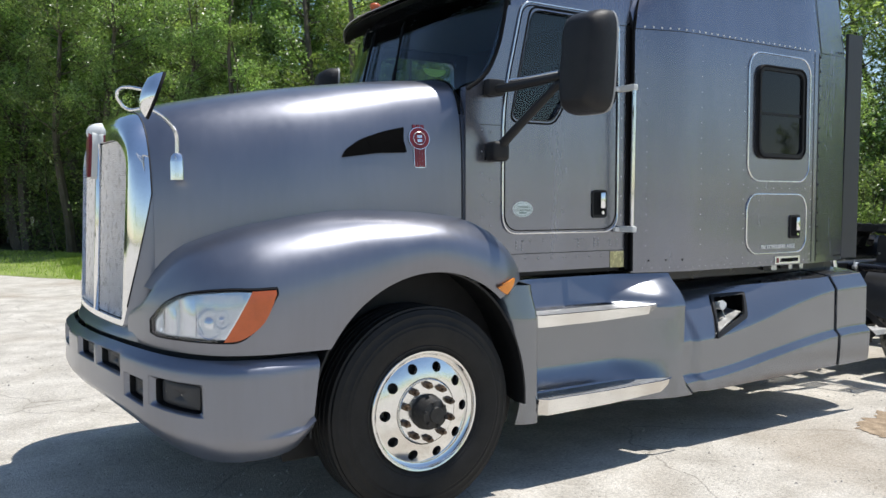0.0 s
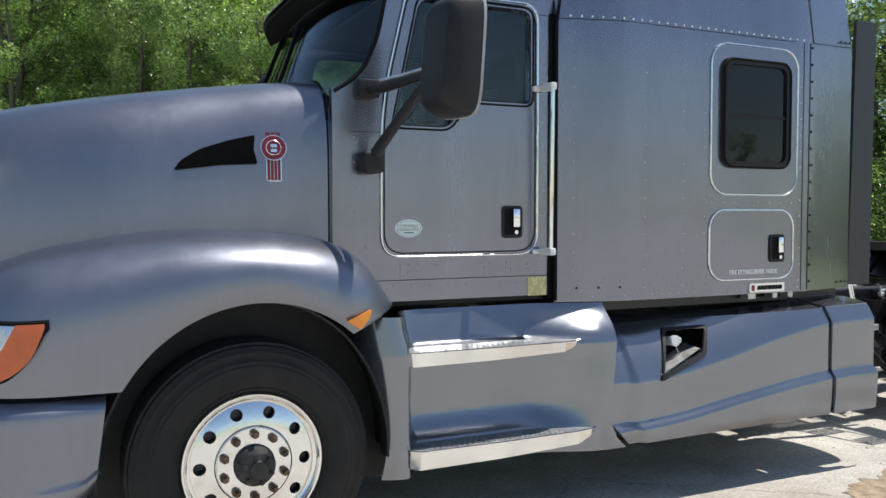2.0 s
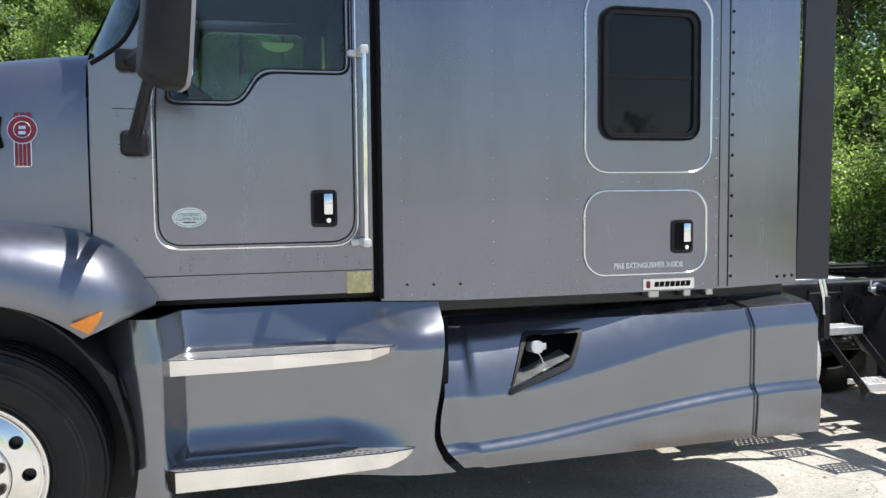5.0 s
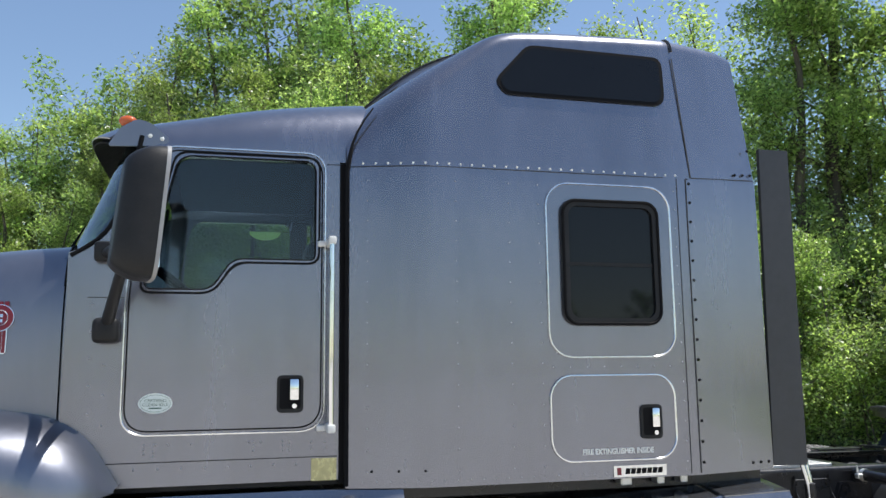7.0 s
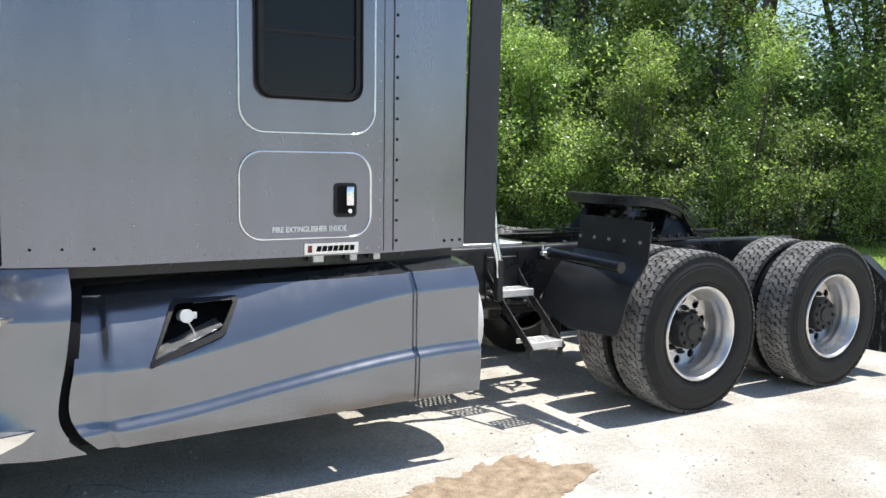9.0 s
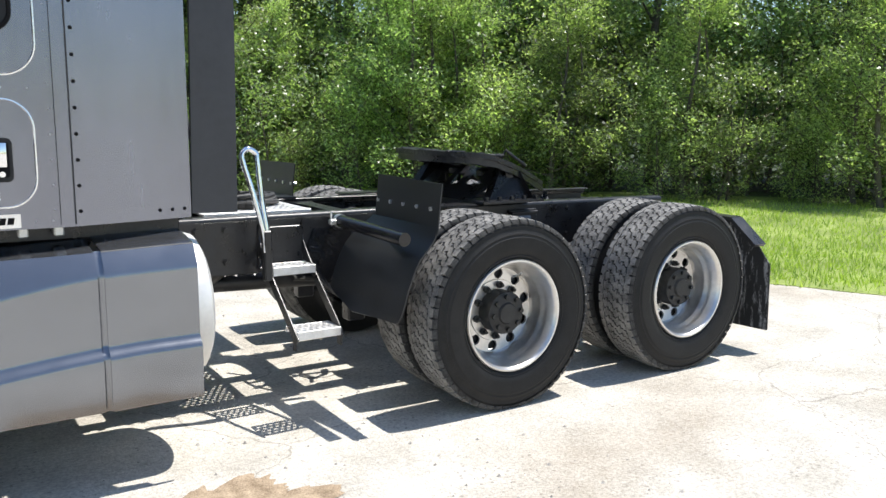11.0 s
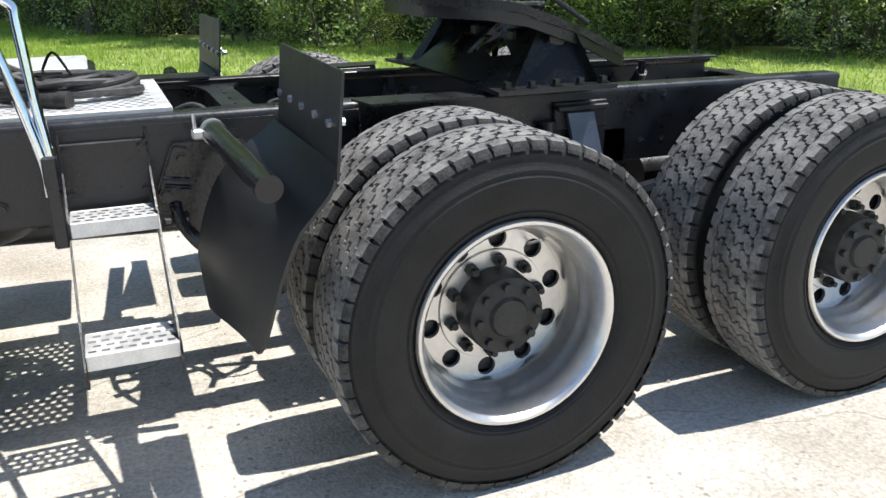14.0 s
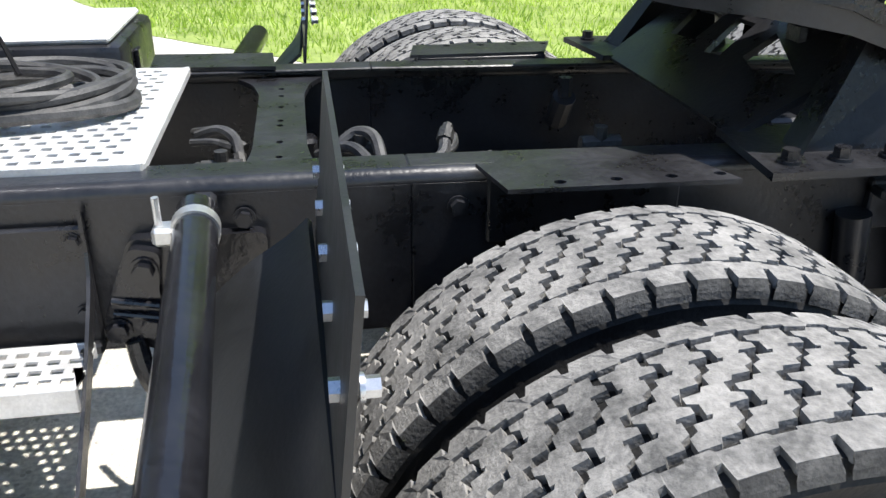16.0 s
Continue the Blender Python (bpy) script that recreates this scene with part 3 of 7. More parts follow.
def hood_n(x):
    """The hood is round in front and squarer towards the cab."""
    return curve(x, [(-1.22, 4.4), (-0.6, 4.6), (0.0, 5.6), (0.44, 8.0)])


def hood_fn(x, a):
    w, zt, zb = hood_half(x), hood_top(x), 0.98
    c, s = math.cos(a), math.sin(a)
    n = 2 / hood_n(x)
    y = w * math.copysign(abs(c) ** n, c)
    z = zb + (zt - zb) * (abs(s) ** n)
    return (x, YC - y, z - 0.0)


xs = span(-1.157, 0.436, 26)
part("hood", sheet(hood_fn, xs, [math.pi * (0.5 - 0.5 * math.cos(math.pi * k / 56)) for k in range(57)], 0.012), PAINT, truck)


def fender_out(x):
    """The plan line of the fender's outer face."""
    return curve(x, [(-1.262, 0.60), (-1.245, 0.45), (-1.20, 0.30), (-1.10, 0.13), (-0.98, 0.03), (-0.80, -0.035), (-0.4, -0.055), (0.0, -0.06), (0.4, -0.047), (0.5, -0.028), (0.58, 0.015), (0.64, 0.075), (0.70, 0.17)])


def fender_top(x):
    return curve(x, [(-1.262, 1.0), (-1.2, 1.14), (-1.08, 1.30), (-0.9, 1.385), (-0.73, 1.43), (-0.32, 1.488), (0.0, 1.488), (0.2, 1.475), (0.38, 1.448), (0.50, 1.398), (0.58, 1.33), (0.64, 1.245), (0.70, 1.145)])


def arch(x):
    """The wheel opening's edge."""
    dx = (x - 0.03) / 0.645
    return 0.50 + 0.69 * math.sqrt(max(0, 1 - dx * dx)) if abs(dx) < 1 else 0


def fender_mid(x):
    """Where the fender's flank turns over into its crown."""
    return curve(x, [(-1.262, 0.912), (-1.2, 0.96), (-1.08, 1.017), (-0.9, 1.047), (-0.73, 1.075), (-0.45, 1.15), (-0.1, 1.255), (0.1, 1.262), (0.25, 1.215), (0.38, 1.155), (0.5, 1.12), (0.58, 1.115), (0.64, 1.122), (0.70, 1.135)])


def fender_low(x):
    if x < -0.52:
        return curve(x, [(-1.262, 0.892), (-1.2, 0.882), (-1.0, 0.868), (-0.8, 0.865)])
    return max(arch(x), 0.865) if x < 0.1 else max(arch(x), curve(x, [(0.1, 0.9), (0.43, 1.03), (0.58, 1.09), (0.70, 1.128)]))


def fender_fn(x, v):
    yo, zt, zl = fender_out(x), fender_top(x), fender_low(x)
    yi = max(yo + 0.06, 0.36 + 0.06 * max(0, -x - 0.6))
    zm = fender_mid(x)
    if v < 1:
        a = v * math.pi / 2
        n = 2 / 2.3
        return (x, yi - (yi - yo) * math.sin(a) ** n, zm + (zt - zm) * math.cos(a) ** n)
    t = v - 1
    return (x, yo + 0.02 * t * t, zm + (zl - zm) * t)


fx = span(-1.262, -0.66, 22) + span(-0.62, 0.70, 66)
fender = part("fender", sheet(fender_fn, fx, span(0, 1, 14) + span(1.12, 2, 8), 0.012), PAINT, truck, autosmooth=50)
mirror_y(fender)
# the fender's crown runs in level to the hood
shelf = part("fender_shelf", sheet(lambda x, v: (lambda q: (x, q[1] - 0.004 + (max(q[1] + 0.01, YC - hood_half(x) + 0.05) - q[1]) * v, q[2] - 0.002))(fender_fn(x, 0)), span(-1.20, 0.42, 40), span(0, 1, 4), 0.008), PAINT, truck)
mirror_y(shelf)
# dark liner over the wheel
bm = sheet(lambda a, y: (0.03 + ((0.655 if math.cos(a) < 0 else 0.578) + 0.05 * (y > 0.1)) * math.cos(a), y, 0.5 + (0.697 + 0.03 * (y > 0)) * math.sin(a)), span(-0.05, math.pi + 0.05, 28), [-0.02, 0.06, 0.2, 0.28], 0.01)
wall = [(0.03 + 0.70 * math.cos(a), 0.5 + 0.72 * math.sin(a)) for a in span(-0.3, math.pi + 0.3, 24)]
bw = plate(wall, 0.272, 0.282)
inner_wall = part("wheel_well_wall", bw, PLASTIC, truck, smooth=False)
mirror_y(inner_wall)
liner = part("wheel_liner", bm, PLASTIC, truck)
mirror_y(liner)


def bumper_plan(u):
    """Round the front from the near side's end (u=0) to the far side's end (u=1)."""
    pts = [(-0.575, -0.045), (-0.85, -0.045), (-1.08, 0.03), (-1.24, 0.22), (-1.33, 0.48), (-1.39, 0.85), (-1.41, YC)]
    pts += [(x, 2 * YC - y) for x, y in reversed(pts[:-1])]
    f = u * (len(pts) - 1)
    return curve(f, [(i, p[0]) for i, p in enumerate(pts)]), curve(f, [(i, p[1]) for i, p in enumerate(pts)])


def bumper_low(u):
    return curve(min(u, 1 - u), [(0, 0.475), (0.012, 0.435), (0.03, 0.41), (0.06, 0.397), (0.12, 0.39), (0.2, 0.42), (0.27, 0.475), (0.33, 0.53), (0.40, 0.57), (0.5, 0.58)])


def bumper_high(u):
    return curve(min(u, 1 - u), [(0, 0.846), (0.10, 0.846), (0.2, 0.857), (0.3, 0.876), (0.38, 0.885), (0.5, 0.887)])


def bumper_fn(u, v):
    x, y = bumper_plan(u)
    zl, zh = bumper_low(u), bumper_high(u)
    du = 1e-3
    x2, y2 = bumper_plan(min(1, u + du))
    x1, y1 = bumper_plan(max(0, u - du))
    nx, ny = -(y2 - y1), (x2 - x1)
    ln = math.hypot(nx, ny)
    inset = 0.05 * max(0, (v - 0.86) / 0.14) ** 2 + 0.09 * max(0, (0.3 - v) / 0.3) ** 2
    w = min(u, 1 - u)
    if w < 0.10 and v < 0.27:
        inset -= 0.026 * (1 - w / 0.10) * min(1, (0.27 - v) / 0.03)
    # the end beside the wheel leans forward towards its foot
    x -= 0.05 * (1 - v) * max(0, 1 - w / 0.09)
    return (x - nx / ln * inset, y - ny / ln * inset, zl + (zh - zl) * v)


POCKETS = [(0.166, 0.262, 0.46, 0.79), (0.274, 0.322, 0.40, 0.71), (0.331, 0.397, 0.61, 0.91), (0.403, 0.470, 0.61, 0.91)]


def bumper_hole(u, v):
    w = min(u, 1 - u)
    return any(a < w < b and c < v < d for a, b, c, d in POCKETS)


bu = sorted({round(k, 4) for k in span(0, 1, 72) + [q for a, b, c, d in POCKETS for q in (a, b, 1 - a, 1 - b)]})
bv = sorted({round(k, 4) for k in span(0, 1, 16) + [0.235, 0.27] + [q for a, b, c, d in POCKETS for q in (c, d)]})
part("bumper", sheet(bumper_fn, bu, bv, 0.02, bumper_hole), PAINT, truck, "grey painted front bumper", autosmooth=60)


def bumper_in(u, v, d):
    """A point behind the bumper's face."""
    x, y, z = bumper_fn(u, v)
    x2, y2 = bumper_plan(min(1, u + 1e-3))
    x1, y1 = bumper_plan(max(0, u - 1e-3))
    nx, ny = -(y2 - y1), (x2 - x1)
    ln = math.hypot(nx, ny)
    return (x - nx / ln * d, y - ny / ln * d, z)


def pocket_ring(a, lo, hi, c, d, shrink, n, depth):
    """A point of a pocket's rounded outline, drawn in from the bumper's hole."""
    q = 2 / n
    ca, sa = math.cos(a), math.sin(a)
    k = max(abs(ca) ** q, abs(sa) ** q) if n > 20 else 1
    uu = (lo + hi) / 2 + (hi - lo) / 2 * (1 - shrink * 0.16) * math.copysign(abs(ca) ** q / k, ca)
    vv = (c + d) / 2 + (d - c) / 2 * (1 - shrink * 0.15) * math.copysign(abs(sa) ** q / k, sa)
    return bumper_in(uu, vv, depth)


BOWL = [2 * math.pi * k / 48 for k in range(49)]
for a, b, c, d in POCKETS:
    for lo, hi in ((a, b), (1 - b, 1 - a)):
        part("pocket_bevel", sheet(lambda q, r: pocket_ring(q, lo, hi, c, d, r, 24 - 15 * min(1, r), 0.001 + 0.02 * r * r), BOWL, span(0, 1, 5)), PAINT, truck, autosmooth=50)
        pk = part("bumper_pocket", sheet(lambda q, r: pocket_ring(q, lo, hi, c, d, 1.0, 9, 0.021 + 0.05 * r), BOWL, [0, 0.5, 1]), PLASTIC, truck, "black pocket in the bumper", autosmooth=50)
        part("pocket_insert", sheet(lambda q, r: pocket_ring(q, lo, hi, c, d, 1.0 + 5.2 * r, 9 - 5 * r, 0.071 - 0.022 * (r > 0.1) - 0.012 * math.sin(math.pi * r)), BOWL, [0, 0.1, 0.14, 0.3, 0.5, 0.75, 1]), DARKGREY, pk, "dark grey insert", autosmooth=40)
part("bumper_gap_filler", sheet(lambda u, v: bumper_in(u, 0.99, 0.055 + 0.03 * v)[:2] + (0.77 + 0.125 * v,), span(0, 1, 60), [0, 1], 0.01), PLASTIC, truck)


# ---- cab ----
def cab_roof_top(x):
    return curve(x, [(0.62, 2.79), (0.80, 2.865), (1.24, 2.985), (1.66, 3.05), (1.82, 3.065)])


CAB_Y = 0.315
outline = [(0.452, 1.13), (1.655, 1.13), (1.655, 2.64), (0.83, 2.64), (0.742, 2.63), (0.712, 2.53), (0.68, 2.42), (0.635, 2.315), (0.596, 2.25), (0.545, 2.203), (0.50, 2.178), (0.452, 2.158)]
DOOR_WIN = rounded([(0.765, 2.0), (1.065, 2.0), (1.16, 2.145), (1.54, 2.145), (1.54, 2.626), (0.905, 2.626)], [0.05, 0.05, 0.05, 0.03, 0.06, 0.07])
side = part("cab_side", plate(outline, CAB_Y, CAB_Y + 0.05, [DOOR_WIN]), CABPAINT, truck, smooth=False)
mirror_y(side)


def roof_fn(x, a):
    zt, zb = cab_roof_top(x), 2.63 if x > 0.8 else 2.63 - (0.8 - x) * 0.5
    w = YC - CAB_Y
    c, s = math.cos(a), math.sin(a)
    y = w * math.copysign(abs(c) ** 0.55, c)
    bow = 0.15 * (1 - (y / w) ** 2) * min(1, max(0, (1.0 - x) / 0.3))
    return (x - bow, YC - y, zb + (zt - zb) * abs(s) ** 0.75)


part("cab_roof", sheet(roof_fn, span(0.76, 1.80, 18), span(0, math.pi, 40), 0.012), CABPAINT, truck)


def windshield_fn(u, v):
    """Curved two-piece glass raked back from the cowl to the roof."""
    half_w = YC - CAB_Y - 0.010
    y = YC + (2 * u - 1) * half_w
    z = 2.145 + v * 0.565
    side_x = curve(z, [(2.145, 0.46), (2.20, 0.545), (2.25, 0.597), (2.31, 0.633), (2.42, 0.679), (2.57, 0.713), (2.71, 0.738)])
    mid_x = 0.325 + 0.26 * v
    return (mid_x + (side_x - mid_x) * abs(2 * u - 1) ** 3.2, y, z)


part("windshield", sheet(windshield_fn, [0.5 - 0.5 * math.cos(math.pi * k / 40) for k in range(41)], span(0, 1, 14), 0.006), GLASS, truck, "raked tinted windshield glass")
part("cab_floor", boxes(((0.4, CAB_Y + 0.05, 1.10), (1.66, 2 * YC - CAB_Y - 0.05, 1.14))), INTERIOR, truck)
def cowl_fn(v, a):
    """Blends the hood's rear edge into the cab's squarer front corner."""
    x0, y0, z0 = hood_fn(0.444, a)
    c, sn = math.cos(a), math.sin(a)
    y1 = YC - (YC - CAB_Y - 0.02) * math.copysign(abs(c) ** 0.25, c)
    z1 = 0.98 + 1.185 * abs(sn) ** 0.25
    q = v * v * (3 - 2 * v)
    x1 = 0.545 - 0.20 * (1 - ((y1 - YC) / (YC - CAB_Y)) ** 2) * max(0, (z1 - 1.9) / 0.27)
    return (0.444 + (x1 - 0.444) * v, y0 + (y1 - y0) * q, z0 + (z1 - z0) * q)


part("cowl_side", sheet(cowl_fn, span(0, 1, 6), [math.pi * (0.5 - 0.5 * math.cos(math.pi * k / 72)) for k in range(73)], 0.008), PAINT, truck, autosmooth=50)
part("firewall", boxes(((0.47, CAB_Y + 0.05, 1.14), (0.50, 2 * YC - CAB_Y - 0.05, 2.10))), INTERIOR, truck)


# ---- sleeper ----
def sl_side(x):
    return curve(x, [(1.685, 0.290), (1.78, 0.256), (1.9, 0.223), (2.03, 0.190), (2.10, 0.184), (2.2, 0.183), (3.44, 0.184), (3.46, 0.187), (3.94, 0.285)])


def sl_top(x):
    return curve(x, [(1.685, 2.90), (1.83, 2.995), (2.05, 3.135), (2.27, 3.265), (2.42, 3.350), (2.56, 3.392), (3.0, 3.418), (3.48, 3.432), (3.88, 3.425), (3.94, 3.405)])


def sleeper_fn(x, v):
    px, y, z = sleeper_flat(x, v)
    return (px - 0.068 * max(0, z - 2.6) * min(1, max(0, (x - 2.9) / 1.0)), y, z)


def sleeper_flat(x, v):
    y0, zt = sl_side(x), sl_top(x)
    inset = 0.075
    r = 0.10 + 0.25 * max(0, 1 - (x - 1.685) / 0.75)
    zs = zt - r
    if v < 1:
        return (x, y0, 1.09 + (2.6 - 1.09) * v)
    if v < 2:
        t = v - 1
        z = 2.6 + (max(zs, 2.62) - 2.6) * t
        return (x, y0 + inset * (z - 2.6) / 0.7, z)
    if v < 3:
        a = (v - 2) * math.pi / 2
        z0 = max(zs, 2.62)
        ys = y0 + inset * (z0 - 2.6) / 0.7
        return (x, ys + r * 1.1 * (1 - math.cos(a)), z0 + (zt - z0) * math.sin(a))
    t = v - 3
    ys = y0 + inset * (max(zs, 2.62) - 2.6) / 0.7 + r * 1.1
    return (x, ys + (YC - ys) * t, zt + (0.02 + 0.11 * math.exp(-((x - 2.08) / 0.27) ** 2)) * math.sin(t * math.pi / 2))


sx = span(1.685, 2.6, 22) + span(2.7, 3.44, 8) + span(3.46, 3.94, 6)
sv = span(0, 1, 6)[:-1] + [1] + span(1.1, 2, 5) + span(2.1, 3, 9) + span(3.25, 4, 3)
half = sheet(sleeper_fn, sx, sv)
dup = bmesh.ops.duplicate(half, geom=list(half.verts) + list(half.edges) + list(half.faces))
for g in dup["geom"]:
    if isinstance(g, bmesh.types.BMVert):
        g.co.y = 2 * YC - g.co.y
bmesh.ops.remove_doubles(half, verts=list(half.verts), dist=0.0005)
part("sleeper_box", half, CABPAINT, truck, "grey metallic raised-roof sleeper", autosmooth=28)
for xe in (1.70,):
    pts = [(sl_side(xe) if z <= 2.6 else sl_side(xe) + 0.075 * (z - 2.6) / 0.7, z) for z in (1.1, 2.6)]
    zt = sl_top(xe) - 0.03
    o = [(pts[0][0] + 0.005, 1.1), (pts[1][0] + 0.005, 2.6), (pts[1][0] + 0.05, zt - 0.1), (pts[1][0] + 0.15, zt), (2 * YC - pts[1][0] - 0.15, zt), (2 * YC - pts[1][0] - 0.05, zt - 0.1), (2 * YC - pts[1][0] - 0.005, 2.6), (2 * YC - pts[0][0] - 0.005, 1.1)]
    part("sleeper_bulkhead", plate(o, xe, xe + 0.02, [[(0.75, 1.2), (1.7, 1.2), (1.7, 2.5), (0.75, 2.5)]], axis="x"), INTERIOR, truck, smooth=False)
rim = [sleeper_fn(3.936, v) for v in sv]
rim += [(x, 2 * YC - y, z) for x, y, z in reversed(rim[:-1])]
bm = bmesh.new()
bm.faces.new([bm.verts.new(q) for q in rim])
bmesh.ops.triangulate(bm, faces=list(bm.faces))
part("sleeper_back_wall", bm, CABPAINT, truck, smooth=False)
part("sleeper_floor", boxes(((1.70, 0.30, 1.095), (3.93, 2 * YC - 0.30, 1.12))), BLACK, truck)
ext = part("side_extender", plate([(3.945, 1.105), (4.15, 1.10), (4.17, 2.82), (3.985, 2.82)], 0.288, 0.312), DARKGREY, truck, "dark grey rubber side extender", smooth=False)
mirror_y(ext)


# ---- side fairings ----
def tank_t(x):
    return min(1, max(0, (x - 2.0) / 1.85))


def tank_line(x):
    return curve(tank_t(x), [(0, 0.395), (0.2, 0.425), (0.45, 0.49), (0.7, 0.548), (0.88, 0.572), (1, 0.575)])


def tank_arch(x):
    return curve(tank_t(x), [(0, 0.66), (0.15, 0.67), (0.35, 0.735), (0.6, 0.84), (0.8, 0.90), (1, 0.915)])


def tank_top(x):
    return 0.945 + 0.055 * tank_t(x)


def tank_y(x, z):
    """The tank fairing's outer face: proud below a rising ledge, leaning in above a second line."""
    t = tank_t(x)
    y = 0.035 - 0.015 * t
    line, arch_z = tank_line(x), tank_arch(x)
    y += 0.010 * max(0, (line - z) / 0.2) ** 2 + 0.02 * max(0, 0.40 - z)
    if z > line:
        q = min(1, (z - line) / 0.05)
        y += 0.034 * q * q * (3 - 2 * q)
    if z > arch_z:
        y += 0.55 * (z - arch_z) + 0.9 * (z - arch_z) ** 2
    if x < 2.105:
        q = min(1, (2.105 - x) / 0.045)
        y += 0.028 * q * q * (3 - 2 * q)
    return y


def tank_shear(z):
    return curve(z, [(0.33, 0.04), (0.42, -0.045), (0.52, -0.075), (0.75, -0.035), (1.0, 0.0)])


def tank_fn(x, v):
    z0, z1, z2, z3 = 0.335 + 0.02 * tank_t(x), tank_line(x), tank_arch(x), tank_top(x)
    if v < 1:
        z = z0 + (z1 - z0) * v
    elif v < 2:
        z = z1 + 0.05 * (v - 1)
    elif v < 3:
        z = z1 + 0.05 + (z2 - z1 - 0.05) * (v - 2)
    else:
        z = z2 + (z3 - z2) * (v - 3)
    return (x + tank_shear(z) * max(0, 1 - (x - 1.975) / 0.30) ** 2, tank_y(x, z), z)


def tank_hole(x, v):
    z = tank_fn(x, v)[2]
    return 2.238 + 0.57 * (z - 0.675) < x < 2.552 + 0.75 * (z - 0.785) and 0.680 + (x - 2.25) * 0.34 < z < 0.912


TV = span(0, 1, 5)[:-1] + span(1, 2, 6)[:-1] + span(2, 3, 14)[:-1] + span(3, 4, 14)
tx = sorted(set(span(1.983, 2.12, 20) + span(2.12, 2.70, 52) + span(2.70, 3.50, 24)))
tf = part("tank_fairing", sheet(tank_fn, tx, TV, 0.012, tank_hole), PAINT2, truck, "grey painted fuel tank fairing", autosmooth=40)
te = part("tank_fairing_end", sheet(lambda x, v: (lambda p: (p[0], p[1] - 0.008, p[2]))(tank_fn(x, v)), span(3.525, 3.89, 10), TV, 0.012), PAINT2, truck, autosmooth=40)
part("tank_seam", sheet(lambda x, v: (lambda p: (p[0], p[1] + 0.012 + 0.010 * math.sin(math.pi * (x - 3.49) / 0.05), p[2]))(tank_fn(x, v)), [3.49, 3.502, 3.515, 3.528, 3.54], TV, 0.006), PAINT2, truck)
# Black sheet set in the gap between the fairings to stand for its shade.
part("fairing_gap_seal", sheet(lambda u, v: (1.925 + 0.075 * u + tank_shear(0.34 + 0.66 * v), 0.13 + 0.55 * max(0, v - 0.6) * 0.66, 0.34 + 0.66 * v), [0, 1], span(0, 1, 14), 0.006), TRIM, truck)


def top_shelf(x, v):
    p = tank_fn(x, 4)
    return (x, p[1] + (0.44 - p[1]) * v, p[2] + 0.035 * math.sin(v * math.pi / 2))


tt = part("tank_fairing_top", sheet(top_shelf, span(1.99, 3.50, 16), span(0, 1, 6), 0.01), PAINT2, truck)
tu = part("tank_fairing_end_top", sheet(lambda x, v: (lambda p: (p[0], p[1] - 0.008, p[2] + 0.006))(top_shelf(x, v)), span(3.525, 3.89, 8), span(0, 1, 6), 0.01), PAINT2, truck)
for o in (tf, te, tt, tu):
    mirror_y(o)


def skirt_front(z):
    """The forward edge, which follows the wheel."""
    if z > 0.5:
        return 0.03 + 0.595 * math.sqrt(max(0.0, 1 - ((z - 0.5) / 0.76) ** 2))
    return curve(z, [(0.33, 0.598), (0.42, 0.615), (0.5, 0.625)])


def skirt_back(z):
    return tank_shear(z) + 1.940 + (0.0 if z > 0.40 else -0.01)


def skirt_y(x, z):
    """Proud in front and behind, with a recess between for the two steps; leans in towards the top."""
    rec = 0.20 * ease(0.715, 0.82, x) * (1 - ease(1.42, 1.86, x))
    if z > 0.93:
        q = ease(0.93, 1.08, z)
        rec = rec * (1 - q) + q * max(rec, 0.20 * ease(0.70, 0.80, x) * (1 - 0.75 * ease(1.5, 1.95, x)))
    y = 0.025 + 0.05 * max(0, (0.70 - x) / 0.12) ** 2 + rec + 0.035 * ease(0.5, 0.95, z) * ease(1.5, 1.9, x)
    if z < 0.60:
        # the recess's foot curves out to carry the lower tread
        q = max(0, (0.60 - z) / 0.14)
        y -= 0.42 * rec * min(1, q) ** 2
    if 0.82 < z < 0.93:
        y -= 0.20 * rec * ease(0.82, 0.90, z) * (1 - ease(0.90, 0.93, z))
    y += 0.55 * max(0, z - 0.90) * (0.25 + 0.75 * ease(0.66, 0.9, x))
    return y


def skirt_fn(u, v):
    z = 0.335 + v * (1.085 - 0.335)
    a, b = skirt_front(z), skirt_back(z)
    x = a + (b - a) * u
    return (x, skirt_y(x, z), z)


sk = part("step_fairing", sheet(skirt_fn, span(0, 0.16, 16)[:-1] + span(0.16, 1, 56), span(0, 1, 60), 0.012), PAINT2, truck, "grey painted step fairing", autosmooth=50)
mirror_y(sk)


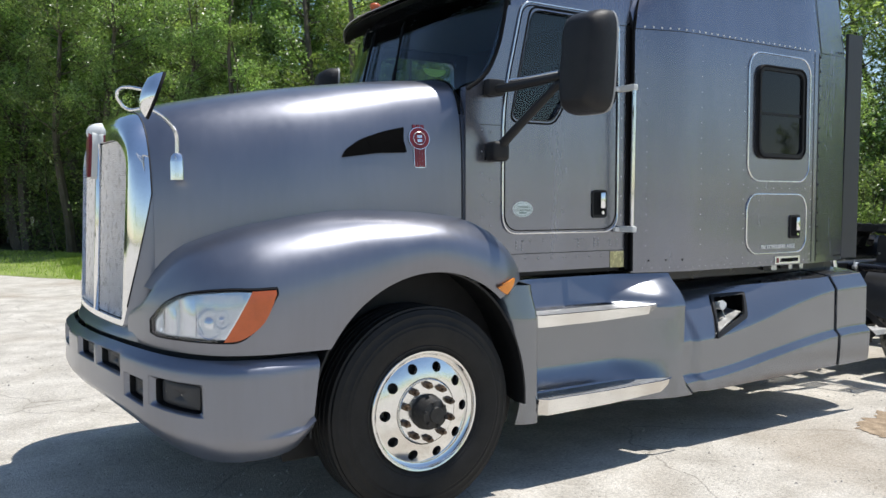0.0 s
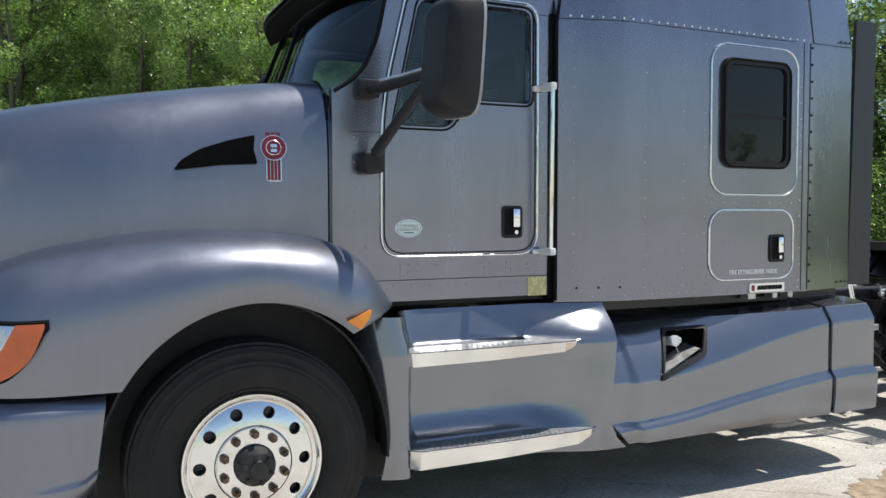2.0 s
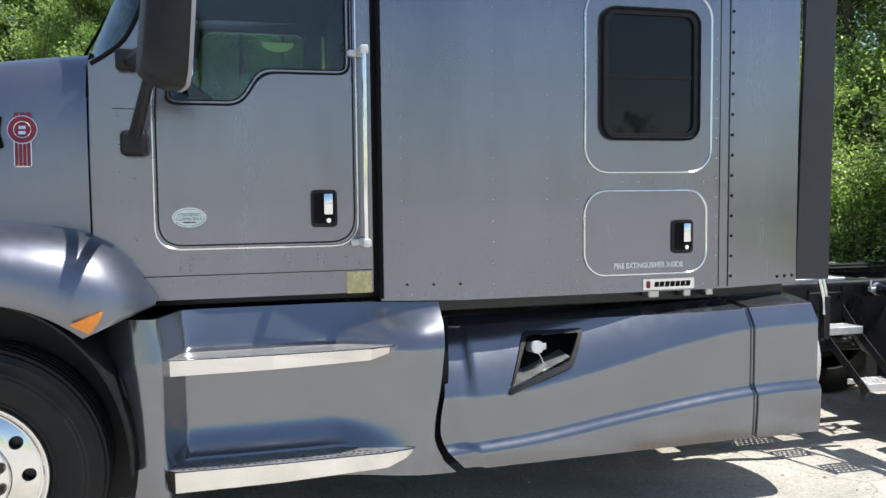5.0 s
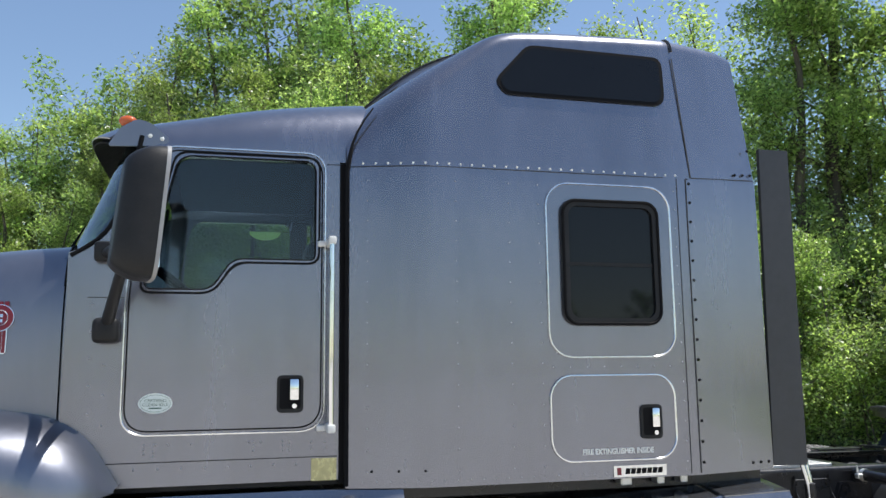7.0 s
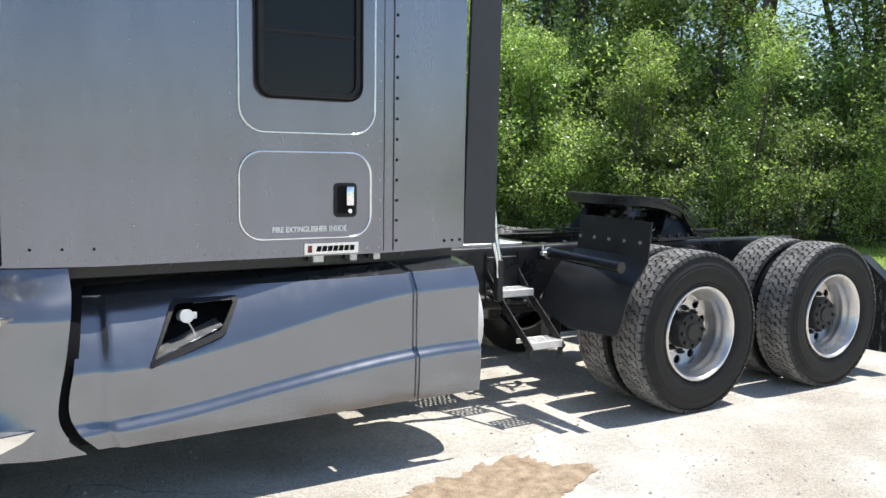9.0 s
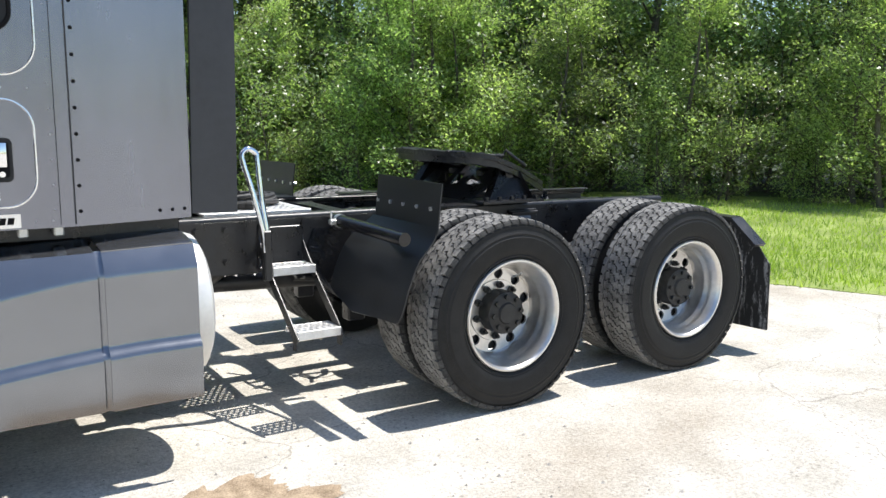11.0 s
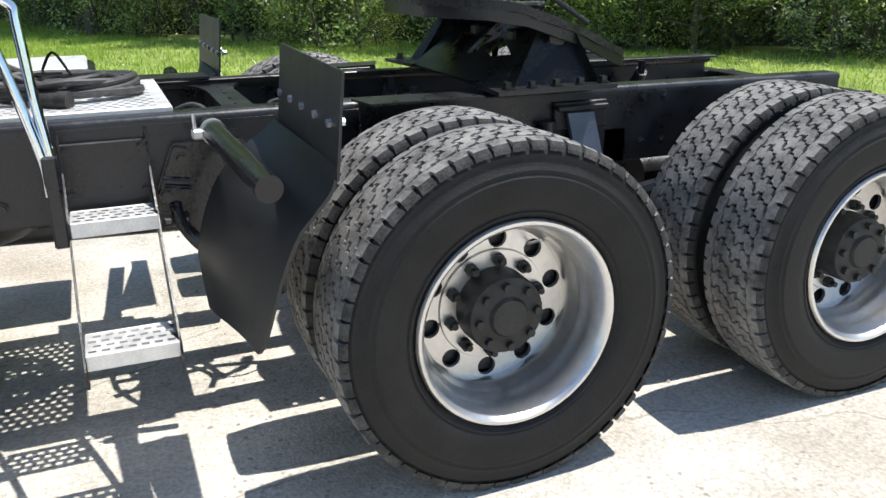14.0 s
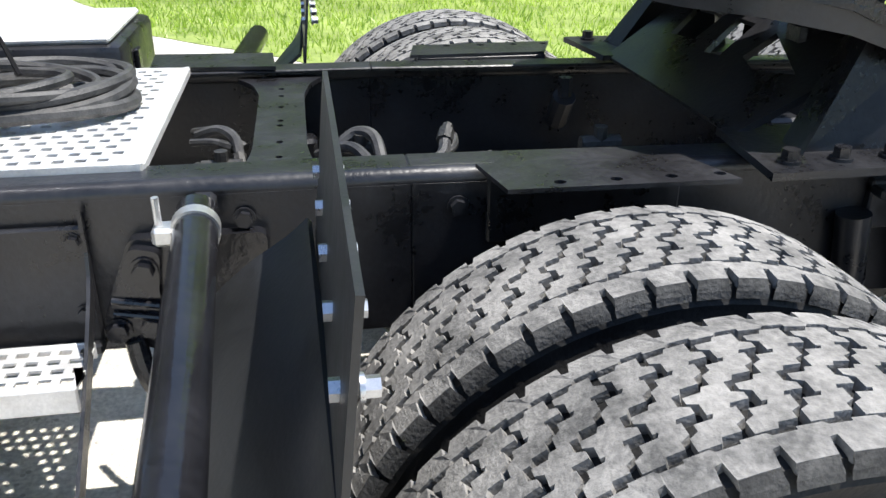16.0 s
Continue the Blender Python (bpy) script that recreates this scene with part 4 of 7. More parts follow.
def step(z, x0, x1, yf, tall):
    """An aluminium tread with perforations, whose lip tapers to a point where it meets the fairing."""
    tip = skirt_y(x1, z) - 0.004
    front = [(x0, yf + 0.035), (x0 + 0.035, yf), (x0 + (x1 - x0) * 0.45, yf - 0.008), (x1 - 0.13, yf + 0.006), (x1 - 0.045, (yf + tip) / 2 + 0.004), (x1, tip)]
    o = front + [(x1 - 0.02, tip + 0.03), (x1 - 0.25, 0.24), (x0, 0.24)]
    holes = []
    for i in range(34):
        for j in range(4):
            hx, hy = x0 + 0.06 + i * 0.029 + (j % 2) * 0.0145, yf + 0.034 + j * 0.032
            if hx < x1 - 0.12 - j * 0.08:
                holes.append([(hx + 0.0085 * math.cos(a), hy + 0.0075 * math.sin(a)) for a in [k * math.pi / 3 for k in range(6)]])
    tread = part("step_tread", plate(o, z - 0.006, z, holes, axis="z"), BRUSHED, truck, "perforated aluminium step tread", smooth=False)
    deep = [tall * q for q in (0.97, 1.0, 0.93, 0.77, 0.43, 0.07)]
    bm = sheet(lambda i, v: (front[int(i)][0], front[int(i)][1] + 0.012 * v, z + 0.004 - deep[int(i)] * v), range(6), [0, 1], 0.010)
    lip = part("step_lip", bm, ALU, truck, "bright aluminium step edge", smooth=False)
    under = part("step_pan", plate([(p[0], p[1] + 0.02) for p in o], z - 0.03, z - 0.022, axis="z"), PLASTIC, truck, smooth=False)
    for ob in (tread, lip, under):
        mirror_y(ob)


step(0.914, 0.725, 1.715, 0.030, 0.066)
step(0.462, 0.735, 1.775, -0.012, 0.088)
# the tank behind its fairing
bm = lathe([(0.0, 0.0), (0.28, 0.0), (0.315, 0.02), (0.325, 0.05), (0.325, 0.42), (0.0, 0.44)], 40)
bmesh.ops.transform(bm, matrix=Matrix.Translation((3.99, 0.43, 0.68)) @ Matrix.Rotation(radians(90), 4, "Z"), verts=bm.verts)
tank = part("fuel_tank", bm, CREAM, truck, "pale aluminium fuel tank end")
mirror_y(tank)

# ---- chassis ----
def rail(y0, y1, inner):
    w = 0.009
    r, sd = 0.022, (1 if inner == y0 else -1)
    specs = [((-0.95, inner, 0.715), (5.2, inner + w * sd, 1.017 - r)), ((5.2, inner, 0.715), (7.44, inner + w * sd, 1.017 - r)), ((7.44, inner, 0.715), (7.64, inner + w * sd, 0.93)), ((-0.95, inner + r * sd, 1.008), (5.2, inner + 0.09 * sd, 1.017)), ((5.2, inner + r * sd, 1.008), (7.44, inner + 0.09 * sd, 1.017)), ((-0.95, y0, 0.713), (7.64, y1, 0.722))]
    bm = boxes(*[(tuple(min(a, b) for a, b in zip(*s)), tuple(max(a, b) for a, b in zip(*s))) for s in specs], bevel=0.003)
    for xa, xb in ((-0.95, 5.2), (5.2, 7.44)):
        cyl(bm, (xa, inner + r * sd, 1.017 - r), (xb, inner + r * sd, 1.017 - r), r, 20)
    for v in bm.verts:
        if v.co.z > 0.9:
            v.co.z -= 0.030 * ease(5.0, 7.2, v.co.x)
    return part("frame_rail", bm, BLACK, truck, "black painted steel frame rail", autosmooth=30)


rail(0.79, 0.88, 0.79)
rail(2 * YC - 0.88, 2 * YC - 0.79, 2 * YC - 0.79)
for x, z in ((0.9, 0.98), (2.6, 0.98), (4.3, 0.98), (6.9, 0.86), (7.50, 0.90)):
    part("crossmember", boxes(((x, 0.80, 0.74), (x + 0.012, 2 * YC - 0.80, z)), ((x - 0.04, 0.80, z - 0.005), (x + 0.05, 2 * YC - 0.80, z + 0.005))), BLACK, truck, smooth=False)
for x in (0.0, 5.525, 6.86):
    bm = bmesh.new()
    cyl(bm, (x, 0.25, 0.505), (x, 2 * YC - 0.25, 0.505), 0.075 if x else 0.05, 16)
    if x:
        bmesh.ops.create_uvsphere(bm, u_segments=20, v_segments=12, radius=0.22, matrix=Matrix.Translation((x + 0.05, YC, 0.52)) @ Matrix.Diagonal((1, 0.9, 1, 1)))
    part("axle", bm, BLACK, truck)
part("engine_block", boxes(((-0.9, 0.93, 0.55), (0.4, 1.5, 1.3)), ((0.4, 1.0, 0.5), (1.7, 1.45, 1.0)), bevel=0.04), BLACK, truck)


# ---- wheels ----
R = 0.515


def tyre_profile(r=R, w=0.28, rim=0.292):
    h = w / 2
    return [(rim, 0.035), (rim + 0.02, 0.012), (rim + 0.03, 0.006), (rim + 0.034, 0.009), (rim + 0.05, 0.002), (rim + 0.07, -0.002), (rim + 0.125, -0.004), (rim + 0.130, 0.000), (rim + 0.138, 0.001), (rim + 0.143, -0.001), (rim + 0.150, 0.003), (r - 0.055, 0.012), (r - 0.04, 0.010), (r - 0.030, 0.016), (r - 0.016, 0.022), (r - 0.012, 0.034), (r - 0.012, w - 0.034), (r - 0.016, w - 0.022),
            (r - 0.04, w - 0.010), (r - 0.1, w + 0.004), (rim + 0.07, w), (rim + 0.02, w - 0.012), (rim, w - 0.035)]


def drive_tread(bm, w=0.28, n=58, r=R):
    """Interlocking drive-tyre blocks between two notched shoulder ribs."""
    pitch = 2 * math.pi / n

    def block(shape, hi, lo=r - 0.019, keep=0.965):
        mid = sum(q[0] for q in shape) / len(shape)
        yc = sum(q[1] for q in shape) / len(shape)
        base = [bm.verts.new((lo * math.cos(a), y, lo * math.sin(a))) for a, y in shape]
        top = []
        for a, y in shape:
            rr = hi(y)
            a2, y2 = mid + (a - mid) * keep, yc + (y - yc) * 0.945
            top.append(bm.verts.new((rr * math.cos(a2), y2, rr * math.sin(a2))))
        bm.faces.new(top)
        m = len(shape)
        for q in range(m):
            bm.faces.new((base[q], base[(q + 1) % m], top[(q + 1) % m], top[q]))

    for j in range(4):
        y0, y1 = 0.0620 + 0.0395 * j, 0.0620 + 0.0395 * j + 0.0350
        s = 1 if j % 2 else -1
        for i in range(n):
            a0 = pitch * (i + 0.5 * (j % 2) + 0.12 * (j > 1))
            e, z, t, k = pitch * 0.87, pitch * 0.20 * s, y1 - y0, 0.0040
            # stepped ends and a stepped flank lock each block into its neighbours
            shape = [(a0, y0 + k), (a0 + e * 0.42, y0 + k), (a0 + e * 0.50, y0 - k), (a0 + e, y0 - k), (a0 + e, y0 + t * 0.42), (a0 + e + z, y0 + t * 0.58), (a0 + e + z, y1 - k), (a0 + z + e * 0.58, y1 - k), (a0 + z + e * 0.50, y1 + k),
                     (a0 + z, y1 + k), (a0 + z, y0 + t * 0.58), (a0, y0 + t * 0.42)]
            block(shape, lambda y: r + 0.002 - 0.35 * (y - w / 2) ** 2)
    for side in (0, 1):
        for i in range(n):
            a0 = pitch * (i + 0.15 + 0.5 * side)
            e = pitch
            sh = [(a0, 0.0535), (a0 + e * 0.45, 0.0535), (a0 + e * 0.53, 0.0585), (a0 + e, 0.0585), (a0 + e, 0.016), (a0 + e * 0.66, 0.016), (a0 + e * 0.62, 0.036), (a0 + e * 0.47, 0.038), (a0 + e * 0.40, 0.016), (a0, 0.016)]
            if side:
                sh = [(a, w - y) for a, y in reversed(sh)]
            block(sh, lambda y: r - 0.001 - 0.0045 * (abs(y - w / 2) > 0.118), keep=1.0)
    return bm


def shoulder_rib(bm, w=0.28, n=58, r=R):
    """The notched shoulder seen from the side."""
    pitch = 2 * math.pi / n
    for i in range(n):
        a0 = pitch * (i + 0.15)
        pts = []
        for rr, y, q in ((r - 0.006, 0.0165, 0.0), (r - 0.013, 0.0125, 0.02), (r - 0.020, 0.0095, 0.0675), (r - 0.030, 0.0075, 0.0675)):
            pts.append([(rr * math.cos(a), y, rr * math.sin(a)) for a in (a0 + pitch * (0.66 - q), a0 + pitch * 0.95, a0 + pitch * 1.2, a0 + pitch * (1.40 + q))])
        vs = [[bm.verts.new(p) for p in row] for row in pts]
        for a, b in zip(vs, vs[1:]):
            for q in range(3):
                bm.faces.new((a[q], a[q + 1], b[q + 1], b[q]))
    return bm


def hole_disc(r_in, r_out, holes, hole_r, ring, y0, y1, n=60):
    """A flat ring with round hand holes through it."""
    out = [(r_out * math.cos(2 * math.pi * k / n), r_out * math.sin(2 * math.pi * k / n)) for k in range(n)]
    inn = [(r_in * math.cos(2 * math.pi * k / n), r_in * math.sin(2 * math.pi * k / n)) for k in range(n)]
    hs = [inn]
    for h in range(holes):
        a = 2 * math.pi * (h + 0.5) / holes
        cx, cz = ring * math.cos(a), ring * math.sin(a)
        hs.append([(cx + hole_r * math.cos(2 * math.pi * k / 16), cz + hole_r * math.sin(2 * math.pi * k / 16)) for k in range(16)])
    return plate(out, y0, y1, hs)


def front_wheel():
    w = thing("wheel", "", "")
    tyre = part("tyre", lathe(tyre_profile(), 72), RUBBER, w, "worn black ribbed steer tyre")
    bm = bmesh.new()
    for y0, y1 in ((0.034, 0.078), (0.086, 0.126), (0.134, 0.160), (0.168, 0.202), (0.21, 0.248)):
        prof = [(R - 0.012, y0), (R - 0.001, y0 + 0.003), (R, (y0 + y1) / 2), (R - 0.001, y1 - 0.003), (R - 0.012, y1)]
        rings = [[bm.verts.new((r * math.cos(2 * math.pi * k / 72), y, r * math.sin(2 * math.pi * k / 72))) for k in range(72)] for r, y in prof]
        for a, b in zip(rings, rings[1:]):
            for k in range(72):
                bm.faces.new((a[k], a[(k + 1) % 72], b[(k + 1) % 72], b[k]))
    part("tread", bm, RUBBER, tyre)
    rim = part("rim", lathe([(0.292, 0.05), (0.300, 0.028), (0.302, 0.016), (0.296, 0.008), (0.288, 0.010), (0.283, 0.022), (0.272, 0.032), (0.262, 0.034)], 64), ALU, w, "polished aluminium wheel")
    bm = hole_disc(0.165, 0.263, 10, 0.026, 0.222, 0.0, 0.022)
    for _ in range(2):
        bmesh.ops.subdivide_edges(bm, edges=[e for e in bm.edges if e.calc_length() > 0.022], cuts=1)
        bmesh.ops.triangulate(bm, faces=list(bm.faces))
    for v in bm.verts:
        q = (math.hypot(v.co.x, v.co.z) - 0.165) / 0.098
        v.co.y += 0.010 + 0.012 * q + 0.014 * q * q
    part("disc", bm, ALU, rim, autosmooth=50)
    part("mount_ring", lathe([(0.166, 0.032), (0.163, 0.010), (0.155, -0.002), (0.088, -0.002), (0.080, 0.01), (0.080, 0.05)], 48), ALU, rim)
    for k in range(10):
        a = 2 * math.pi * k / 10
        bm = bmesh.new()
        cx, cz = 0.132 * math.cos(a), 0.132 * math.sin(a)
        cyl(bm, (cx, 0.0, cz), (cx, -0.022, cz), 0.019, 6)
        cyl(bm, (cx, -0.022, cz), (cx, -0.045, cz), 0.010, 8)
        part("lug_nut", bm, LUG, w)
    part("hub", lathe([(0.085, 0.02), (0.084, -0.03), (0.075, -0.045), (0.072, -0.06), (0.066, -0.078), (0.040, -0.086), (0.036, -0.094), (0.0, -0.094)], 32), HUB, w)
    for k in range(6):
        a = 2 * math.pi * k / 6
        bm = bmesh.new()
        cyl(bm, (0.058 * math.cos(a), -0.07, 0.058 * math.sin(a)), (0.058 * math.cos(a), -0.092, 0.058 * math.sin(a)), 0.009, 6)
        part("hub_bolt", bm, HUB, w)
    part("brake_drum", lathe([(0.10, 0.06), (0.24, 0.07), (0.24, 0.22), (0.10, 0.24)], 32), BLACK, w)
    return w


def drive_wheel(deep):
    """Dual-fitment wheel: deep dish on the outer one."""
    w = thing("wheel", "", "")
    tyre = part("tyre", lathe(tyre_profile(), 72), RUBBER, w, "black drive tyre with dusty grey tread")
    bm = drive_tread(bmesh.new())
    tagged(part("tread", bm, TREAD, tyre, "dusty staggered tread blocks", smooth=False), kind="stuff")
    tagged(part("shoulder_rib", shoulder_rib(bmesh.new()), SHOULDER, tyre, smooth=False), kind="stuff")
    rim = part("rim", lathe([(0.292, 0.05), (0.300, 0.028), (0.302, 0.014), (0.297, 0.006), (0.288, 0.006), (0.279, 0.016), (0.274, 0.03), (0.266, 0.048), (0.262, 0.062), (0.2605, 0.066), (0.257, 0.092), (0.249, 0.102), (0.246, 0.120), (0.2385, 0.146), (0.2345, 0.152), (0.232, 0.172), (0.2315, 0.188)], 64), RIM, w, "bright aluminium deep-dish wheel")
    if deep:
        part("disc", hole_disc(0.10, 0.232, 10, 0.029, 0.199, 0.186, 0.20), RIM, rim, smooth=False)
        part("mount_ring", lathe([(0.170, 0.187), (0.166, 0.178), (0.10, 0.176), (0.10, 0.2)], 48), RIM, rim)
        for k in range(10):
            a = 2 * math.pi * k / 10 + 0.31
            bm = bmesh.new()
            cx, cz = 0.140 * math.cos(a), 0.140 * math.sin(a)
            cyl(bm, (cx, 0.18, cz), (cx, 0.155, cz), 0.019, 6)
            cyl(bm, (cx, 0.155, cz), (cx, 0.135, cz), 0.010, 8)
            part("lug_nut", bm, HUB, w)
        part("brake_drum", lathe([(0.09, 0.215), (0.225, 0.215), (0.225, 0.27)], 32), BLACK, w)
        part("hub", lathe([(0.118, 0.19), (0.116, 0.10), (0.112, 0.088), (0.085, 0.080), (0.060, 0.078), (0.052, 0.066), (0.0, 0.064)], 36), HUB, w, "dusty black axle hub")
        for k in range(8):
            a = 2 * math.pi * k / 8
            bm = bmesh.new()
            cyl(bm, (0.090 * math.cos(a), 0.10, 0.090 * math.sin(a)), (0.090 * math.cos(a), 0.066, 0.090 * math.sin(a)), 0.013, 6)
            part("hub_bolt", bm, HUB, w)
        bm = bmesh.new()
        tube(bm, smooth_path([(0.02, 0.19, -0.20), (0.03, 0.15, -0.215), (0.045, 0.11, -0.225)]), 0.005, 6)
        part("valve_stem", bm, BRUSHED, w)
    return w


def set_wheel(w, m):
    """Hangs a wheel's copy under the truck."""
    o = copy_thing(w, m)
    o.parent = truck
    return o


fw = front_wheel()
fw.parent = truck
fw.matrix_basis = pose(0, -0.012, 0.505, 0, 18, 0)
set_wheel(fw, pose(0, 2 * YC + 0.012, 0.505, 0, 40, 180))
dw, iw = drive_wheel(True), drive_wheel(False)
dw.parent = iw.parent = truck
for x in (5.525, 6.86):
    for far in (0, 1):
        for inner in (0, 1):
            y = -0.012 + inner * 0.335
            m = pose(x, y, 0.505, 0, rng.uniform(0, 360), 0) if not far else pose(x, 2 * YC - y, 0.505, 0, rng.uniform(0, 360), 180)
            if inner:
                if iw.location.length == 0:
                    iw.matrix_basis = m
                else:
                    set_wheel(iw, m)
            elif dw.location.length == 0:
                dw.matrix_basis = m
            else:
                set_wheel(dw, m)

# ---- cab details ----
def hood_y(x, z):
    """The near side of the hood at a height."""
    s = min(1, max(0, (z - 0.98) / (hood_top(x) - 0.98)))
    s = s ** (hood_n(x) / 2)
    c = math.sqrt(max(0, 1 - s * s))
    return YC - hood_half(x) * c ** (2 / hood_n(x))


def fender_y(x, z):
    yo, zt, zl = fender_out(x), fender_top(x), fender_low(x)
    yi = max(yo + 0.06, 0.36 + 0.06 * max(0, -x - 0.6))
    zm = fender_mid(x)
    if z <= zm:
        return yo + 0.02 * ((zm - z) / max(1e-6, zm - zl)) ** 2
    c = min(1, (z - zm) / (zt - zm)) ** (2.3 / 2)
    return yi - (yi - yo) * math.sqrt(max(0, 1 - c * c)) ** (2 / 2.3)


def cab_y(x, z):
    return CAB_Y


def sleeper_y(x, z):
    return sl_side(x) + (0.075 * (z - 2.6) / 0.7 if z > 2.6 else 0)


def patch(outline, surf, off, thick, holes=()):
    """A plate that follows a surface y = surf(x, z), standing off it towards the camera's side."""
    bm = plate(outline, 0, thick, holes)
    for e in range(2):
        long = [ed for ed in bm.edges if ed.calc_length() > 0.09]
        if long:
            bmesh.ops.subdivide_edges(bm, edges=long, cuts=1)
    bmesh.ops.triangulate(bm, faces=[f for f in bm.faces if len(f.verts) > 4])
    for v in bm.verts:
        v.co.y = surf(v.co.x, v.co.z) - off + v.co.y - thick
    return bm


def ring_tube(outline, surf, off, r, n=6):
    """A closed round bead along an outline on a surface."""
    bm = bmesh.new()
    pts = [Vector((x, surf(x, z) - off, z)) for x, z in outline]
    pts.append(pts[0])
    tube(bm, pts, r, n, False)
    bmesh.ops.remove_doubles(bm, verts=list(bm.verts), dist=0.0002)
    return bm


def text_part(body, size, at, mat, parent, depth=0.0008, align="LEFT", sx=1.0, name="lettering", bold=0.0):
    """Raised letters on the near side, reading along +x."""
    cu = bpy.data.curves.new("text", "FONT")
    cu.body, cu.size, cu.extrude, cu.align_x, cu.offset = body, size, depth, align, bold
    ob = bpy.data.objects.new("text", cu)
    scene.collection.objects.link(ob)
    bpy.context.view_layer.update()
    me = bpy.data.meshes.new_from_object(ob.evaluated_get(bpy.context.evaluated_depsgraph_get()))
    bpy.data.objects.remove(ob)
    me.name = name
    me.transform(Matrix.Translation(at) @ Matrix.Rotation(radians(90), 4, "X") @ Matrix.Diagonal((sx, 1, 1, 1)))
    me.materials.append(mat)
    o = new(name, me)
    o.parent = parent
    return o


def rivets(points, surf, r, mat, parent, off=0.0):
    """Small domed rivet heads, too small to pick apart, joined."""
    bm = bmesh.new()
    for x, z in points:
        y = surf(x, z) - off
        rings = []
        for k, (rr, d) in enumerate(((1.0, 0.0), (0.75, 0.55), (0.0, 0.8))):
            rings.append([bm.verts.new((x + r * rr * math.cos(a), y - r * d, z + r * rr * math.sin(a))) for a in [i * math.pi / 3 for i in range(6)]] if rr else [bm.verts.new((x, y - r * d, z))])
        for i in range(6):
            bm.faces.new((rings[0][i], rings[0][(i + 1) % 6], rings[1][(i + 1) % 6], rings[1][i]))
            bm.faces.new((rings[1][i], rings[1][(i + 1) % 6], rings[2][0]))
    return tagged(part("rivets", bm, mat, parent), kind="stuff")


MESHWIRE = material("bright_grille_wire", (0.80, 0.81, 0.83), 0.3, 0.5, 0.08, 20)
RIVET = material("rivet_heads", (0.36, 0.36, 0.38), 0.35, 0.8, 0.2, 40)
MARKER = material("bright_amber_lens", (0.85, 0.28, 0.03), 0.15, 0.0, 0.1, 20, spec=0.6)
SEAM = material("panel_seam", (0.02, 0.02, 0.022), 0.7)
SILVER = material("bright_trim", (0.78, 0.79, 0.80), 0.2, 0.9, 0.06, 20)
STICKER = leaf_material("translucent_sticker", (0.80, 0.85, 0.80), (0.85, 0.88, 0.85), 1.1, 0.8)
GOLD = material("reflective_sticker", (0.42, 0.40, 0.22), 0.25, 0.5, 0.25, 30)
DECAL = material("pale_decal", (0.70, 0.76, 0.74), 0.4, 0.0, 0.05, 40)
GREEN = material("dark_green_print", (0.05, 0.12, 0.09), 0.5)
MIRROR = material("mirror_glass", (0.9, 0.9, 0.9), 0.02, 1.0, 0.01, 3, rough_var=0.0)
WHITEPLASTIC = material("white_plastic_bracket", (0.68, 0.68, 0.66), 0.4, 0.0, 0.08, 20)
LENS = glass_material("clear_headlamp_lens", (0.97, 0.98, 1.0), 0.03, 0.96)
LAMPSILVER = material("headlamp_reflector", (0.66, 0.72, 0.78), 0.22, 0.8, 0.06, 6)
LAMPBOWL = material("polished_lamp_bowl", (0.78, 0.81, 0.85), 0.10, 0.95, 0.06, 14, rough_var=0.04)
VENTBLACK = material("black_vent_mesh", (0.004, 0.004, 0.004), 0.9, 0.0, 0.3, 40, spec=0.05)

# cowl seam and cab seams
# The black joint behind the hood is drawn as a raised tube.
bm = bmesh.new()
tube(bm, [(lambda q: (0.4395, YC + (q[1] - YC) * 1.003, q[2] + 0.002))(hood_fn(0.4395, math.pi * k / 60)) for k in range(9, 52)], 0.0065, 6)
part("hood_seam", bm, TRIM, truck, "black seam line between hood and cowl")
part("rocker_seam", boxes(((0.47, CAB_Y - 0.0025, 1.233), (1.65, CAB_Y + 0.01, 1.237)), bevel=0), SEAM, truck, smooth=False)
for x0, x1, z in ((0.54, 0.70, 1.958), (1.59, 1.655, 2.615)):
    part("cab_seam", boxes(((x0, CAB_Y - 0.0025, z), (x1, CAB_Y + 0.01, z + 0.003)), bevel=0), SEAM, truck, smooth=False)
part("cab_gap", boxes(((1.655, 0.305, 1.11), (1.69, 0.33, 2.62))), TRIM, truck, "black rubber seal between cab and sleeper", smooth=False)

# door
DOOR = rounded([(0.698, 1.352), (1.584, 1.352), (1.584, 2.665), (0.835, 2.665), (0.70, 2.10)], [0.11, 0.12, 0.10, 0.07, 0.2], 8)
door = part("door", patch(DOOR, cab_y, 0.0, 0.006, [DOOR_WIN]), CABPAINT, truck, "grey metallic cab door", smooth=False)
part("door_trim", ring_tube(DOOR, cab_y, 0.008, 0.0055), SILVER, door)
inner = [(x + (1.14 - x) * 0.032, z + (2.0 - z) * 0.026) for x, z in DOOR]
part("door_seal", ring_tube(inner, cab_y, 0.007, 0.0035), TRIM, door)
part("window_seal", ring_tube(DOOR_WIN, cab_y, 0.004, 0.004), TRIM, door)
part("door_glass", plate(DOOR_WIN, CAB_Y + 0.018, CAB_Y + 0.023), GLASS, door, smooth=False)
part("far_door_glass", plate(DOOR_WIN, 2 * YC - CAB_Y - 0.023, 2 * YC - CAB_Y - 0.018), GLASS, truck, smooth=False)
ring = part("window_surround", patch(rounded([(0.745, 1.978), (1.076, 1.978), (1.172, 2.123), (1.562, 2.123), (1.562, 2.646), (0.89, 2.646)], 0.06), cab_y, 0.006, 0.003, [rounded([(0.755, 1.988), (1.07, 1.988), (1.165, 2.133), (1.552, 2.133), (1.552, 2.637), (0.898, 2.637)], 0.055)]), TRIM, door, smooth=False)


